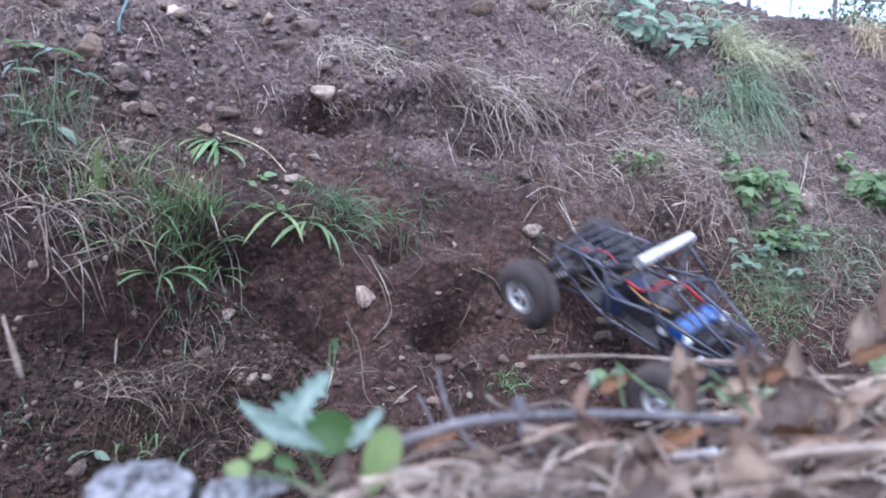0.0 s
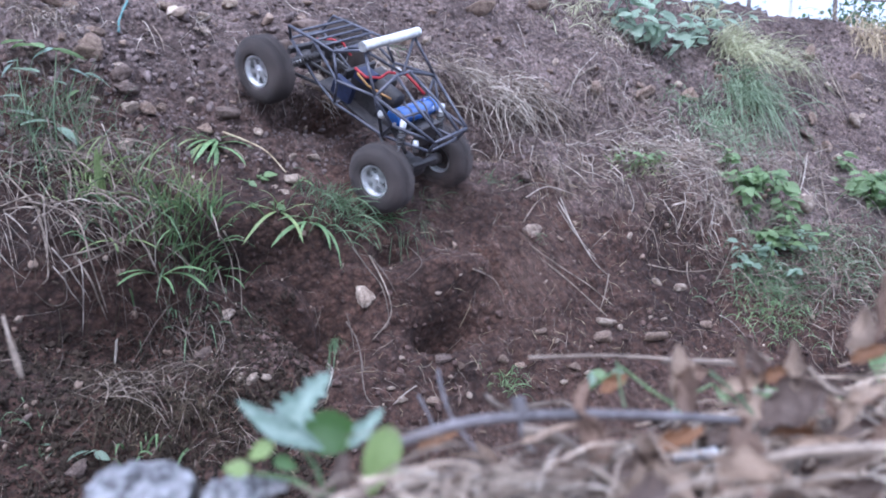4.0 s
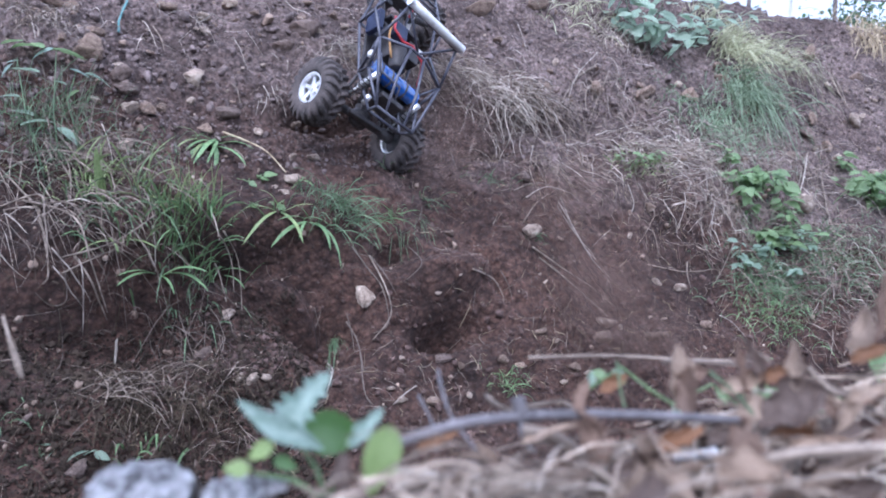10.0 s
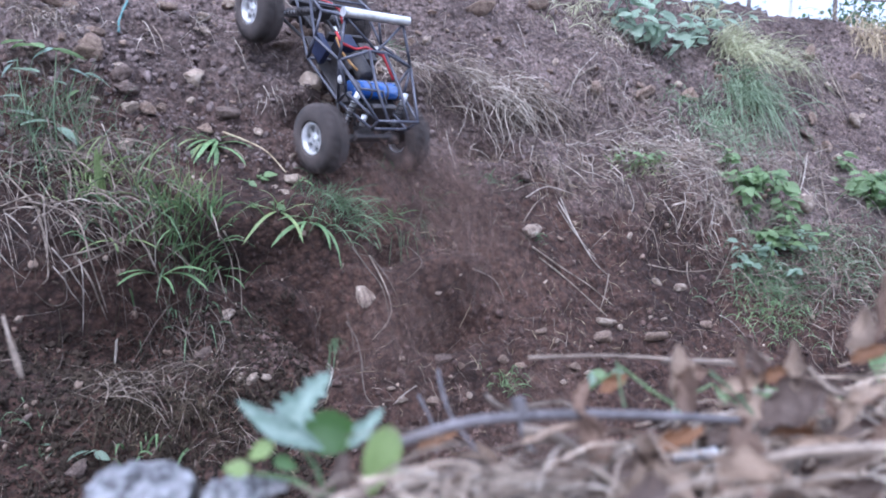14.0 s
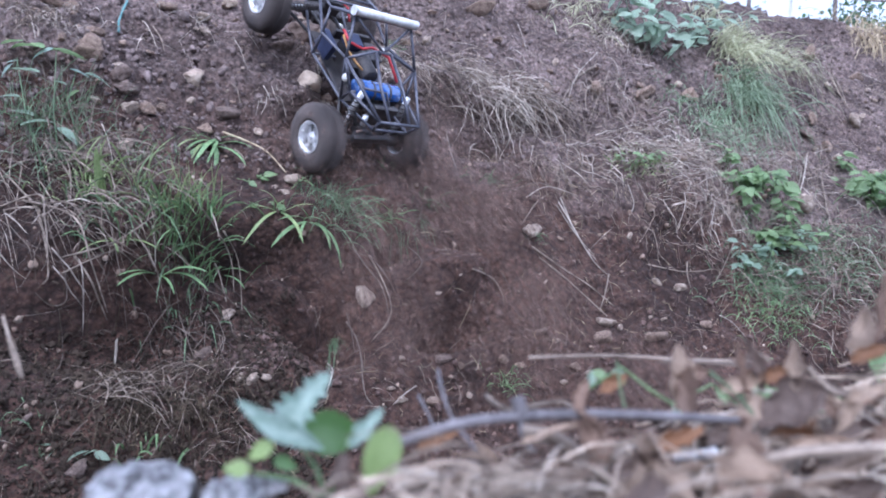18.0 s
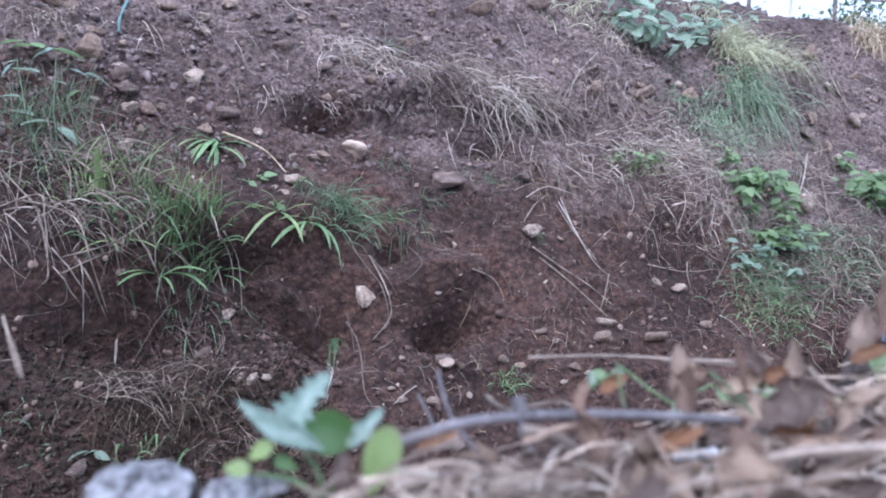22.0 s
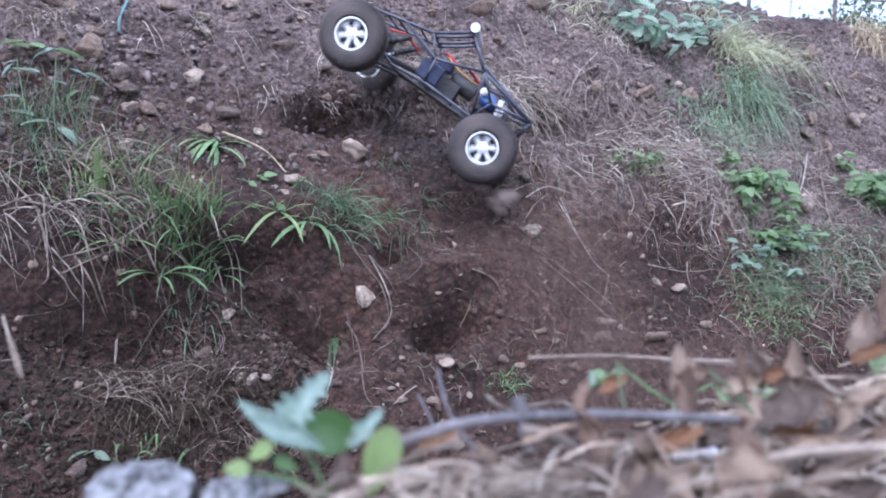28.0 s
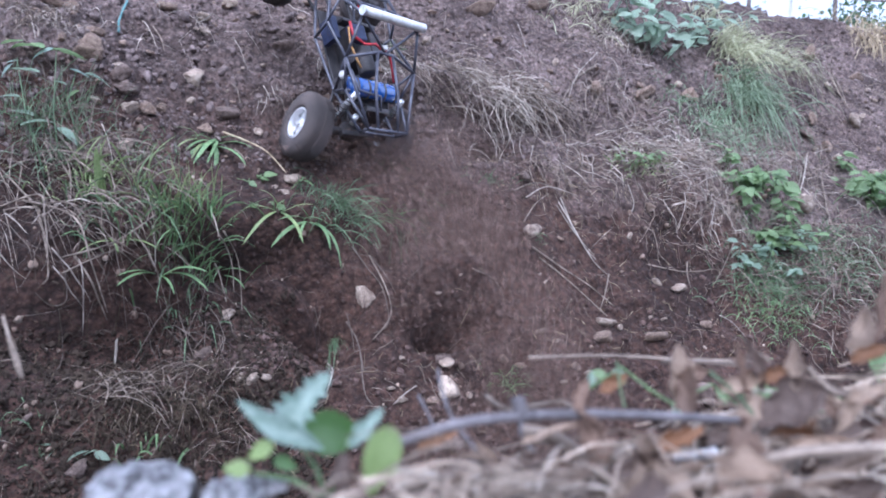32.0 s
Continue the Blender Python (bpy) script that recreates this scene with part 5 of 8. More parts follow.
tuft(0.490, 0.362, 60, 0.13, 0.0007, DULLGRASS, "strand of drooping grass under the ledge", 47, 2.2, 0.005, (0, -0.3, -0.9), 0.28)
tuft(0.136, 0.163, 10, 0.10, 0.0024, GRASS, "few bent green grass blades", 48, 0.9, 0.03, (0.2, 0, 0))
tuft(-0.036, 0.229, 30, 0.05, 0.0016, DULLGRASS, "thin green seedlings in bare earth", 49, 0.7, 0.03)
tuft(0.194, 0.729, 60, 0.07, 0.0014, DULLGRASS, "patch of low green weeds", 50, 0.7, 0.04)
tuft(1.577, 1.243, 70, 0.13, 0.0016, PALESTRAW, "clump of pale dry grass", 51, 1.0, 0.06, (-0.1, -0.2, 0))
tuft(1.501, 1.346, 80, 0.14, 0.0018, CREAMGRASS, "clump of pale yellow grass", 52, 1.0, 0.07, (0.2, -0.2, 0))
tuft(2.161, 1.423, 90, 0.16, 0.0018, CREAMGRASS, "arching clump of yellow-green grass", 53, 0.9, 0.06, (-0.1, -0.1, 0.2))
tuft(0.785, 1.065, 30, 0.06, 0.0014, DULLGRASS, "small green tuft among dry grass", 54, 0.7, 0.02)
tuft(1.568, 0.361, 150, 0.10, 0.0014, DULLGRASS, "patch of fine dull grass", 90, 0.8, 0.07)
tuft(1.682, 0.316, 160, 0.10, 0.0014, DULLGRASS, "patch of fine dull grass", 91, 0.8, 0.08)
tuft(1.533, 0.264, 120, 0.08, 0.0013, GRASS, "patch of fine green grass", 92, 0.8, 0.05)
tuft(1.900, 0.370, 190, 0.10, 0.0014, DULLGRASS, "patch of fine dull grass", 93, 0.8, 0.10)
tuft(2.060, 0.390, 170, 0.11, 0.0014, PALEGRASS, "patch of fine pale grass", 94, 0.8, 0.10)
tuft(1.790, 0.830, 170, 0.13, 0.0014, PALEGRASS, "patch of fine pale grass", 95, 1.0, 0.10)
tuft(1.375, 0.697, 40, 0.06, 0.0018, LIGHTGRASS, "thin yellow-green seedlings", 96, 0.7, 0.03)
tuft(0.655, 0.520, 16, 0.06, 0.0008, DULLGRASS, "drooping green seed stalks", 97, 1.2, 0.012, (-0.2, -0.3, -0.8), 0.5)
tuft(0.700, 0.560, 14, 0.06, 0.0008, DULLGRASS, "drooping green seed stalks", 98, 1.2, 0.010, (0.3, -0.3, -0.8), 0.4)
tuft(0.055, 1.035, 50, 0.08, 0.0013, PALESTRAW, "clump of bleached hanging grass", 99, 0.9, 0.03, (0.3, -0.2, 0.0))
broad_grass(0.105, 0.590, [(5, 60, 0.15), (-15, 55, 0.11), (30, 50, 0.12), (-60, 40, 0.09), (70, 45, 0.09), (150, 20, 0.08)], "broad yellow-green blades standing up", LIGHTGRASS, 69)
broad_grass(0.165, 0.585, [(45, 50, 0.14), (20, 55, 0.12), (75, 45, 0.10), (-40, 50, 0.08), (130, 25, 0.08)], "broad yellow-green blades standing up", LIGHTGRASS, 59)
broad_grass(0.110, 0.520, [(-40, 50, 0.08), (50, 45, 0.09), (-110, 25, 0.08), (120, 25, 0.10), (160, 20, 0.07)], "clump of broad green grass blades", LIGHTGRASS, 58)
broad_grass(0.335, 0.785, [(-140, 25, 0.15), (-155, 20, 0.17), (-125, 25, 0.12), (170, 15, 0.16), (150, 22, 0.14), (-100, 35, 0.09), (120, 25, 0.10), (-170, 30, 0.12), (95, 35, 0.09)], "long broad green blades hanging down the bank", GRASS, 61)
broad_grass(0.300, 0.775, [(-130, 25, 0.10), (-70, 40, 0.08), (-160, 20, 0.11)], "few broad green blades hanging down the bank", LIGHTGRASS, 60)
broad_grass(0.440, 0.535, [(-128, 12, 0.13), (138, 8, 0.15), (-112, 22, 0.09), (162, 15, 0.10), (-150, 18, 0.08), (100, 30, 0.08), (-60, 45, 0.07)], "broad green blades spread over the hollow", GRASS, 62)
broad_grass(0.395, 0.555, [(-140, 20, 0.13), (-105, 25, 0.10), (165, 15, 0.13), (100, 35, 0.09), (-60, 45, 0.07)], "broad arching green blades over the hollow", LIGHTGRASS, 63)
broad_grass(0.185, 0.470, [(-120, 25, 0.11), (-105, 35, 0.09), (125, 25, 0.12), (100, 40, 0.13), (60, 50, 0.11), (160, 20, 0.08), (20, 60, 0.10), (-30, 55, 0.10)], "clump of broad green grass blades", GRASS, 64)
broad_grass(0.094, 0.653, [(10, 50, 0.11), (-20, 55, 0.10), (60, 50, 0.09), (-100, 40, 0.08), (120, 40, 0.08), (170, 30, 0.07)], "broad green grass blades standing up", LIGHTGRASS, 65)
broad_grass(0.154, 0.608, [(40, 50, 0.12), (70, 45, 0.11), (-40, 50, 0.08), (150, 30, 0.08)], "broad green grass blades standing up", GRASS, 66)
broad_grass(0.068, 0.533, [(-120, 40, 0.07), (150, 35, 0.07), (60, 50, 0.07), (-30, 50, 0.06)], "clump of broad green grass blades", GRASS, 67)
broad_grass(0.300, 0.497, [(150, 25, 0.08), (120, 30, 0.07), (-160, 25, 0.06)], "few broad green blades at the clump's edge", GRASS, 68)
def tall_weed():
    """A tall weed with few large leaves, each a part; rows: base and tip of a leaf."""
    at = frame_on(0.045, 0.760)
    root = thing("leafy_weed", "tall weed with few large blue-green and light green leaves", "plant", "leafy weeds on the bank", at)
    inv = at.inverted()
    for pts in ([(-0.651, 1.263, 0.520), (-0.675, 1.295, 0.621), (-0.70, 1.365, 0.738)], [(-0.670, 1.246, 0.510), (-0.713, 1.277, 0.62), (-0.757, 1.338, 0.719)], [(-0.632, 1.303, 0.550), (-0.662, 1.32, 0.643), (-0.661, 1.356, 0.701)]):
        bm = bmesh.new()
        tube(bm, [inv @ Vector(p) for p in pts], 0.0018, 6, 0.5)
        part("stalk", bm, DULLGRASS, root, smooth=True)
    r = random.Random(72)
    for a, b, mat in (((-0.756, 1.359, 0.754), (-0.801, 1.364, 0.755), LEAF), ((-0.717, 1.355, 0.740), (-0.779, 1.364, 0.763), LEAF), ((-0.709, 1.363, 0.739), (-0.659, 1.391, 0.744), LEAF), ((-0.687, 1.355, 0.734), (-0.654, 1.376, 0.727), LEAF), ((-0.702, 1.365, 0.740), (-0.737, 1.347, 0.733), PALELEAF), ((-0.761, 1.333, 0.711), (-0.777, 1.315, 0.686), PALELEAF), ((-0.716, 1.335, 0.695), (-0.770, 1.331, 0.708), BLUELEAF), ((-0.669, 1.346, 0.703), (-0.633, 1.361, 0.691), PALELEAF), ((-0.650, 1.364, 0.697), (-0.613, 1.390, 0.690), BLUELEAF), ((-0.708, 1.250, 0.597), (-0.686, 1.296, 0.621), BLUELEAF), ((-0.731, 1.296, 0.648), (-0.768, 1.297, 0.655), BLUELEAF), ((-0.664, 1.282, 0.595), (-0.624, 1.281, 0.576), BLUELEAF), ((-0.648, 1.340, 0.664), (-0.665, 1.317, 0.654), LEAF), ((-0.771, 1.330, 0.711), (-0.754, 1.340, 0.720), PALELEAF), ((-0.700, 1.278, 0.615), (-0.740, 1.282, 0.630), BLUELEAF), ((-0.668, 1.331, 0.673), (-0.690, 1.330, 0.683), BLUELEAF)):
        a, b = Vector(a), Vector(b)
        d = (b - a).normalized()
        x = d.cross(Vector((r.gauss(0, 0.3), -0.25, 1.0))).normalized()
        m = Matrix((x, d, x.cross(d))).transposed().to_4x4() @ Matrix.Diagonal(((b - a).length * 0.75, (b - a).length, (b - a).length, 1))
        m.translation = a
        part("leaf", r.choice(LEAVES[mat.name]), mat, root, at=inv @ m)


tall_weed()
tuft(0.019, 0.830, 36, 0.15, 0.0011, PALEGRASS, "wiry grey-green stalks among tall weeds", 86, 0.4, 0.05, (0.2, 0, 0.4), 0.9)
tuft(0.070, 0.810, 26, 0.12, 0.0011, DULLGRASS, "wiry dull green stalks among tall weeds", 87, 0.5, 0.04, (0.3, -0.1, 0.2), 0.9)
weed(1.744, 1.202, 12, 85, 0.058, HAZELEAF, "leafy weed with blue-green leaves paled for haze at the bank's brow", 73, 0.24, (0, 0, 0.3), 0.08)
weed(1.932, 1.272, 7, 46, 0.046, HAZELEAF, "leafy weed with green leaves paled for haze at the bank's brow", 74, 0.22, (0, 0, 0.3), 0.06)
weed(1.716, 0.588, 14, 150, 0.040, LEAF, "bushy weed with bright green leaves", 75, 0.13, (0, 0, 0.2), 0.055)
weed(1.719, 0.456, 9, 70, 0.034, LEAF, "bushy weed with bright green leaves", 76, 0.11, (0, 0, -0.2), 0.045)
weed(1.627, 0.382, 10, 90, 0.024, BLUELEAF, "low dull green leafy weed", 77, 0.10, (0, 0, -0.2), 0.07)
weed(2.268, 0.570, 16, 170, 0.040, LEAF, "bushy weed with bright green leaves", 78, 0.14, (0, 0, 0.2), 0.08)
weed(1.369, 0.664, 6, 40, 0.022, LEAF, "small yellow-green weed among dry stems", 79, 0.06, (0, 0, 0), 0.05)
weed(0.402, 0.650, 3, 9, 0.024, LEAF, "small green weed by pale stones", 80, 0.04, (0, 0, 0), 0.02)
weed(0.394, 0.551, 3, 8, 0.026, LEAF, "small green weed under stones", 81, 0.05, (0, 0, 0), 0.02)
weed(0.029, 0.184, 3, 7, 0.028, BLUELEAF, "small dark green weed", 82, 0.04, (0, 0, 0), 0.02)


# ---- a bit of blue-green cord hanging down the bank ----
cord = bmesh.new()
tube(cord, [on(*p) for p in ((0.204, 1.184, 0.012), (0.203, 1.149, 0.012), (0.192, 1.113, 0.014), (0.180, 1.081, 0.014), (0.175, 1.036, 0.010))], 0.0028, 7, 0.8)
thing("cord", "piece of faded blue-green cord lying on the bank", "cord", me=mesh_of("cord", cord, grainy("faded_cord", (0.08, 0.17, 0.17), (0.15, 0.28, 0.28), 80, 4, 0.8, 0.3, 400), smooth=True))


# ---- the near ledge: dead leaves, twigs and a green sprig by the camera ----
def dead_leaf_mesh(mat, seed):
    r = random.Random(seed)
    verts, faces = [], []
    n, k = 13, 10
    curl, roll = r.uniform(0.4, 1.6), r.uniform(1.2, 3.2)
    for i in range(n):
        t = i / (n - 1)
        w = 0.36 * math.sin(math.pi * (0.06 + 0.9 * t)) ** 0.8 * (1 + 0.22 * r.gauss(0, 1))
        for j in range(k):
            u = (j / (k - 1) - 0.5) * 2
            a = u * roll * 0.7
            q = Vector((u * 1.3, t * 3.2, seed * 3.7))
            verts.append(Vector((w * math.sin(a) / max(roll * 0.7, 0.3) + 0.07 * noise.noise(q), t - 0.12 * curl * t * t + 0.06 * noise.noise(q + Vector((9, 0, 0))),
                                 0.9 * w * (1 - math.cos(a)) + 0.26 * curl * math.sin(t * 2.6) + 0.13 * noise.noise(q * 1.4) + 0.03 * math.sin(u * 9))))
    for i in range(n - 1):
        for j in range(k - 1):
            a = i * k + j
            faces.append((a, a + 1, a + k + 1, a + k))
    return pydata("dead_leaf", verts, faces, mat, True)


DEAD = {m.name: [dead_leaf_mesh(m, s) for s in range(4 * k, 4 * k + 4)] for k, m in enumerate((DEADLEAF, RUSTLEAF, ORANGELEAF, DARKDEAD))}
def broad_leaf_mesh(mat, seed):
    """A dry lobed leaf, one metre long along +y: toothed margin, raised rim, crumpled blade, bent tip."""
    r = random.Random(seed * 13 + 5)
    verts, faces, n, k = [], [], 25, 11
    cup, hook, twist = r.uniform(0.5, 1.3), r.uniform(-0.35, 0.5), r.gauss(0, 0.4)
    lobes, off = r.choice((2.5, 3.5)), r.uniform(0, 1)
    for i in range(n):
        t = i / (n - 1)
        w = 0.40 * math.sin(math.pi * min(0.985, 0.04 + 0.96 * t ** 0.9)) ** 0.7
        for j in range(k):
            u = (j / (k - 1) - 0.5) * 2
            edge = 1 - 0.32 * abs(u) ** 3 * (0.5 + 0.5 * math.cos(2 * math.pi * (lobes * t + off + 0.13 * (u > 0)))) + 0.10 * abs(u) ** 3 * (1 if i % 2 else -1)
            q = Vector((u * 1.1, t * 2.6, seed * 3.1))
            x = w * u * edge * (1 - 0.28 * cup * abs(u))
            z = cup * 0.42 * w * abs(u) ** 1.6 + hook * t * t * 0.6 + 0.10 * noise.noise(q * 1.5) + 0.035 * noise.noise(q * 5) + twist * t * u * w
            verts.append(Vector((x + 0.04 * noise.noise(q * 2 + Vector((4, 0, 0))), t - 0.10 * abs(hook) * t * t, z)))
    for i in range(n - 1):
        for j in range(k - 1):
            a = i * k + j
            faces.append((a, a + 1, a + k + 1, a + k))
    return pydata("dead_leaf", verts, faces, mat, True)


BROAD = {m.name: [broad_leaf_mesh(m, s) for s in range(5 * k, 5 * k + 5)] for k, m in enumerate((DEADLEAF, RUSTLEAF, ORANGELEAF, DARKDEAD))}
LABELS = {"dead_leaf": "curled pale brown dead leaf", "rusty_dead_leaf": "curled rusty brown dead leaf", "orange_dead_leaf": "curled orange-brown dead leaf", "dark_dead_leaf": "curled dark brown dead leaf"}
MIXED = ["dead_leaf"] * 7 + ["rusty_dead_leaf"] * 4 + ["orange_dead_leaf"] * 2 + ["dark_dead_leaf"] * 6


def dead_leaf(at, size, rx=0.0, ry=0.0, rz=0.0, tone=None, slim=1.0):
    tone = tone or dice.choice(MIXED)
    ob = thing("dead_leaf", LABELS[tone] + " on the ledge", "leaf", "dead leaves on the ledge", me=dice.choice(DEAD[tone]))
    ob.matrix_basis = pose(*at, rx, ry, rz) @ Matrix.Diagonal((size * slim, size, size, 1))
    return ob


def ledge_spot(s, c, lift=0.0):
    z = ledge(c, s) - (max(0.0, c - 0.19) ** 2 * 12)
    return ALONG * s + ACROSS * c + Vector((0, 0, z + lift))


for k in range(170):
    s, c = dice.uniform(0.12, 0.66), dice.uniform(0.09, 0.26)
    ob = dead_leaf(ledge_spot(s, c, dice.uniform(0.002, 0.012)), dice.uniform(0.014, 0.032), dice.gauss(0, 30), dice.gauss(0, 25), dice.uniform(0, 360), slim=dice.uniform(0.5, 1.1))
    if k % 2:
        ob.data = dice.choice(BROAD[ob.data.materials[0].name])
PALEDEAD, RUSTY, ORANGE, DARK = "dead_leaf", "rusty_dead_leaf", "orange_dead_leaf", "dark_dead_leaf"


def laid_leaf(a, b, tone, slim, roll):
    """A dead leaf from its stalk end a to its tip b, turned about its length by roll degrees."""
    a, b = Vector(a), Vector(b)
    d = (b - a).normalized()
    x = d.cross(Vector((0.0, -0.75, 0.65))).normalized()
    long = (b - a).length * 1.12
    ob = thing("dead_leaf", LABELS[tone] + " on the ledge", "leaf", "dead leaves on the ledge", me=dice.choice(BROAD[tone]))
    ob.matrix_basis = Matrix.Translation(a) @ Matrix((x, d, x.cross(d))).transposed().to_4x4() @ pose(0, 0, 0, 0, roll, 0) @ Matrix.Diagonal((long * slim, long, long, 1))
    return ob


for row in (((0.0996, 0.3037, 0.4197), (0.0987, 0.3148, 0.4421), PALEDEAD, 0.80, 30), ((0.1018, 0.2970, 0.4183), (0.1063, 0.3054, 0.4364), RUSTY, 0.88, -40),
            ((0.1261, 0.2961, 0.4270), (0.1233, 0.3068, 0.4451), RUSTY, 0.72, 40), ((0.1303, 0.2953, 0.4303), (0.1291, 0.3057, 0.4505), DARK, 0.45, 0),
            ((0.1306, 0.2963, 0.4341), (0.1409, 0.2976, 0.4392), ORANGE, 0.90, 20), ((0.1431, 0.2898, 0.4320), (0.1449, 0.2981, 0.4486), PALEDEAD, 0.60, -30),
            ((0.1284, 0.2922, 0.4180), (0.1525, 0.2884, 0.4278), DARK, 1.10, -20), ((0.1302, 0.2948, 0.4286), (0.1229, 0.2962, 0.4101), PALEDEAD, 0.70, 50),
            ((0.1045, 0.2803, 0.4160), (0.1194, 0.2785, 0.4151), DARK, 1.00, 0), ((0.0748, 0.2613, 0.4188), (0.0935, 0.2622, 0.4255), ORANGE, 0.60, 20),
            ((0.1659, 0.2868, 0.4438), (0.1711, 0.2929, 0.4631), PALEDEAD, 0.80, -40), ((0.1510, 0.2526, 0.4619), (0.1566, 0.2594, 0.4949), RUSTY, 0.32, 40),
            ((0.1582, 0.2802, 0.4466), (0.1720, 0.2783, 0.4527), ORANGE, 0.80, 0), ((0.1540, 0.2797, 0.4185), (0.1608, 0.2857, 0.4337), PALEDEAD, 0.63, 30),
            ((0.1586, 0.2811, 0.4301), (0.1723, 0.2795, 0.4356), PALEDEAD, 0.56, -20), ((0.0563, 0.2645, 0.4153), (0.0598, 0.2725, 0.4271), RUSTY, 0.50, 40),
            ((0.0586, 0.3119, 0.4127), (0.0647, 0.3193, 0.4262), RUSTY, 0.60, -30), ((0.0686, 0.3136, 0.4240), (0.0799, 0.3169, 0.4299), ORANGE, 0.80, 0),
            ((0.0306, 0.2742, 0.4160), (0.0528, 0.2770, 0.4211), PALEDEAD, 0.50, -30), ((-0.0098, 0.2684, 0.4160), (0.0046, 0.2741, 0.4194), ORANGE, 0.50, 0),
            ((0.0573, 0.2474, 0.4160), (0.0797, 0.2471, 0.4196), DARK, 0.70, 20), ((0.0022, 0.2474, 0.4160), (0.0142, 0.2524, 0.4187), DARK, 0.70, -20),
            ((-0.0322, 0.2252, 0.4160), (-0.0328, 0.2346, 0.4281), DARK, 0.75, 0), ((0.0647, 0.2380, 0.4160), (0.0870, 0.2370, 0.4198), PALEDEAD, 0.22, -20),
            ((0.1200, 0.2367, 0.4160), (0.1401, 0.2349, 0.4265), PALEDEAD, 0.33, 20), ((0.1328, 0.2742, 0.4160), (0.1535, 0.2686, 0.4175), PALEDEAD, 0.33, 0),
            ((0.0957, 0.3073, 0.4272), (0.1126, 0.3081, 0.4344), RUSTY, 0.60, 0), ((0.1161, 0.3008, 0.4292), (0.1323, 0.3004, 0.4353), PALEDEAD, 0.70, 20),
            ((0.1482, 0.2870, 0.4310), (0.1564, 0.2845, 0.4225), RUSTY, 0.80, 0), ((0.0312, 0.2358, 0.4160), (0.0487, 0.2388, 0.4196), RUSTY, 0.60, 0),
            ((0.1045, 0.2450, 0.4160), (0.1179, 0.2473, 0.4252), RUSTY, 0.70, 30), ((0.0861, 0.2314, 0.4160), (0.1038, 0.2299, 0.4186), PALEDEAD, 0.28, 0),
            ((0.1604, 0.2656, 0.4160), (0.1685, 0.2698, 0.4276), RUSTY, 0.80, 0), ((0.0399, 0.2314, 0.4160), (0.0539, 0.2319, 0.4135), DARK, 0.70, 0),
            ((0.1263, 0.2272, 0.4160), (0.1399, 0.2261, 0.4203), DARK, 0.70, 0)):
    laid_leaf(*row)


def ledge_straws(name, label, mat, count, seed, lift, s_range, c_range, width):
    r = random.Random(seed)
    verts, faces = [], []
    for _ in range(count):
        p = ledge_spot(r.uniform(*s_range), r.uniform(*c_range), r.uniform(0.0, lift))
        a, long = r.gauss(0.0, 0.9), r.uniform(0.02, 0.075)
        d = ALONG * math.cos(a) + ACROSS * math.sin(a) + Vector((0, 0, r.gauss(0, 0.12)))
        pts = [p + d * (long * (i / 4 - 0.5)) + Vector((0, 0, 0.15 * long * math.sin(i / 4 * 3.1))) for i in range(5)]
        ribbon(verts, faces, pts, width * r.uniform(0.5, 1.3), Vector((r.gauss(0, 1), r.gauss(0, 1), r.gauss(0, 1))).normalized(), 0.3)
    return tagged(new(name, pydata(name, verts, faces, mat)), label, "litter", kind="stuff")


ledge_straws("leaf_litter", "matted dry stalks and litter on the ledge", LITTER, 1100, 31, 0.014, (0.06, 0.7), (0.08, 0.27), 0.0008)
ledge_straws("leaf_litter", "matted brown stalks and litter on the ledge", LITTER, 700, 32, 0.006, (-0.02, 0.7), (0.05, 0.27), 0.0017)


ledge_straws("pale_litter", "pale broken stalks lying on the ledge", PALESTRAW, 170, 33, 0.018, (0.14, 0.66), (0.12, 0.25), 0.0007)


def bent(points, mat, radius, name, label, taper=0.6, category="twig"):
    bm = bmesh.new()
    raw = [Vector(p) for p in points]
    fine = []
    for i in range(len(raw) - 1):
        p0, p1, p2, p3 = raw[max(i - 1, 0)], raw[i], raw[i + 1], raw[min(i + 2, len(raw) - 1)]
        for k in range(6):
            t = k / 6
            fine.append(0.5 * ((2 * p1) + (p2 - p0) * t + (2 * p0 - 5 * p1 + 4 * p2 - p3) * t * t + (3 * p1 - p0 - 3 * p2 + p3) * t ** 3))
    tube(bm, fine + [raw[-1]], radius, 8, taper)
    return thing(name, label, category, me=mesh_of(name, bm, mat, smooth=True))


bent([(-0.0194, 0.2397, 0.4277), (0.0090, 0.2474, 0.4339), (0.0447, 0.2622, 0.4315), (0.0821, 0.2767, 0.4261), (0.1253, 0.2959, 0.4174)], TWIG, 0.0019, "twig", "long bent grey twig lying over the dead leaves", 0.95)
bent([(0.0263, 0.2550, 0.4399), (0.0273, 0.2546, 0.4359), (0.0265, 0.2542, 0.4325)], TWIG, 0.0028, "twig_stub", "short grey stub on the twig", 0.8)
bent([(-0.0121, 0.3506, 0.4113), (-0.0048, 0.3200, 0.4078), (-0.0028, 0.2897, 0.4066)], TWIG, 0.0008, "twig", "thin dark upright twig", 0.6)
bent([(-0.0023, 0.3323, 0.4290), (-0.0005, 0.3119, 0.4258), (0.0037, 0.2912, 0.4203), (0.0126, 0.2608, 0.4179)], TWIG, 0.0009, "twig", "thin brown upright twig", 0.7)
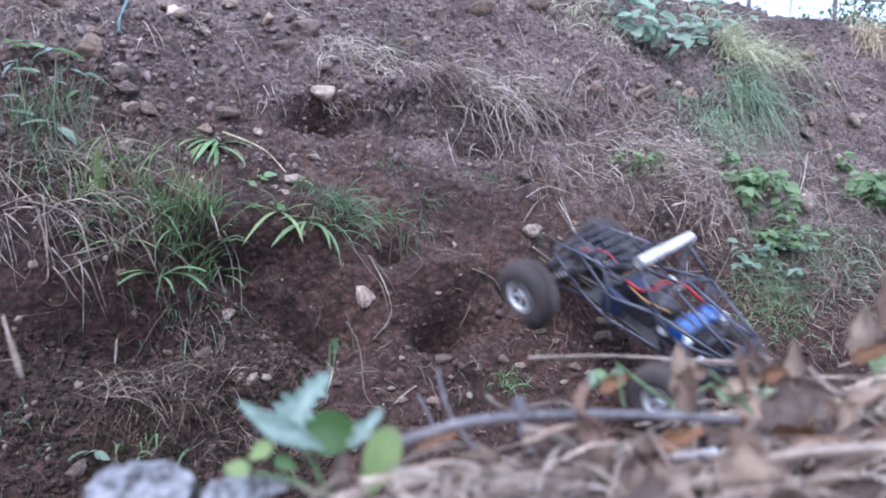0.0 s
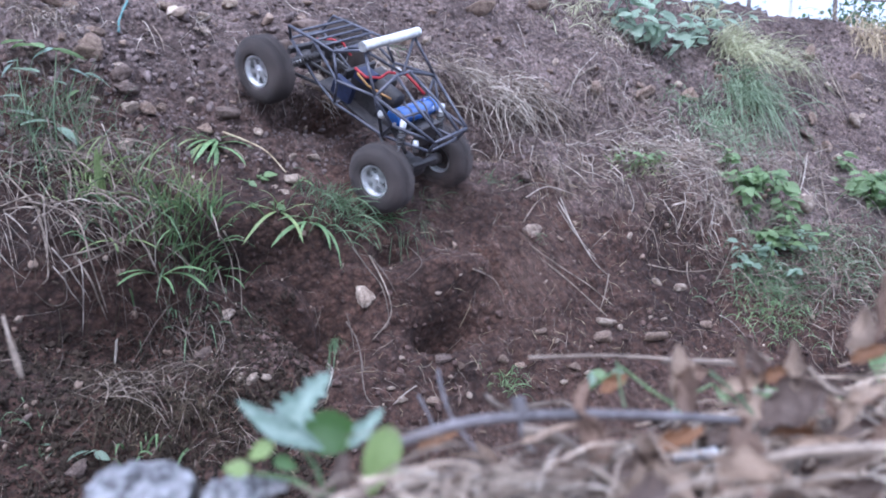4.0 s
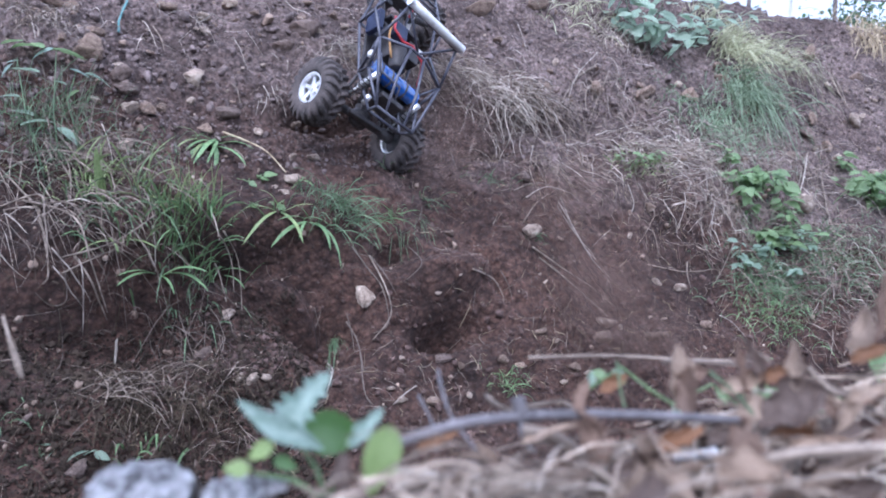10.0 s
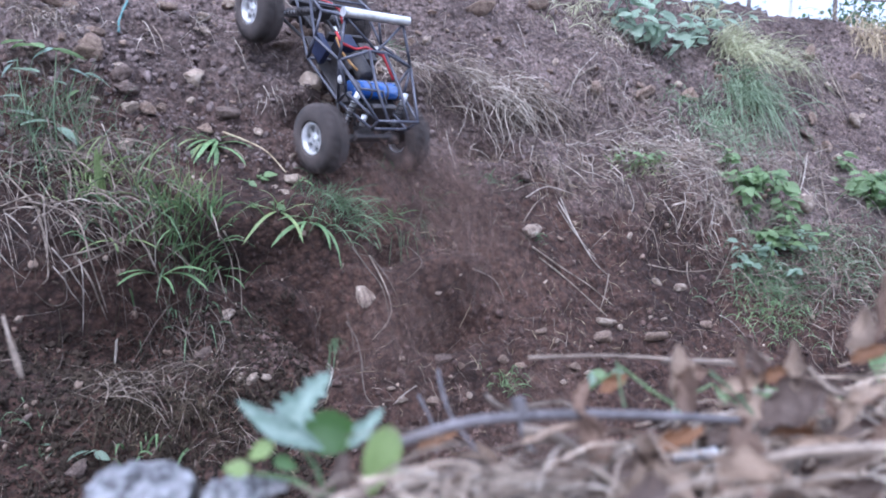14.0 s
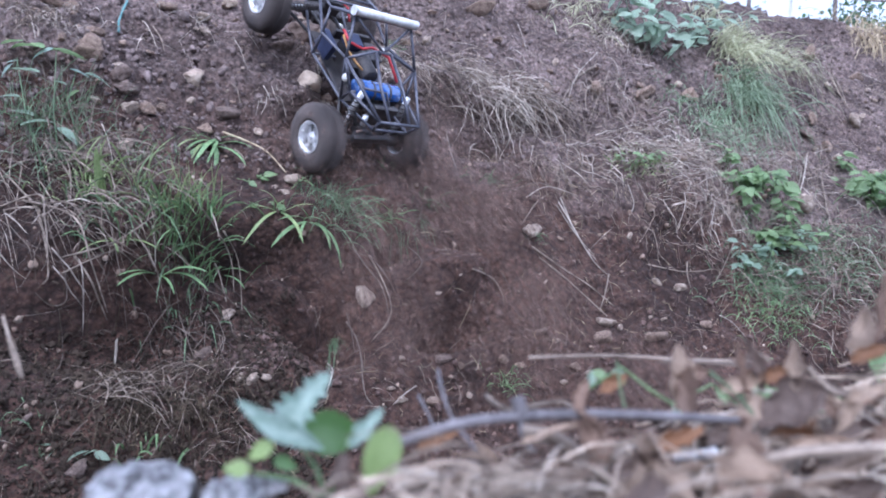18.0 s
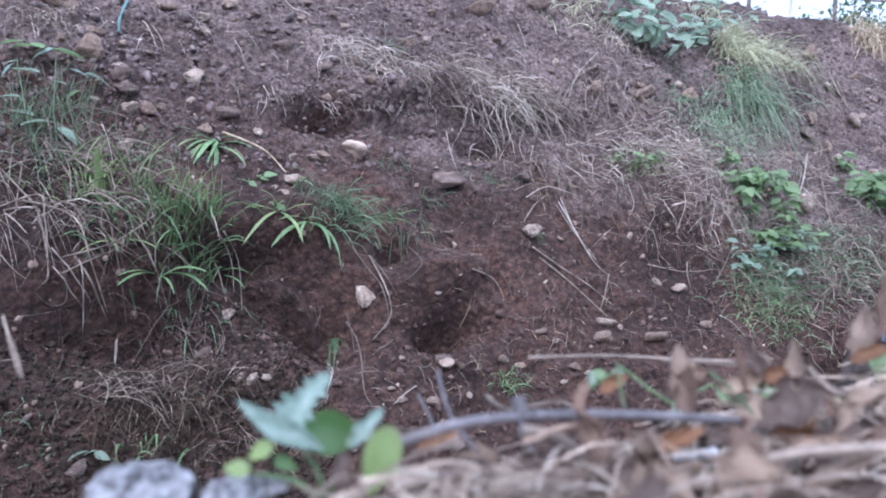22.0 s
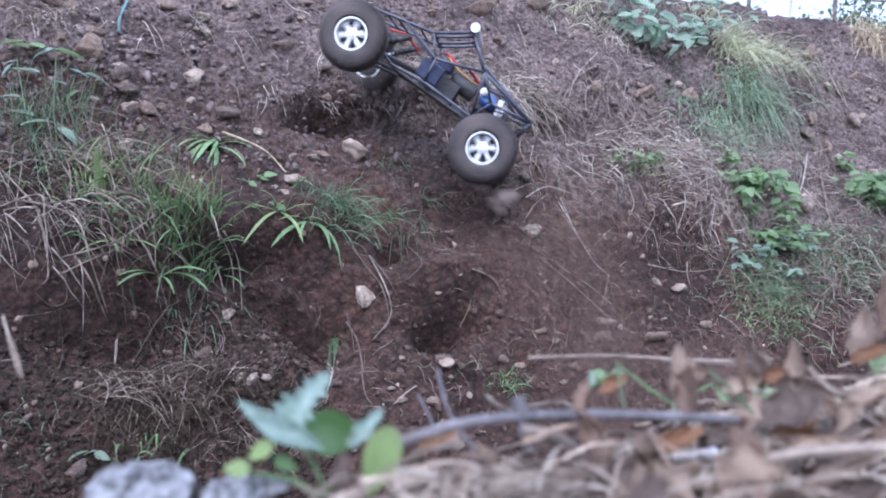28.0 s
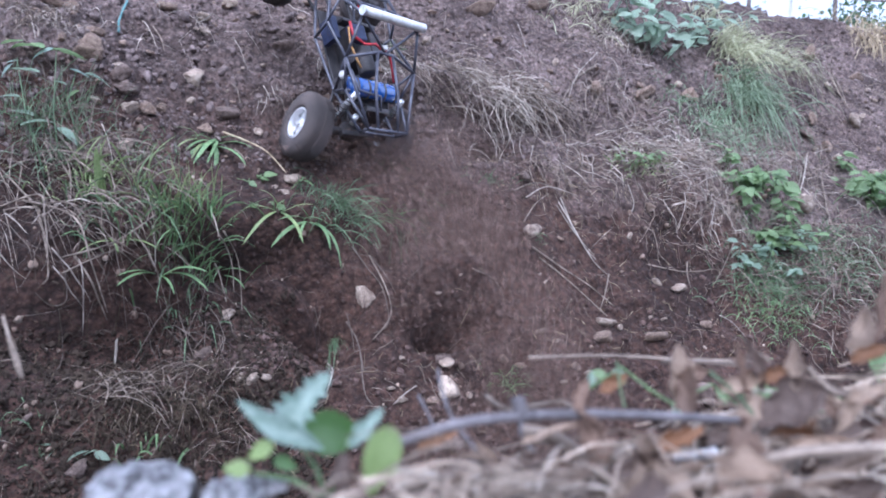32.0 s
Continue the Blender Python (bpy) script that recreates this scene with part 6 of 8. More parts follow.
bent([(0.0486, 0.4112, 0.4146), (0.0975, 0.4211, 0.4131), (0.1403, 0.4307, 0.4086), (0.1883, 0.4404, 0.4047)], STRAW, 0.0010, "dry_stalk", "pale straight dry stalk over the leaves", 0.8, "stem")
bent([(0.0941, 0.2986, 0.3957), (0.1280, 0.3184, 0.3922), (0.1652, 0.3380, 0.3876)], PALESTRAW, 0.0020, "dry_stalk", "pale thick dry stalk", 0.9, "stem")
bent([(0.0210, 0.3506, 0.4113), (0.0293, 0.3207, 0.4141), (0.0537, 0.3308, 0.4142), (0.0622, 0.3204, 0.4116)], STRAW, 0.0012, "dry_stalk", "looped thin dry stalk", 0.9, "stem")
bent([(-0.0158, 0.2354, 0.4161), (0.0154, 0.2549, 0.4097), (0.0550, 0.2590, 0.4014)], PALESTRAW, 0.0016, "dry_stalk", "pale dry stalk at the ledge's edge", 0.8, "stem")
bent([(0.0720, 0.2464, 0.4082), (0.0991, 0.2412, 0.4180), (0.1159, 0.2370, 0.4263), (0.1421, 0.2251, 0.4333)], STRAW, 0.0022, "dry_stalk", "thick pale dry stalk across the dead leaves", 0.9, "stem")
bent([(0.0320, 0.2866, 0.4160), (0.0452, 0.2843, 0.4145), (0.0568, 0.2793, 0.4072)], STRAW, 0.0032, "dry_stalk", "thick tan dry stalk", 0.7, "stem")
bent([(0.0335, 0.3073, 0.4160), (0.0340, 0.3041, 0.4072), (0.0392, 0.3013, 0.4015)], TWIG, 0.0014, "twig", "short hooked grey twig", 0.7)
bent([(-0.0176, 0.2488, 0.4160), (0.0012, 0.2482, 0.4130), (0.0130, 0.2461, 0.4090)], PALESTRAW, 0.0018, "dry_stalk", "pale dry stalk on the ledge", 0.8, "stem")
bent([(0.1062, 0.3001, 0.4180), (0.1044, 0.2963, 0.4040)], PALESTRAW, 0.0014, "dry_stalk", "short upright pale stalk", 0.8, "stem")
bent([(0.1124, 0.3042, 0.4360), (0.1212, 0.2986, 0.4286), (0.1276, 0.2934, 0.4207)], DULLGRASS, 0.0008, "green_stalk", "thin green stalk among dead leaves", 0.8, "stem")
bent([(0.0761, 0.3156, 0.4374), (0.0771, 0.3121, 0.4257), (0.0786, 0.3094, 0.4185)], DULLGRASS, 0.0006, "green_stalk", "thin pale green upright stalk", 0.8, "stem")
bent([(0.1301, 0.3059, 0.4276), (0.1276, 0.3095, 0.4365), (0.1331, 0.3088, 0.4429), (0.1390, 0.3055, 0.4400)], STRAW, 0.0009, "dry_stalk", "thin looped dry tendril", 0.8, "stem")
bent([(0.1024, 0.2656, 0.4160), (0.0849, 0.2700, 0.4116), (0.0769, 0.2718, 0.4102)], BARK, 0.0020, "dry_stalk", "bleached flat piece of stalk", 0.7, "stem")
bent([(0.1226, 0.2523, 0.4160), (0.1168, 0.2520, 0.4088), (0.1118, 0.2515, 0.4028)], STRAW, 0.0014, "dry_stalk", "pale dry stalk on the ledge", 0.8, "stem")
bent([(0.1039, 0.3435, 0.4301), (0.1255, 0.3366, 0.4313), (0.1413, 0.3302, 0.4309)], OLDSTRAW, 0.0009, "dry_stalk", "thin brown dry stalk", 0.8, "stem")
bent([(0.1537, 0.3036, 0.4381), (0.1606, 0.2977, 0.4301), (0.1659, 0.2944, 0.4287)], STRAW, 0.0012, "dry_stalk", "thin dry stalk among dead leaves", 0.8, "stem")
bent([(-0.2508, 0.4137, 0.4380), (-0.2401, 0.4022, 0.4243), (-0.2281, 0.3905, 0.4084)], STRAW, 0.0009, "dry_stalk", "thin stalk with a ripe ear", 0.9, "stem")
ear = bmesh.new()
for i in range(26):
    q = i / 25
    p = Vector((-0.2381, 0.3976, 0.4280)).lerp(Vector((-0.2281, 0.3904, 0.4078)), q)
    got = bmesh.ops.create_icosphere(ear, subdivisions=1, radius=0.0015 * math.sin(math.pi * (0.12 + 0.8 * q)) ** 0.8)["verts"]
    bmesh.ops.scale(ear, vec=(0.8, 0.8, 1.6), verts=got)
    bmesh.ops.translate(ear, vec=p + Vector((0.0009 * (-1) ** i, 0, 0)), verts=got)
thing("grass_ear", "pale ripe ear of grass on a thin stalk", "grass", me=mesh_of("grass_ear", ear, STRAW, smooth=True))


# bleached scraps of bark at the ledge's edge
def bark_scrap(at, long, deep, high, turn, seed):
    """A shallow curled shell of bark with a torn rim, some 2 mm thick."""
    verts, faces, n, k = [], [], 22, 12
    for i in range(n):
        t = i / (n - 1) * 2 - 1
        for j in range(k):
            u = j / (k - 1) * 2 - 1
            q = Vector((t * 2.2, u * 1.6, seed))
            half = math.sqrt(max(0.0, 1 - abs(t) ** 3.0)) * (1 + 0.22 * noise.noise(q * 1.7 + Vector((5, 0, 0))))
            verts.append(Vector((t * long / 2 * (1 + 0.06 * noise.noise(q * 3)), u * half * deep / 2, high * (1 - 0.75 * u * u) * (1 - 0.55 * t * t) + 0.30 * high * noise.fractal(q * 2.5, 0.9, 2.0, 3))))
    for i in range(n - 1):
        for j in range(k - 1):
            a = i * k + j
            faces.append((a, a + k, a + k + 1, a + 1))
    bm = bmesh.new()
    vs = [bm.verts.new(v) for v in verts]
    for f in faces:
        bm.faces.new([vs[a] for a in f])
    bmesh.ops.solidify(bm, geom=bm.faces[:], thickness=0.0016)
    ob = thing("bark_scrap", "curled scrap of bleached grey-white bark on the ledge", "bark", "scraps of bark", me=mesh_of("bark_scrap", bm, BARK, smooth=True))
    ob.matrix_basis = pose(*at, 6, 0, turn)


bark_scrap((-0.0999, 0.2351, 0.4128), 0.036, 0.030, 0.010, 4, 3.0)
bark_scrap((-0.0702, 0.2349, 0.4109), 0.022, 0.024, 0.007, -10, 7.0)
bark_scrap((-0.0602, 0.2401, 0.4125), 0.016, 0.012, 0.004, 25, 9.0)
bark_scrap((0.1101, 0.3037, 0.3956), 0.026, 0.008, 0.003, 5, 12.0)


def sprig():
    """A green sprig with lobed leaves, close to the lens."""
    at = Matrix.Translation(Vector((-0.0383, 0.2350, 0.4124)))
    root = thing("leafy_sprig", "small green sprig with pale lobed leaves in front of the lens", "plant", m=at)
    inv = at.inverted()
    lobed = {m.name: [leaf_mesh(m, 40, 2.5, 0.30, 0.40, 16), leaf_mesh(m, 41, 0, 0.10, 0.34, 18), leaf_mesh(m, 42, 0, 0.08, 0.42, 18)] for m in (PALELEAF, LEAF, DARKLEAF, LIMELEAF)}
    for pts in ([(-0.0383, 0.2348, 0.4105), (-0.0429, 0.2408, 0.4197), (-0.0516, 0.2469, 0.4294), (-0.0566, 0.2528, 0.4375)], [(-0.0383, 0.2348, 0.4105), (-0.0353, 0.2410, 0.4216), (-0.0321, 0.2469, 0.4294)], [(-0.0392, 0.2349, 0.4115), (-0.0496, 0.2356, 0.4180), (-0.0627, 0.2359, 0.4203)]):
        bm = bmesh.new()
        tube(bm, [inv @ Vector(p) for p in pts], 0.0011, 6, 0.6)
        part("stalk", bm, LEAF, root, smooth=True)
    for a, b, wide, tilt, mat, k in (((-0.0585, 0.2415, 0.4290), (-0.0392, 0.2506, 0.4521), 0.44, 62, PALELEAF, 0), ((-0.0545, 0.2405, 0.4320), (-0.0695, 0.2410, 0.4442), 0.42, 60, PALELEAF, 1), ((-0.0622, 0.2330, 0.4412), (-0.0385, 0.2320, 0.4300), 0.46, 66, PALELEAF, 1),
                                     ((-0.0480, 0.2425, 0.4322), (-0.0262, 0.2450, 0.4302), 0.82, 66, DARKLEAF, 2), ((-0.0310, 0.2364, 0.4290), (-0.0200, 0.2420, 0.4412), 0.42, 58, PALELEAF, 0), ((-0.0165, 0.2290, 0.4392), (-0.0232, 0.2205, 0.4185), 0.60, 72, LIMELEAF, 2),
                                     ((-0.0555, 0.2333, 0.4318), (-0.0632, 0.2300, 0.4276), 0.9, 60, LIMELEAF, 1), ((-0.0606, 0.2236, 0.4263), (-0.0690, 0.2222, 0.4282), 0.8, 50, LIMELEAF, 2), ((-0.0560, 0.2360, 0.4255), (-0.0480, 0.2340, 0.4225), 0.8, 60, DARKLEAF, 1)):
        a, b = Vector(a), Vector(b)
        d = (b - a).normalized()
        face = Vector((0.1, -math.sin(radians(tilt)), math.cos(radians(tilt))))
        x = d.cross(face).normalized()
        m = Matrix((x, d, x.cross(d))).transposed().to_4x4() @ Matrix.Diagonal(((b - a).length * wide, (b - a).length, (b - a).length * 0.8, 1))
        m.translation = a
        part("leaf", lobed[mat.name][k], mat, root, at=inv @ m)


sprig()


def creeper(at, leaves, label, seed, size):
    r = random.Random(seed)
    root = thing("creeping_weed", label, "plant", "creeping weeds on the ledge", Matrix.Translation(Vector(at[0])))
    inv = root.matrix_basis.inverted()
    bm = bmesh.new()
    tube(bm, [inv @ Vector(p) for p in at], 0.0010, 6, 0.7)
    part("stalk", bm, LEAF, root, smooth=True)
    for k in range(leaves):
        i = r.uniform(0, len(at) - 1.01)
        p = Vector(at[int(i)]).lerp(Vector(at[int(i) + 1]), i - int(i))
        az = r.uniform(0, 6.28)
        d = Vector((math.cos(az), 0.4 * math.sin(az), 0.5 * math.sin(az) + 0.2)).normalized()
        x = d.cross(Vector((0.2, -0.8, 0.6))).normalized()
        m = Matrix((x, d, x.cross(d))).transposed().to_4x4() @ Matrix.Diagonal([size * r.uniform(0.7, 1.2)] * 3 + [1])
        m.translation = p
        mat = LEAF if r.random() < 0.75 else BLUELEAF
        part("leaf", r.choice(LEAVES[mat.name]), mat, root, at=inv @ m)


creeper([(0.0706, 0.3508, 0.4140), (0.0896, 0.3618, 0.4224), (0.1010, 0.3508, 0.4140), (0.1089, 0.3404, 0.4103), (0.1350, 0.3609, 0.4139), (0.1451, 0.3500, 0.4058)], 6, "creeping weed with light green leaves among dead leaves", 5, 0.011)
creeper([(0.1520, 0.3606, 0.4111), (0.1852, 0.3703, 0.4082), (0.1998, 0.3694, 0.3995), (0.2283, 0.3688, 0.3937)], 5, "creeping weed with green leaves", 6, 0.012)
creeper([(0.2287, 0.3921, 0.4236), (0.2319, 0.3804, 0.4082), (0.2304, 0.3682, 0.3879)], 4, "creeping weed with green leaves at the ledge's side", 7, 0.018)


# ---- beyond the brow of the bank: a rail fence, a white house and trees ----
TOP = 1.17


fence = thing("rail_fence", "dark weathered rail fence on the level ground above the bank", "fence")
posts = [Vector((x, y, TOP)) for x, y in ((1.9424, 6.5808), (2.7350, 6.7864), (3.6300, 7.0200), (4.4500, 7.2200), (5.3500, 7.4200))]
for p in posts:
    bm = bmesh.new()
    box(bm, (0, 0, 0.7), (0.030, 0.030, 1.5), None, 0.004)
    part("post", bm, FENCEWOOD, fence, at=pose(p.x, p.y, TOP - 0.05))
for a, b in zip(posts, posts[1:]):
    for h in (0.35, 0.62, 0.95):
        bm = bmesh.new()
        tube(bm, [(a.x, a.y - 0.03, TOP + h), ((a.x + b.x) / 2, (a.y + b.y) / 2 - 0.03, TOP + h - 0.015), (b.x, b.y - 0.03, TOP + h)], 0.010, 6)
        part("rail", bm, FENCEWOOD, fence, smooth=True)
    for k in range(1, 12):
        q = a.lerp(b, k / 12)
        bm = bmesh.new()
        tube(bm, [(q.x, q.y - 0.045, TOP), (q.x, q.y - 0.045, TOP + 0.72)], 0.004, 5)
        part("picket", bm, FENCEWOOD, fence)


def house(at, yaw):
    root = thing("white_house", "narrow white house with corner columns, far behind the fence", "house", m=Matrix.Translation(at) @ pose(0, 0, 0, 0, 0, yaw))
    bm = bmesh.new()
    box(bm, (0, 0, 6.1), (1.2, 3.0, 12.2), None, 0.05)
    part("wall", bm, PLASTER, root)
    bm = bmesh.new()
    for sd in (-1, 1):
        vs = [bm.verts.new(p) for p in ((sd * 0.9, -1.8, 12.0), (sd * 0.9, 1.8, 12.0), (0, 1.8, 13.0), (0, -1.8, 13.0))]
        bm.faces.new(vs)
    bmesh.ops.solidify(bm, geom=bm.faces[:], thickness=0.15)
    part("roof", bm, GREY, root)
    for x in (-0.65, 0.65):
        bm = bmesh.new()
        box(bm, (x, -1.7, 6.0), (0.20, 0.20, 12.0), None, 0.03)
        part("column", bm, PLASTER, root)
    for x in (-0.3, 0.3):
        for z in (1.6, 4.4, 7.2, 10.0):
            bm = bmesh.new()
            box(bm, (x, -1.52, z), (0.45, 0.10, 1.3), None, 0.02)
            w = part("window_frame", bm, PLASTER, root)
            bm = bmesh.new()
            box(bm, (x, -1.58, z), (0.34, 0.03, 1.15))
            part("pane", bm, GLASS, w)


q = Vector(((19.1202, 43.2033, 9.7672)))
house(Vector((q.x, q.y, TOP)), -20)


def tree(at, height, seed):
    r = random.Random(seed)
    root = thing("tree", "leafy green tree far behind the fence", "tree", "trees in the distance", Matrix.Translation(at))
    bm = bmesh.new()
    tube(bm, [(0, 0, -0.2), (0.1, 0, height * 0.3), (0.0, 0.1, height * 0.6), (0.15, 0, height * 0.9)], height * 0.022, 8, 0.25)
    limbs = []
    for k in range(9):
        z = height * r.uniform(0.3, 0.8)
        az = r.uniform(0, 6.28)
        e = Vector((math.cos(az), math.sin(az), 0.7)) * height * 0.22 * r.uniform(0.7, 1.2) + Vector((0, 0, z))
        tube(bm, [(0.05, 0, z), (Vector((0.05, 0, z)) + e) / 2 + Vector((0, 0, 0.1)), e], height * 0.009, 6, 0.3)
        limbs.append(e)
    part("trunk", bm, TRUNK, root, smooth=True)
    verts, faces = [], []
    for _ in range(1500):
        c = r.choice(limbs) + Vector((r.gauss(0, 1), r.gauss(0, 1), r.gauss(0, 0.8))) * height * 0.085
        w = height * r.uniform(0.010, 0.022)
        a, b = Vector((r.gauss(0, 1), r.gauss(0, 1), r.gauss(0, 1))).normalized() * w, Vector((r.gauss(0, 1), r.gauss(0, 1), r.gauss(0, 1))).normalized() * w
        n = len(verts)
        verts += [c - a, c + b, c + a, c - b * 0.6]
        faces.append((n, n + 1, n + 2, n + 3))
    part("crown", pydata("crown", verts, faces, CROWN), None, root)


for at, height, seed in (((17.8388, 47.2994, 10.4726), 9.6, 1), ((21.7597, 53.4523, 11.6122), 11.0, 2), ((21.1098, 45.2429, 10.0398), 9.3, 3), ((29.8269, 59.6198, 12.8920), 12.0, 4), ((21.9498, 41.1460, 9.3268), 9.2, 5), ((28.9701, 51.4124, 11.3380), 10.8, 6), ((28.4152, 47.2994, 10.4726), 10.5, 7), ((19.2214, 56.5537, 12.4198), 11.8, 8), ((15.1748, 51.4124, 11.3380), 10.0, 9)):
    tree(Vector((at[0], at[1], TOP)), height * 0.92, seed)


# ---- earth thrown up by the wheels: rigid puffs that fly out of the ground and fall back into it ----
def puff_mesh(seed, flakes=1000, grains=14000, long=0.085, wide=0.040):
    r = random.Random(seed)
    verts, faces, mats = [], [], []
    def way(w):
        return Vector((r.gauss(0, 1), r.gauss(0, 1), r.gauss(0, 1))).normalized() * w
    for k in range(flakes):
        p, w = Vector((r.gauss(0, wide), r.gauss(0, long), r.gauss(0, wide * 0.8))), r.uniform(0.0025, 0.0062)
        a, b, n = way(w), way(w), len(verts)
        verts += [p - a, p + b, p + a, p - b]
        faces.append((n, n + 1, n + 2, n + 3))
        mats.append(0)
    for k in range(grains):
        p, w = Vector((r.gauss(0, wide * 1.1), r.gauss(0, long * 1.1), r.gauss(0, wide))), r.uniform(0.0005, 0.0014)
        n = len(verts)
        verts += [p + way(w), p + way(w), p + way(w)]
        faces.append((n, n + 1, n + 2))
        mats.append(1)
    me = pydata("dirt_puff", verts, faces, DUST)
    me.materials.append(FINE)
    me.polygons.foreach_set("material_index", mats)
    return me


FINE = grainy("fine_dry_earth", (0.13, 0.082, 0.064), (0.25, 0.17, 0.138), 40, 4, 0.95, 0.2, 200, 0, 0.25)
PUFFS = [puff_mesh(k) for k in range(4)]
CLOUDS = [puff_mesh(9 + k, 1000, 14000, 0.066, 0.060) for k in range(3)]


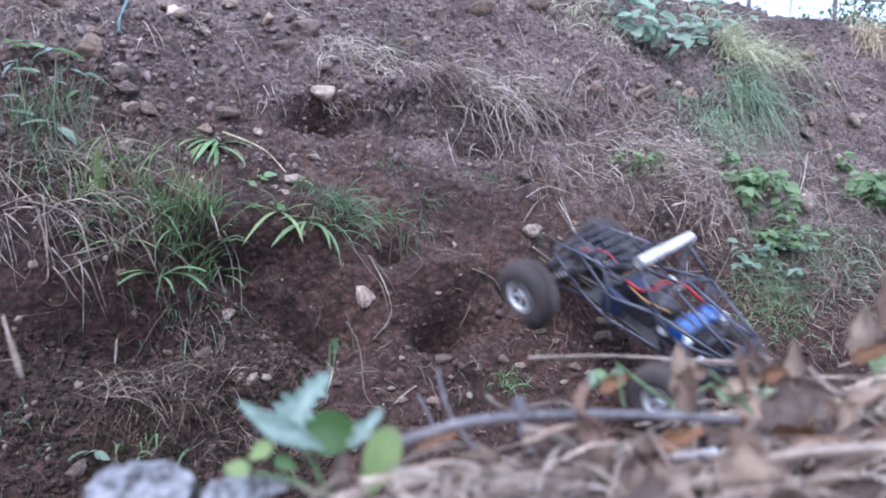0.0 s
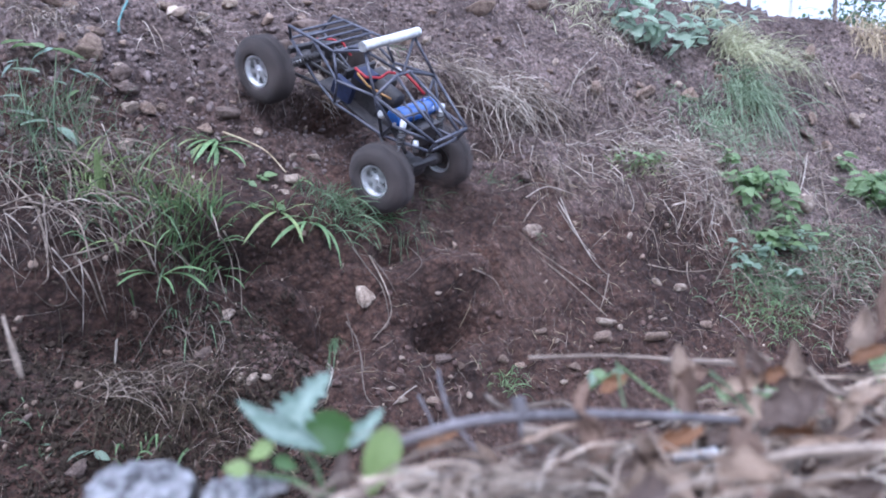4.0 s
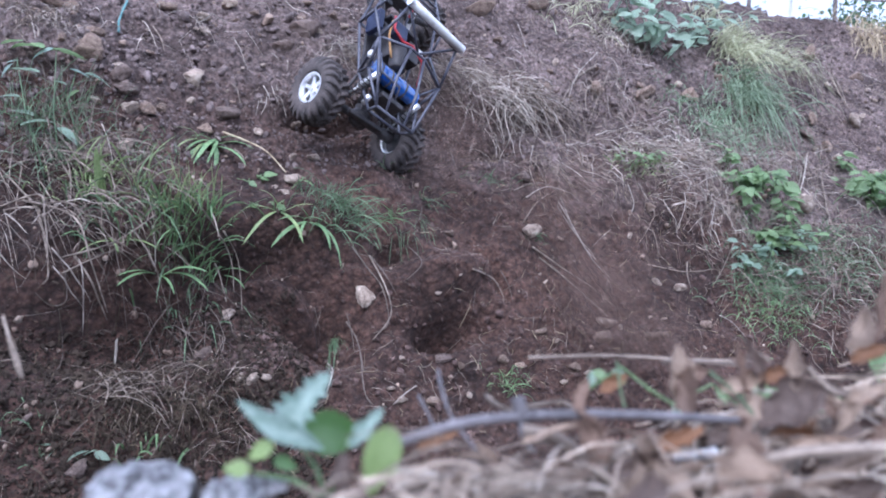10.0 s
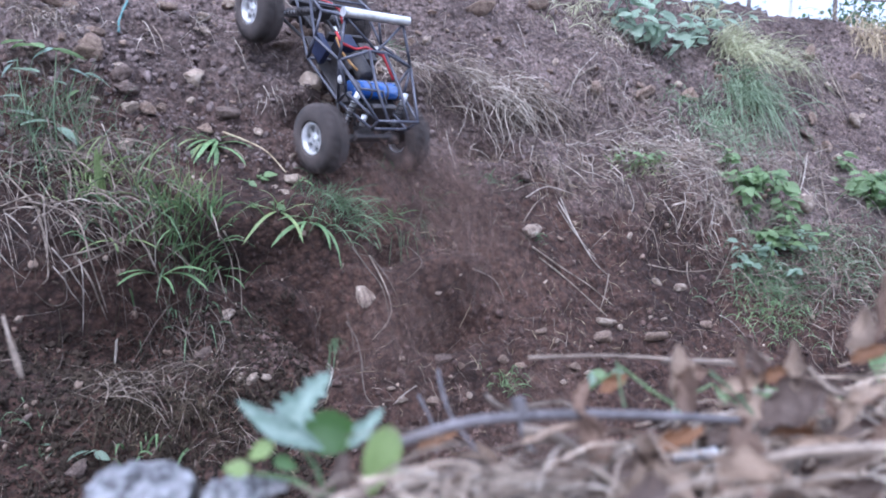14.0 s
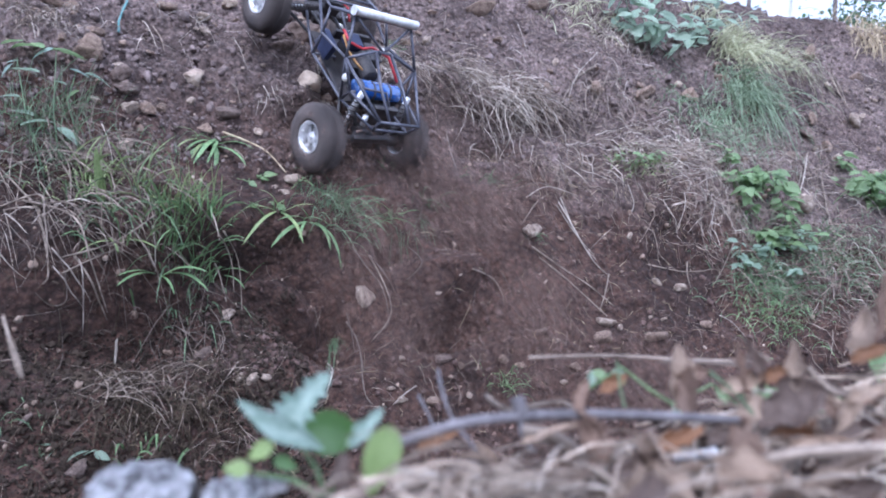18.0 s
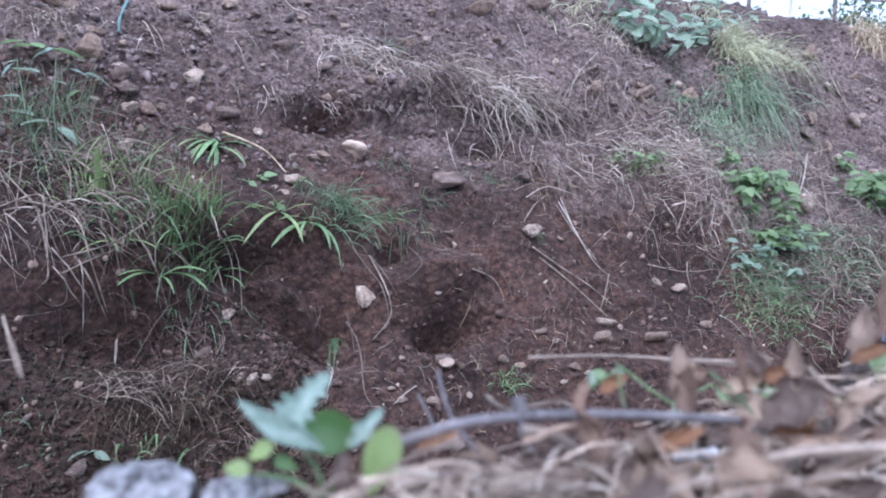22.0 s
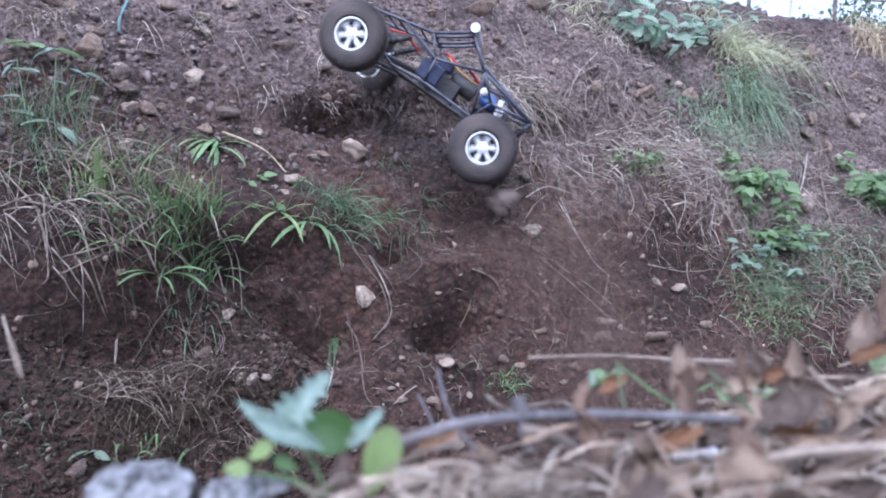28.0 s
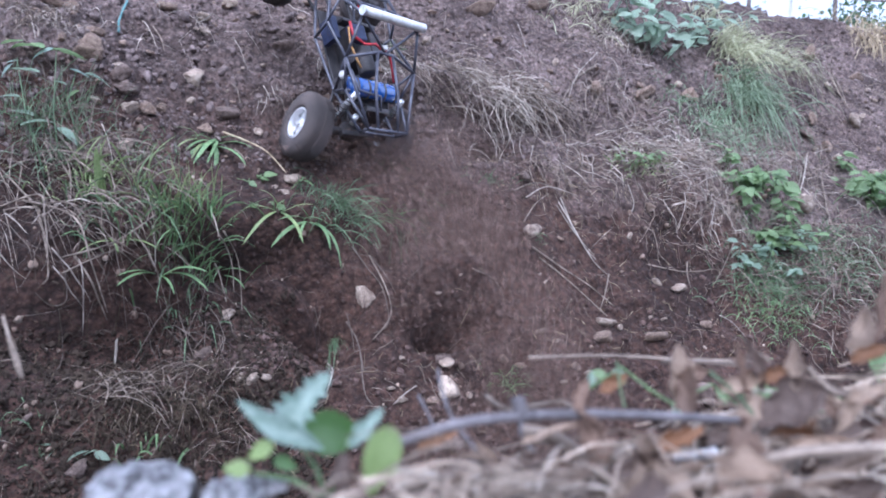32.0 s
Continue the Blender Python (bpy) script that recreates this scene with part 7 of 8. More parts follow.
def motions():
    # the car
    walk(CAR, [
        (0.00, pose(0.3687, 1.4303, 0.1767, 28.2, -13.1, 40.0)),
        (0.50, pose(0.1210, 1.5258, 0.3855, 39.0, 9.4, 35.3)),
        (1.00, pose(0.1183, 1.6428, 0.4911, 47.1, 25.1, 27.8)),
        (1.50, pose(0.2435, 1.7690, 0.5558, 50.2, 25.1, 29.9)),
        (2.00, pose(0.1744, 1.7999, 0.5679, 48.2, -16.2, 49.3)),
        (2.50, pose(-0.0646, 1.6060, 0.5591, 28.1, -37.9, 79.2)),
        (3.00, pose(-0.1390, 1.6394, 0.6151, 40.8, -23.9, 61.2)),
        (3.50, pose(-0.1444, 1.6049, 0.5931, 40.1, -18.5, 52.2)),
        (5.50, pose(-0.3060, 1.5504, 0.6406, 38.1, -16.6, 50.7)),
        (6.00, pose(-0.3093, 1.6146, 0.6837, 45.0, -8.8, 43.0)),
        (7.00, pose(-0.3073, 1.6403, 0.6863, 50.0, -4.7, 40.1)),
        (8.00, pose(-0.3194, 1.6356, 0.6939, 48.4, -8.3, 42.4)),
        (9.00, pose(-0.2213, 1.6652, 0.7593, 72.5, 19.7, 38.3)),
        (10.00, pose(-0.1953, 1.6506, 0.7381, 70.9, 27.9, 45.4)),
        (11.00, pose(-0.2005, 1.6609, 0.7188, 60.0, 26.7, 40.4)),
        (12.00, pose(-0.2184, 1.6667, 0.7208, 62.2, 15.1, 44.8)),
        (13.00, pose(-0.2509, 1.6331, 0.6765, 51.0, -0.0, 45.8)),
        (14.00, pose(-0.2536, 1.6315, 0.6730, 51.0, -1.4, 44.6)),
        (16.50, pose(-0.2591, 1.6030, 0.6768, 53.9, 2.2, 48.0)),
        (17.00, pose(-0.2676, 1.6320, 0.6728, 50.2, -3.0, 43.8)),
        (18.00, pose(-0.2516, 1.6218, 0.6792, 54.1, 2.3, 46.7)),
        (18.50, pose(-0.2592, 1.6057, 0.6546, 47.5, -4.0, 44.7)),
        (19.00, pose(-0.2595, 1.6168, 0.6996, 58.7, 6.0, 45.1)),
        (19.50, pose(-0.2440, 1.5970, 0.6483, 44.9, -6.3, 45.9)),
        (20.00, pose(-0.2474, 1.6905, 0.8202, 66.6, 1.3, 38.0)),
        (20.30, pose(-0.1835, 1.7687, 0.8027, 54.7, 16.9, 20.4)),
        (20.60, pose(-0.0469, 1.8285, 0.7972, 81.7, 43.2, 45.5)),
        (20.80, pose(0.1371, 1.8011, 0.6976, 65.8, 50.5, 22.8)),
        (21.00, pose(0.2337, 1.8322, 0.6822, 77.4, 67.6, 40.5)),
        (21.10, pose(0.2579, 1.7427, 0.6482, 107.5, 58.7, 73.1)),
        (21.20, pose(0.3174, 1.7003, 0.6412, 145.2, 39.2, 127.4)),
        (21.30, pose(0.4638, 1.6751, 0.5522, 143.1, 0.1, 141.9)),
        (21.40, pose(0.6192, 1.6996, 0.4305, 134.9, -30.6, 157.8)),
        (21.50, pose(0.7035, 1.5396, 0.3217, 70.5, -53.6, -126.5)),
        (21.62, pose(0.7971, 1.5382, 0.2151, 26.0, -33.8, -67.6)),
        (21.80, pose(1.0890, 1.6218, 0.0694, 10.9, -6.5, -51.5)),
        (22.30, pose(1.1232, 1.5593, 0.0491, 10.8, 3.4, -51.6)),
        (22.55, pose(1.0169, 1.5106, 0.0638, 10.8, 3.4, -51.6)),
        (22.80, pose(0.7875, 1.3804, 0.0272, 11.8, 2.8, -48.6)),
        (22.90, pose(0.6841, 1.3669, 0.0273, 8.6, 2.4, -36.0)),
        (23.00, pose(0.5512, 1.2374, 0.0303, 7.9, 3.1, -25.5)),
        (23.20, pose(0.3211, 1.0786, -0.0336, 7.9, 3.1, -25.5)),
        (23.40, pose(0.1369, 0.9880, -0.0606, 1.4, -3.2, -7.5)),
        (23.60, pose(0.0933, 0.9941, -0.0821, 1.4, -2.7, -7.6)),
        (23.90, pose(0.0933, 0.9941, -0.0873, 1.4, -2.7, -7.6)),
        (24.00, pose(0.1184, 1.0205, -0.0400, 13.3, 4.1, -8.9)),
        (24.10, pose(0.1461, 1.0664, -0.0010, 13.3, 4.1, -8.9)),
        (24.20, pose(0.2174, 1.2319, 0.0797, 15.5, 23.8, -18.4)),
        (24.30, pose(0.3106, 1.3220, 0.1053, 18.3, 20.2, -25.6)),
        (24.40, pose(0.3893, 1.4072, 0.1425, 14.3, 25.3, -26.1)),
        (24.50, pose(0.4535, 1.5004, 0.1760, 17.7, 37.2, -16.1)),
        (24.70, pose(0.5569, 1.5314, 0.1742, 13.6, 36.3, -18.7)),
        (25.00, pose(0.5397, 1.5099, 0.1457, 13.7, 32.4, -21.2)),
        (25.40, pose(0.4459, 1.2802, 0.0530, 10.3, 15.3, -19.4)),
        (26.20, pose(0.3937, 1.1957, 0.0812, 5.9, -0.9, 5.8)),
        (26.80, pose(0.3983, 1.3896, 0.1562, 26.1, -6.5, 27.8)),
        (27.50, pose(0.1110, 1.6871, 0.4867, 36.5, -20.1, 48.8)),
        (28.00, pose(-0.0586, 1.5818, 0.6059, 35.2, 1.1, 84.9)),
        (28.50, pose(-0.0909, 1.6214, 0.5790, 30.6, -45.2, 67.0)),
        (29.00, pose(-0.0857, 1.5820, 0.5537, 27.5, -32.6, 82.8)),
        (29.50, pose(-0.2426, 1.5834, 0.6260, 42.5, -17.0, 54.7)),
        (30.00, pose(-0.3337, 1.5555, 0.6540, 36.6, -20.6, 54.4)),
        (30.50, pose(-0.4009, 1.5347, 0.7002, 43.3, 7.8, 40.8)),
        (30.80, pose(-0.3576, 1.5541, 0.7100, 50.6, 1.3, 39.2)),
        (31.00, pose(-0.3081, 1.6529, 0.7208, 50.1, 10.3, 31.7)),
        (32.00, pose(-0.2583, 1.6112, 0.7184, 67.4, 4.0, 48.0)),
    ])
    # wheels: spin about their axles, rise and sink with the axles, steer
    def track(rows, t):
        for (t0, *a), (t1, *b) in zip(rows, rows[1:]):
            if t <= t1:
                f = min(1.0, max(0.0, (t - t0) / (t1 - t0)))
                return [x + (y - x) * f for x, y in zip(a, b)]
        return list(rows[-1][1:])
    # seconds, then height of the front left, rear left and rear right hub against rest
    rise = [
        (0.0, -0.017, 0.000, 0.000),
        (0.5, 0.003, 0.000, -0.005),
        (1.0, -0.012, 0.000, -0.004),
        (1.5, -0.011, 0.004, 0.015),
        (2.0, -0.021, 0.000, 0.000),
        (2.5, 0.013, 0.008, -0.004),
        (3.0, -0.008, 0.000, 0.000),
        (3.5, 0.000, 0.000, -0.030),
        (5.5, 0.013, 0.001, -0.021),
        (6.0, 0.005, 0.000, -0.018),
        (7.0, -0.013, 0.002, -0.018),
        (8.0, -0.009, 0.000, -0.019),
        (9.0, 0.000, -0.005, 0.002),
        (10.0, 0.000, -0.011, 0.005),
        (11.0, 0.000, -0.006, 0.003),
        (12.0, 0.000, -0.002, 0.008),
        (13.0, 0.002, -0.003, 0.001),
        (14.0, 0.000, -0.002, 0.001),
        (16.5, -0.006, -0.008, -0.005),
        (17.0, 0.000, -0.005, -0.035),
        (18.0, 0.000, -0.012, 0.006),
        (18.5, 0.005, 0.003, -0.029),
        (19.0, 0.000, 0.000, 0.000),
        (19.5, 0.003, 0.018, -0.032),
        (20.0, 0.000, 0.000, 0.000),
        (20.3, 0.000, 0.000, 0.000),
        (20.6, 0.000, 0.000, 0.000),
        (20.8, 0.000, 0.000, 0.000),
        (21.0, 0.000, 0.000, 0.000),
        (21.1, 0.000, 0.000, 0.000),
        (21.2, 0.000, 0.000, 0.000),
        (21.3, 0.000, 0.000, 0.000),
        (21.4, 0.000, 0.000, 0.000),
        (21.5, 0.000, 0.000, 0.000),
        (22.8, 0.000, 0.000, 0.000),
        (22.9, 0.000, 0.000, 0.000),
        (23.0, 0.000, 0.000, 0.000),
        (23.4, 0.000, 0.000, 0.000),
        (23.9, 0.000, 0.000, 0.000),
        (24.1, 0.000, 0.000, 0.000),
        (24.2, 0.000, 0.000, 0.000),
        (24.3, 0.002, 0.000, 0.000),
        (24.4, 0.013, -0.001, 0.001),
        (24.5, 0.000, 0.000, 0.000),
        (24.7, 0.004, 0.002, -0.001),
        (25.0, -0.003, -0.002, 0.001),
        (25.4, 0.000, 0.000, 0.000),
        (27.5, -0.025, 0.012, -0.006),
        (28.0, 0.015, 0.004, -0.002),
        (28.5, -0.008, 0.001, -0.001),
        (29.0, 0.000, 0.012, -0.006),
        (29.5, -0.006, 0.014, -0.027),
        (30.0, 0.014, 0.004, -0.024),
        (30.5, 0.000, 0.011, -0.006),
        (30.8, 0.000, 0.000, 0.000),
        (31.0, 0.000, 0.000, 0.000),
        (32.0, 0.000, -0.007, 0.003),
    ]
    # seconds, then steering of the front and of the rear wheels in degrees
    steer = [(0, 0, 0), (2.3, 0, 0), (2.5, -12, 10), (3.0, 0, 0), (8.6, 0, 0), (9.0, 0, -3), (10.0, 0, 10), (12.0, 0, 8), (12.5, 0, 2), (18.6, 0, 0), (18.85, 0, -20), (19.25, 0, -20), (19.5, 0, 0), (28.2, 0, 0), (28.4, -18, 14), (29.0, 0, 4), (30.5, 0, 0), (31.5, 0, -14), (32, 0, -18)]
    # seconds, then turns of the wheels per second
    speed = [(0, 2.0), (1.8, 2.0), (2.2, 0.6), (2.9, 0.8), (3.2, 2.0), (9.4, 2.1), (9.6, 0.4), (11.8, 0.3), (12.2, 1.9), (14.4, 1.6), (16.4, 0.6), (16.8, 1.9), (18.0, 1.9), (18.4, 0.5), (18.8, 2.0), (19.4, 0.6),
             (19.8, 2.0), (21.2, 1.6), (22.5, 0.5), (24.0, -0.4), (24.2, 1.2), (24.6, 0.2), (25.0, -0.3), (25.5, -0.5), (26.5, 1.5), (28.0, 1.8), (28.3, 0.4), (28.9, 0.5), (29.3, 1.7), (32.0, 2.0)]
    angle, rows = 0.0, {k: [] for k in MOVING}
    for i in range(961):
        t = i / 30
        lift, turn = track(rise, t), track(steer, t)
        zs = {"front_left": lift[0], "front_right": -lift[0] * 0.6, "rear_left": lift[1], "rear_right": lift[2]}
        for key, (x, y, z) in WHEELS.items():
            rows[key].append((t, pose(x, y, z + zs[key], 0, 0, turn[0] if "front" in key else turn[1]) @ pose(0, 0, 0, -angle, 0, 0)))
        for end, y, z in (("front", 0.189, 0.067), ("rear", -0.145, 0.045)):
            a, b = zs[end + "_left"], zs[end + "_right"]
            if i % 3 == 0:
                rows["axle_" + end].append((t, pose(0, y, z + (a + b) / 2, 0, math.degrees(math.atan2(a - b, 0.215)), 0)))
        now = track(speed, t)[0]
        angle += (now if now < 0.9 else 2.6 * now) * 12
    for key, got in rows.items():
        walk(MOVING[key], got)
    # stones
    def roll(key, path, rest=0, spin=60):
        """path: seconds, place along the bank and up it, lift; rest: the row in which it lies flat."""
        out = []
        for k, (t, s, v, lift) in enumerate(path):
            m = frame_on(s, v, lift)
            out.append((t, m @ pose(0, 0, 0, -spin * 0.6 * (k - rest), 8 * ((k - rest) % 2), -spin * 0.1 * (k - rest))))
        out = [(0.0, out[0][1]), *out[(1 if path[0][0] == 0 else 0):]]
        walk(ROLLING[key], out + ([(32.0, out[-1][1])] if out[-1][0] < 32 else []))
    roll("boulder", [(0.00, 0.570, 0.897, 0.012), (2.30, 0.570, 0.897, 0.012), (2.70, 0.558, 0.920, 0.005), (20.10, 0.540, 0.905, 0.010), (20.30, 0.601, 0.779, 0.050), (20.50, 0.611, 0.752, 0.020), (20.70, 0.612, 0.750, 0.012), (28.70, 0.612, 0.750, 0.012), (29.00, 0.616, 0.674, 0.030), (29.20, 0.629, 0.516, 0.050), (29.50, 0.599, 0.385, 0.030), (29.80, 0.605, 0.236, 0.010), (30.00, 0.627, 0.185, -0.005)], 0)
    roll("slab", [(0.00, 0.620, 0.924, -0.030), (19.70, 0.674, 0.882, 0.000), (20.00, 0.741, 0.730, 0.030), (20.10, 0.743, 0.673, 0.030), (20.20, 0.786, 0.647, 0.012), (27.60, 0.786, 0.647, 0.012), (27.85, 0.794, 0.623, 0.020), (28.00, 0.875, 0.560, 0.050), (28.20, 0.918, 0.331, 0.050), (28.30, 1.010, 0.263, 0.040), (28.60, 1.137, 0.135, 0.010), (28.80, 1.175, 0.082, 0.000)], 5)
    roll("flung", [(0.00, 0.579, 1.104, 0.012), (20.30, 0.568, 1.085, 0.012), (20.45, 0.500, 0.926, 0.050), (20.60, 0.465, 0.845, 0.100), (20.70, 0.401, 0.679, 0.120), (20.80, 0.394, 0.610, 0.130), (20.90, 0.404, 0.576, 0.100), (21.00, 0.441, 0.526, 0.090), (21.10, 0.473, 0.486, 0.120), (21.20, 0.495, 0.360, 0.160), (21.30, 0.506, 0.288, 0.140), (21.40, 0.545, 0.197, 0.100), (21.60, 0.605, 0.101, 0.000)], 0)
    roll("hopper", [(0.00, 0.514, 0.869, -0.030), (20.20, 0.550, 0.818, 0.010), (20.40, 0.613, 0.525, 0.050), (20.50, 0.647, 0.321, 0.040), (20.65, 0.637, 0.231, 0.012)], 4)
    roll("skipper", [(0.00, 0.779, 0.878, -0.030), (20.40, 0.872, 0.535, 0.020), (20.60, 0.975, 0.432, 0.040), (20.70, 1.073, 0.417, 0.040), (20.80, 1.139, 0.369, 0.020), (21.00, 1.297, 0.339, 0.008)], 5)
    roll("slider", [(0.00, 0.295, 1.116, 0.012), (5.80, 0.295, 1.116, 0.012), (6.00, 0.295, 1.098, 0.015), (6.30, 0.300, 0.982, 0.020), (6.50, 0.307, 0.941, 0.012)], 4)
    roll("kicked", [(0.00, 0.567, 0.922, -0.030), (6.70, 0.578, 0.892, -0.020), (6.90, 0.584, 0.873, 0.050), (7.00, 0.540, 0.745, 0.070), (7.20, 0.525, 0.471, 0.060), (7.40, 0.533, 0.271, 0.030), (7.60, 0.545, 0.201, -0.010)], 0)
    roll("dropped", [(0.00, 0.499, 1.126, 0.012), (17.50, 0.499, 1.126, 0.012), (18.20, 0.494, 1.076, 0.012), (20.20, 0.498, 1.035, 0.012), (20.40, 0.504, 0.767, 0.050), (20.60, 0.543, 0.739, 0.008)], 6)
    # thrown earth: seconds, place of the wheel that throws it, speed along and up the bank, speed off it
    r = random.Random(77)
    puffs = [
        (0.30, 0.863, 0.415, 0.15, -0.59, 0.42),
        (0.55, 0.838, 0.423, 0.07, -0.63, 0.42),
        (0.80, 0.838, 0.405, 0.07, -0.60, 0.55),
        (1.05, 0.831, 0.402, 0.07, -0.36, 0.46),
        (1.30, 0.832, 0.390, 0.17, -0.58, 0.58),
        (1.55, 0.835, 0.382, 0.07, -0.54, 0.54),
        (1.10, 1.033, 0.500, 0.41, -0.41, 0.42),
        (1.40, 1.078, 0.530, 0.42, -0.64, 0.45),
        (1.70, 1.048, 0.486, 0.25, -0.66, 0.44),
        (2.00, 0.946, 0.514, 0.19, -0.37, 0.40),
        (2.30, 0.957, 0.543, 0.17, -0.31, 0.36),
        (2.60, 0.940, 0.529, -0.20, -0.30, 0.35),
        (2.50, 0.730, 0.650, 0.23, -0.24, 0.44),
        (2.70, 0.739, 0.641, 0.49, -0.67, 0.56),
        (2.90, 0.765, 0.657, 0.54, -0.53, 0.44),
        (3.10, 0.733, 0.632, 0.35, -0.41, 0.50),
        (3.30, 0.781, 0.639, 0.44, -0.18, 0.51),
        (3.50, 0.751, 0.660, 0.25, -0.14, 0.52),
        (3.70, 0.749, 0.654, 0.38, -0.26, 0.44),
        (3.90, 0.729, 0.651, 0.50, -0.24, 0.55),
        (4.10, 0.750, 0.646, 0.32, -0.23, 0.55),
        (4.30, 0.760, 0.651, 0.42, -0.32, 0.47),
        (4.50, 0.774, 0.630, 0.11, -0.40, 0.58),
        (4.70, 0.777, 0.680, 0.49, -0.19, 0.55),
        (4.90, 0.745, 0.661, 0.36, -0.25, 0.47),
        (5.10, 0.750, 0.640, 0.37, -0.09, 0.52),
        (5.30, 0.785, 0.663, 0.33, -0.47, 0.42),
        (5.00, 0.707, 0.778, 0.20, -0.43, 0.56),
        (5.10, 0.676, 0.764, 0.55, -0.54, 0.55),
        (5.19, 0.687, 0.800, 0.31, -0.37, 0.51),
        (5.29, 0.699, 0.770, 0.27, -0.73, 0.61),
        (5.38, 0.702, 0.787, 0.19, -0.62, 0.66),
        (5.48, 0.711, 0.779, 0.23, -0.38, 0.58),
        (5.58, 0.771, 0.859, 0.35, -0.57, 0.54),
        (5.67, 0.700, 0.753, 0.37, -0.48, 0.60),
        (5.77, 0.691, 0.775, 0.35, -0.58, 0.69),
        (5.86, 0.697, 0.736, 0.25, -0.56, 0.66),
        (5.96, 0.710, 0.783, 0.30, -0.50, 0.64),
        (6.06, 0.676, 0.754, 0.17, -0.64, 0.64),
        (6.15, 0.674, 0.770, 0.37, -0.48, 0.61),
        (6.25, 0.718, 0.766, 0.27, -0.54, 0.57),
        (6.34, 0.723, 0.809, 0.33, -0.50, 0.71),
        (6.44, 0.700, 0.788, 0.29, -0.58, 0.54),
        (6.54, 0.696, 0.775, 0.23, -0.62, 0.64),
        (6.63, 0.661, 0.776, 0.11, -0.33, 0.58),
        (6.73, 0.662, 0.770, 0.23, -0.66, 0.61),
        (6.82, 0.703, 0.811, 0.22, -0.52, 0.51),
        (6.92, 0.670, 0.762, 0.34, -0.67, 0.59),
        (7.02, 0.697, 0.783, 0.46, -0.47, 0.62),
        (7.11, 0.682, 0.774, 0.53, -0.53, 0.70),
        (7.21, 0.703, 0.773, 0.52, -0.58, 0.54),
        (7.30, 0.693, 0.761, 0.11, -0.23, 0.68),
        (7.40, 0.708, 0.771, 0.14, -0.61, 0.67),
        (7.50, 0.705, 0.759, 0.40, -0.39, 0.60),
        (7.59, 0.704, 0.761, 0.24, -0.39, 0.56),
        (7.69, 0.701, 0.779, 0.34, -0.21, 0.60),
        (7.78, 0.694, 0.775, 0.40, -0.78, 0.50),
        (7.88, 0.719, 0.786, 0.43, -0.42, 0.67),
        (7.98, 0.711, 0.803, 0.18, -0.23, 0.52),
        (8.07, 0.724, 0.772, 0.37, -0.49, 0.54),
        (8.17, 0.684, 0.769, 0.11, -0.70, 0.58),
        (8.26, 0.699, 0.809, 0.17, -0.37, 0.71),
        (8.36, 0.699, 0.746, 0.25, -0.67, 0.64),
        (8.46, 0.688, 0.757, 0.28, -0.42, 0.63),
        (8.55, 0.703, 0.781, 0.21, -0.69, 0.53),
        (8.65, 0.696, 0.795, 0.13, -0.40, 0.54),
        (8.74, 0.734, 0.754, 0.17, -0.38, 0.55),
        (8.84, 0.676, 0.753, 0.16, -0.96, 0.66),
        (8.94, 0.674, 0.747, 0.17, -0.68, 0.50),
        (9.03, 0.676, 0.769, 0.42, -0.48, 0.63),
        (9.13, 0.690, 0.758, 0.15, -0.41, 0.58),
        (5.10, 0.544, 0.763, 0.39, -0.39, 0.51),
        (5.24, 0.511, 0.754, 0.64, -0.60, 0.58),
        (5.39, 0.472, 0.767, 0.68, -0.60, 0.42),
        (5.53, 0.486, 0.746, 0.52, -0.68, 0.59),
        (5.68, 0.507, 0.744, 0.42, -0.24, 0.56),
        (5.82, 0.508, 0.765, 0.47, -0.37, 0.50),
        (5.96, 0.520, 0.748, 0.66, -0.38, 0.53),
        (6.11, 0.477, 0.749, 0.59, -0.48, 0.47),
        (6.25, 0.505, 0.764, 0.45, -0.64, 0.54),
        (6.40, 0.512, 0.764, 0.34, -0.52, 0.44),
        (6.54, 0.517, 0.769, 0.67, -0.29, 0.52),
        (6.68, 0.513, 0.739, 0.57, -0.38, 0.41),
        (6.83, 0.528, 0.753, 0.74, -0.81, 0.49),
        (6.97, 0.523, 0.762, 0.55, -0.39, 0.47),
        (7.12, 0.499, 0.758, 0.62, -0.31, 0.48),
        (7.26, 0.507, 0.753, 0.62, -0.66, 0.52),
        (7.40, 0.514, 0.775, 0.43, -0.49, 0.41),
        (7.55, 0.487, 0.742, 0.29, -0.42, 0.52),
        (7.69, 0.485, 0.745, 0.45, -0.62, 0.56),
        (7.84, 0.514, 0.757, 0.50, -0.34, 0.52),
        (7.98, 0.502, 0.764, 0.64, -0.35, 0.44),
        (8.12, 0.507, 0.759, 0.60, -0.56, 0.51),
        (8.27, 0.521, 0.768, 0.49, -0.52, 0.42),
        (8.41, 0.546, 0.759, 0.50, -0.84, 0.55),
        (8.56, 0.512, 0.774, 0.59, -0.73, 0.51),
        (8.70, 0.515, 0.777, 0.60, -0.34, 0.52),
        (8.84, 0.483, 0.745, 0.50, -0.68, 0.48),
        (9.10, 0.825, 0.862, 0.60, -0.34, 0.42),
        (9.30, 0.849, 0.852, 0.63, -0.20, 0.59),
        (9.50, 0.808, 0.860, 0.51, -0.16, 0.50),
        (9.70, 0.836, 0.858, 0.70, -0.37, 0.50),
        (12.10, 0.721, 0.791, 0.27, -0.50, 0.56),
        (12.38, 0.745, 0.787, 0.25, -0.53, 0.41),
        (12.66, 0.700, 0.799, 0.25, -0.42, 0.40),
        (12.94, 0.712, 0.802, 0.31, -0.28, 0.50),
        (13.22, 0.712, 0.775, 0.14, -0.55, 0.53),
        (13.50, 0.717, 0.783, 0.10, -0.33, 0.55),
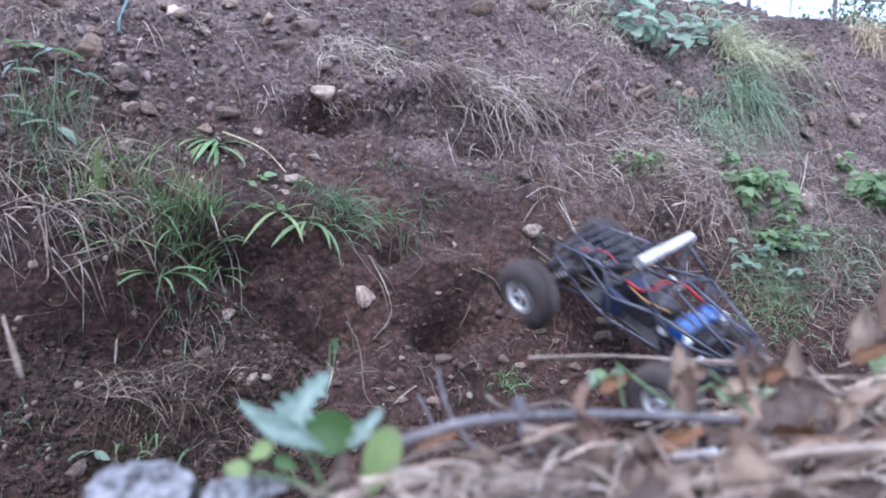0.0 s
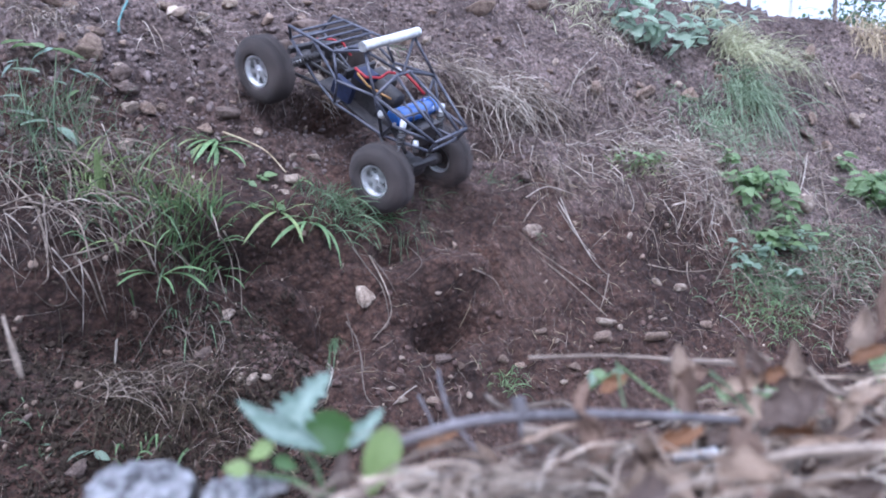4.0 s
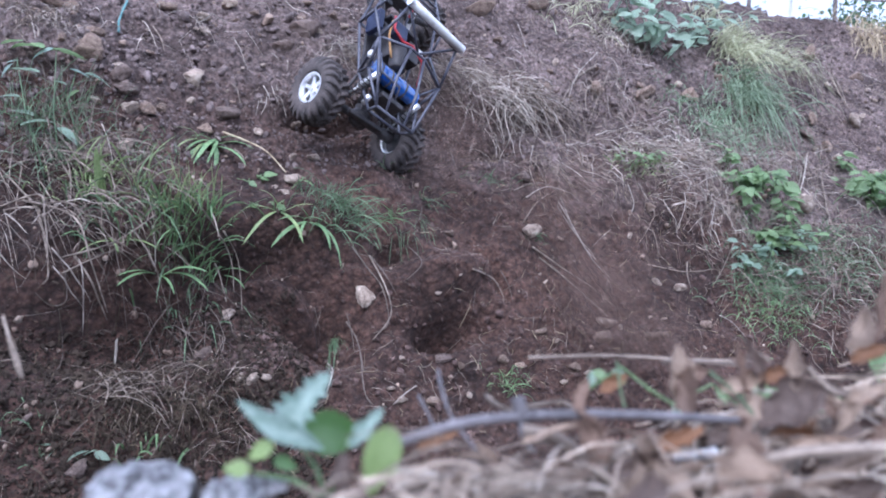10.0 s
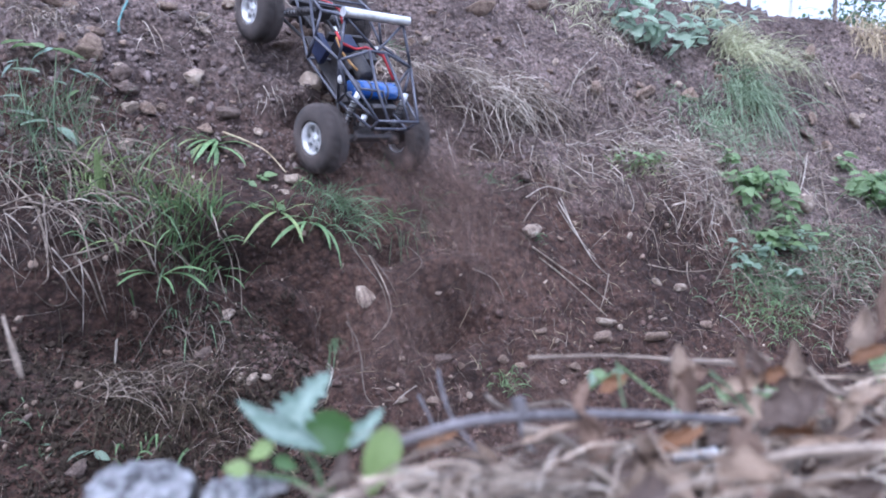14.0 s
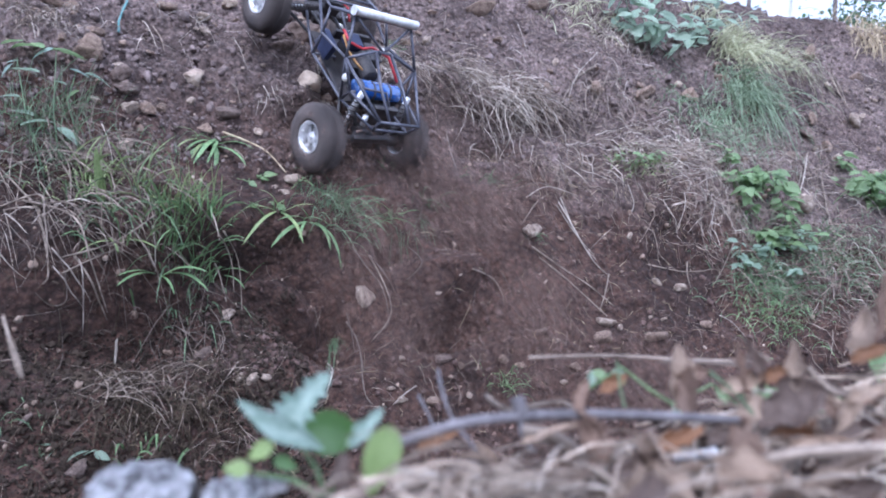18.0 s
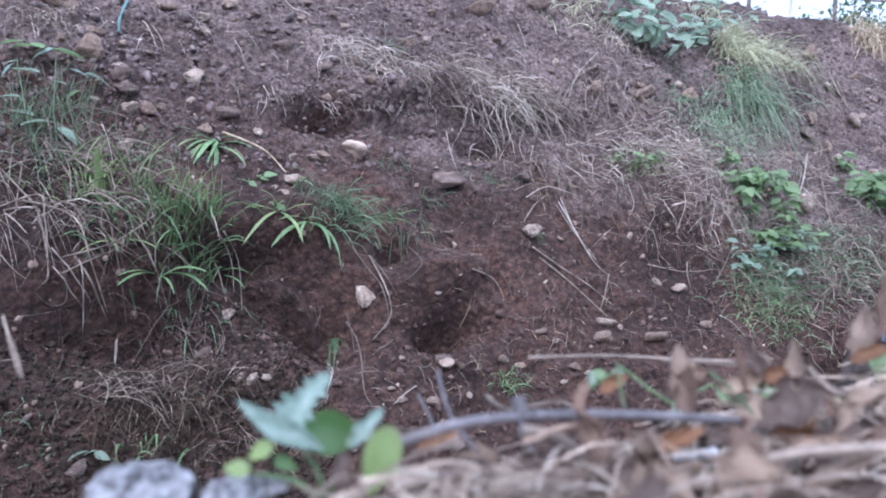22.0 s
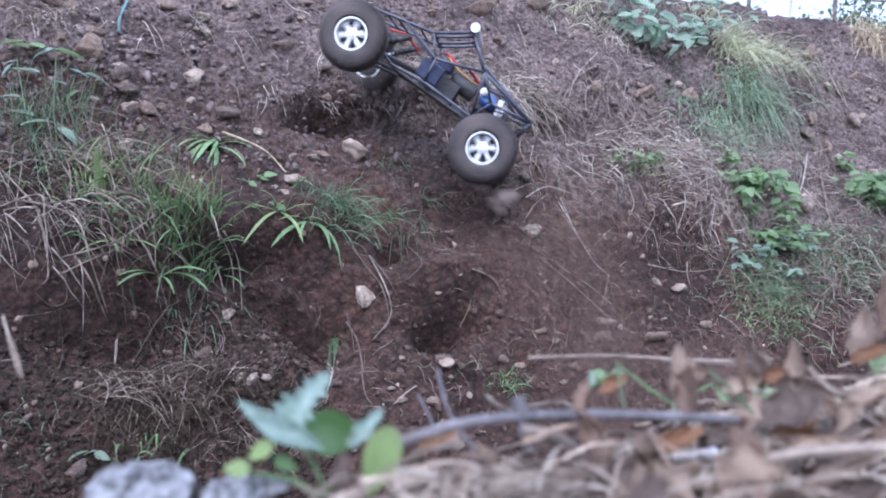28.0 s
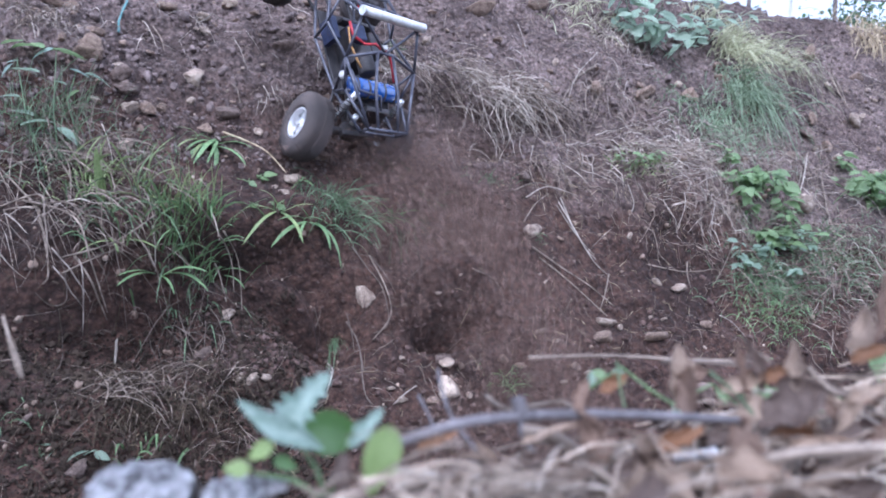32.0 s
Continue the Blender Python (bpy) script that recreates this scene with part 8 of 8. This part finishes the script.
        (13.78, 0.705, 0.776, 0.28, -0.38, 0.49),
        (14.06, 0.741, 0.789, 0.40, -0.49, 0.49),
        (14.34, 0.703, 0.767, 0.15, -0.56, 0.46),
        (16.70, 0.685, 0.750, 0.32, -0.50, 0.57),
        (17.00, 0.706, 0.773, 0.46, -0.35, 0.42),
        (17.30, 0.676, 0.794, 0.38, -0.57, 0.53),
        (17.60, 0.737, 0.786, 0.28, -0.38, 0.43),
        (17.90, 0.731, 0.781, 0.31, -0.56, 0.60),
        (18.20, 0.766, 0.779, -0.01, -0.56, 0.53),
        (18.70, 0.721, 0.763, 0.01, -0.52, 0.57),
        (18.95, 0.687, 0.764, 0.07, -0.29, 0.41),
        (19.20, 0.719, 0.768, -0.02, -0.36, 0.40),
        (19.80, 0.804, 0.864, 0.27, -0.51, 0.42),
        (19.96, 0.792, 0.867, 0.20, -0.23, 0.56),
        (20.12, 0.796, 0.886, 0.33, -0.30, 0.50),
        (20.28, 0.820, 0.860, 0.34, -0.33, 0.55),
        (20.44, 0.818, 0.878, 0.30, -0.42, 0.40),
        (20.60, 0.755, 0.866, 0.22, -0.38, 0.43),
        (20.76, 0.811, 0.872, 0.20, -0.32, 0.42),
        (20.40, 1.062, 0.810, 0.53, -0.38, 0.60),
        (20.54, 1.057, 0.819, 0.44, -0.23, 0.49),
        (20.68, 1.056, 0.818, 0.52, -0.29, 0.41),
        (20.82, 1.079, 0.837, 0.37, -0.32, 0.59),
        (20.96, 1.059, 0.829, 0.48, -0.33, 0.47),
        (27.40, 0.908, 0.487, 0.10, -0.48, 0.57),
        (27.56, 0.902, 0.528, 0.03, -0.29, 0.42),
        (27.72, 0.919, 0.513, 0.16, -0.52, 0.50),
        (27.88, 0.891, 0.493, 0.41, -0.26, 0.42),
        (28.04, 0.902, 0.507, 0.26, -0.14, 0.51),
        (29.00, 0.724, 0.705, 0.28, -0.27, 0.50),
        (29.22, 0.713, 0.705, 0.34, -0.28, 0.48),
        (29.44, 0.726, 0.702, 0.51, -0.41, 0.43),
        (29.66, 0.738, 0.715, 0.29, -0.42, 0.43),
        (29.88, 0.735, 0.678, 0.08, -0.45, 0.53),
        (30.10, 0.724, 0.702, 0.10, -0.32, 0.52),
        (30.00, 0.735, 0.870, 0.51, -0.94, 0.53),
        (30.14, 0.776, 0.865, 0.33, -0.68, 0.41),
        (30.28, 0.710, 0.850, 0.32, -0.66, 0.47),
        (30.42, 0.708, 0.858, 0.30, -0.56, 0.46),
        (30.56, 0.755, 0.864, 0.24, -0.58, 0.43),
        (30.70, 0.752, 0.863, 0.35, -0.51, 0.57),
        (30.84, 0.753, 0.869, 0.30, -0.28, 0.54),
        (30.98, 0.734, 0.869, 0.24, -0.72, 0.56),
        (31.12, 0.726, 0.855, 0.49, -0.46, 0.49),
        (31.26, 0.735, 0.861, 0.20, -0.77, 0.55),
        (31.40, 0.769, 0.861, 0.24, -0.25, 0.53),
        (31.54, 0.723, 0.865, 0.18, -0.54, 0.55),
        (31.68, 0.732, 0.865, 0.23, -0.53, 0.50),
        (31.82, 0.739, 0.855, 0.34, -0.41, 0.47),
        (31.96, 0.684, 0.813, 0.43, -0.73, 0.51),
        (30.10, 0.383, 0.791, 0.05, -1.28, 0.42),
        (30.16, 0.387, 0.799, -0.20, -1.65, 0.39),
        (30.22, 0.360, 0.791, 0.11, -1.16, 0.33),
        (30.28, 0.382, 0.782, -0.07, -1.06, 0.42),
        (30.34, 0.384, 0.779, -0.07, -1.06, 0.45),
        (30.40, 0.376, 0.811, 0.07, -1.34, 0.32),
        (30.46, 0.365, 0.781, 0.24, -1.17, 0.48),
        (30.52, 0.386, 0.769, 0.03, -1.44, 0.36),
        (30.58, 0.386, 0.813, -0.06, -1.44, 0.39),
        (30.64, 0.365, 0.776, 0.10, -1.45, 0.34),
        (30.70, 0.382, 0.825, 0.01, -1.21, 0.47),
        (30.76, 0.375, 0.790, 0.19, -0.98, 0.38),
        (30.82, 0.399, 0.812, 0.07, -1.34, 0.46),
        (30.88, 0.369, 0.808, 0.02, -1.12, 0.34),
        (30.94, 0.376, 0.795, 0.05, -1.33, 0.44),
        (31.00, 0.376, 0.778, 0.09, -1.40, 0.38),
        (31.06, 0.382, 0.782, 0.04, -1.07, 0.37),
        (31.12, 0.363, 0.785, 0.03, -1.10, 0.48),
        (31.18, 0.389, 0.808, 0.12, -1.29, 0.45),
        (31.20, 0.567, 0.738, 0.20, -0.61, 0.46),
        (31.45, 0.559, 0.735, -0.02, -0.63, 0.51),
        (31.70, 0.602, 0.761, 0.29, -0.39, 0.45),
        (31.95, 0.575, 0.732, 0.23, -0.27, 0.41),
        (5.00, 0.598, 0.720, 0.37, -0.17, 0.72),
        (5.20, 0.589, 0.717, 0.75, -0.24, 0.83),
        (5.40, 0.577, 0.689, 0.46, -0.17, 0.73),
        (5.60, 0.591, 0.702, 0.49, -0.16, 0.73),
        (5.80, 0.535, 0.710, 0.43, 0.02, 0.57),
        (6.00, 0.568, 0.718, 0.62, -0.37, 0.67),
        (6.20, 0.576, 0.700, 0.57, -0.22, 0.83),
        (6.40, 0.612, 0.725, 0.87, -0.22, 0.69),
        (6.60, 0.566, 0.696, 0.58, -0.22, 0.73),
        (6.80, 0.600, 0.689, 0.63, -0.39, 0.77),
        (7.00, 0.586, 0.692, 0.52, -0.28, 0.60),
        (7.20, 0.567, 0.719, 0.75, -0.30, 0.81),
        (7.40, 0.562, 0.683, 0.77, -0.27, 0.72),
        (7.60, 0.560, 0.677, 0.67, -0.36, 0.73),
        (7.80, 0.582, 0.695, 0.60, -0.34, 0.71),
        (8.00, 0.588, 0.702, 0.44, 0.07, 0.67),
        (8.20, 0.573, 0.711, 0.64, -0.09, 0.67),
        (8.40, 0.598, 0.723, 0.51, -0.31, 0.60),
        (8.60, 0.595, 0.731, 0.93, -0.37, 0.68),
        (8.80, 0.587, 0.689, 0.59, -0.68, 0.75),
        (9.00, 0.594, 0.714, 0.43, -0.60, 0.63),
        (9.60, 0.861, 0.849, 0.29, -0.41, 0.47),
        (9.95, 0.809, 0.792, 0.37, -0.21, 0.44),
        (10.30, 0.804, 0.789, 0.23, -0.58, 0.44),
        (10.65, 0.809, 0.796, 0.38, -0.56, 0.41),
        (11.00, 0.828, 0.804, 0.35, -0.51, 0.42),
        (11.35, 0.849, 0.854, 0.41, -0.36, 0.41),
        (11.70, 0.806, 0.773, 0.44, -0.34, 0.40),
        (30.00, 0.718, 0.704, 0.22, -0.62, 0.28),
        (30.16, 0.713, 0.727, -0.05, -0.66, 0.35),
        (30.32, 0.746, 0.715, -0.03, -0.48, 0.30),
        (30.48, 0.695, 0.688, 0.17, -0.40, 0.34),
        (30.64, 0.735, 0.697, 0.04, -0.63, 0.41),
        (30.80, 0.740, 0.716, -0.03, -0.50, 0.34),
        (30.96, 0.740, 0.686, -0.03, -0.70, 0.38),
        (31.12, 0.733, 0.733, 0.15, -0.56, 0.41),
        (31.28, 0.718, 0.685, 0.16, -0.44, 0.29),
        (31.44, 0.726, 0.696, 0.11, -0.41, 0.36),
        (31.60, 0.707, 0.692, 0.06, -0.53, 0.41),
        (31.76, 0.723, 0.700, 0.26, -0.49, 0.42),
        (31.92, 0.694, 0.684, 0.20, -0.91, 0.42),
        (5.60, 0.621, 0.716, 0.56, -0.34, 0.67),
        (5.68, 0.595, 0.693, 0.74, -0.47, 0.66),
        (5.76, 0.628, 0.693, 0.49, -0.52, 0.62),
        (5.84, 0.623, 0.689, 0.65, -0.20, 0.50),
        (5.92, 0.615, 0.719, 0.53, -0.27, 0.66),
        (6.00, 0.595, 0.709, 0.33, -0.32, 0.53),
        (6.08, 0.612, 0.697, 0.52, -0.14, 0.53),
        (6.16, 0.578, 0.689, 0.67, -0.13, 0.61),
        (6.24, 0.624, 0.700, 0.35, -0.43, 0.49),
        (6.32, 0.599, 0.676, 0.32, -0.41, 0.62),
        (0.00, 0.838, 0.505, -0.11, -1.00, 0.48),
        (0.12, 0.847, 0.485, -0.01, -0.77, 0.33),
        (0.24, 0.831, 0.498, 0.08, -0.72, 0.38),
        (0.36, 0.843, 0.469, -0.04, -1.08, 0.43),
        (0.48, 0.850, 0.492, 0.09, -0.94, 0.35),
        (0.60, 0.835, 0.484, -0.09, -1.02, 0.34),
        (0.72, 0.834, 0.486, 0.05, -0.98, 0.42),
        (0.84, 0.842, 0.510, -0.08, -1.01, 0.35),
        (0.96, 0.841, 0.482, 0.12, -0.63, 0.46),
        (1.08, 0.835, 0.475, 0.20, -0.96, 0.45),
        (1.20, 0.859, 0.487, 0.18, -0.83, 0.43),
        (1.32, 0.837, 0.488, 0.01, -0.79, 0.42),
        (1.44, 0.844, 0.477, 0.13, -0.90, 0.45),
        (1.56, 0.834, 0.502, 0.01, -0.92, 0.47),
        (1.68, 0.826, 0.483, -0.13, -1.01, 0.36),
        (0.90, 1.082, 0.485, 0.05, -0.38, 0.44),
        (1.06, 1.042, 0.492, 0.22, -0.43, 0.41),
        (1.22, 1.014, 0.452, 0.30, -0.50, 0.35),
        (1.38, 1.043, 0.450, 0.44, -0.50, 0.42),
        (1.54, 1.048, 0.483, 0.39, -0.54, 0.33),
        (1.70, 1.055, 0.480, 0.42, -0.74, 0.42),
        (1.86, 1.067, 0.478, 0.30, -0.38, 0.37),
        (2.02, 1.061, 0.495, 0.08, -0.25, 0.45),
        (2.18, 1.033, 0.462, 0.43, -0.52, 0.34),
        (2.34, 1.060, 0.490, 0.37, -0.42, 0.46),
        (9.60, 0.824, 0.753, 0.53, -0.17, 0.60),
        (9.90, 0.842, 0.785, 0.13, -0.29, 0.58),
        (10.20, 0.804, 0.747, 0.23, -0.53, 0.58),
        (10.50, 0.834, 0.756, 0.12, -0.49, 0.58),
        (10.80, 0.845, 0.750, 0.41, -0.21, 0.57),
        (11.10, 0.821, 0.756, 0.19, -0.40, 0.53),
        (11.40, 0.792, 0.752, 0.40, -0.24, 0.60),
        (11.70, 0.809, 0.741, 0.40, -0.51, 0.50),
        (12.00, 0.843, 0.766, 0.35, -0.01, 0.43),
        (16.80, 0.817, 0.770, 0.28, -0.12, 0.40),
        (17.05, 0.798, 0.769, 0.35, -0.23, 0.51),
        (17.30, 0.828, 0.762, 0.40, -0.27, 0.45),
        (17.55, 0.805, 0.757, 0.41, -0.54, 0.58),
        (17.80, 0.814, 0.738, 0.35, -0.38, 0.40),
        (18.05, 0.800, 0.758, 0.40, -0.31, 0.42),
    ]
    # a burst as the front wheel bites
    puffs += [(5.50 + 0.045 * k, r.gauss(0.63, 0.02), r.gauss(0.72, 0.015), r.gauss(0.42, 0.09), r.gauss(-0.50, 0.10), r.uniform(0.5, 0.7)) for k in range(22)]
    # slow clouds that hang about the lower wheels while they dig
    first = len(puffs)
    for begin, end, gap in ((0.0, 1.7, 0.24), (2.9, 3.5, 0.20), (5.2, 9.3, 0.17), (12.0, 14.4, 0.22), (16.6, 19.3, 0.17), (19.7, 20.7, 0.17), (27.6, 28.2, 0.2), (30.0, 31.9, 0.15)):
        t = begin
        while t < end:
            low = t < 1.8 or 27 < t < 29
            for cs, cv in (((0.86, 0.46), (1.03, 0.47)) if low else ((0.55, 0.785), (0.72, 0.78))):
                puffs.append((round(t + r.uniform(0, 0.1), 2), r.gauss(cs, 0.03), r.gauss(cv, 0.02), r.gauss(0.10, 0.08), r.gauss(-0.16, 0.06), r.uniform(0.34, 0.5)))
            t += gap
    for k, (t0, s, v, vs, vv, vo) in enumerate(puffs):
        ob = thing("dirt_puff", "puff of dry earth thrown up by a wheel", "dust", "puffs of thrown earth", me=PUFFS[k % 4] if k < first else CLOUDS[k % 3], kind="stuff")
        turn = pose(0, 0, 0, r.uniform(-25, 25), r.uniform(-25, 25), math.degrees(math.atan2(-vs, -vv - 1e-6)) + r.uniform(-20, 20) + 180)
        path = [(0.0, s, v, -0.30), (t0 - 0.08, s, v, -0.30)]
        for i in range(0, 9):
            q = i * 0.09
            path.append((t0 + q, s + vs * q, max(0.0, v + vv * q - 2.2 * q * q), -0.03 + vo * q - 1.25 * vo * q * q))
        t1, s1, v1 = t0 + 0.80, path[-1][1], path[-1][2]
        path += [(t1 + 0.12, s1 + vs * 0.03, max(0.0, v1 - 0.08), -0.30), (max(32.0, t1 + 0.2), s1 + vs * 0.03, max(0.0, v1 - 0.08), -0.30)]
        got = []
        for t, ss, vv2, lift in path:
            m = Matrix((ALONG, UPHILL, OUT)).transposed().to_4x4()
            m.translation = FOOT + ALONG * ss + UPHILL * vv2 + OUT * (float(relief(ss, vv2)) + lift)
            if t <= 32.0 or t == path[-1][0]:
                got.append((t, m @ turn))
        walk(ob, got)


motions()
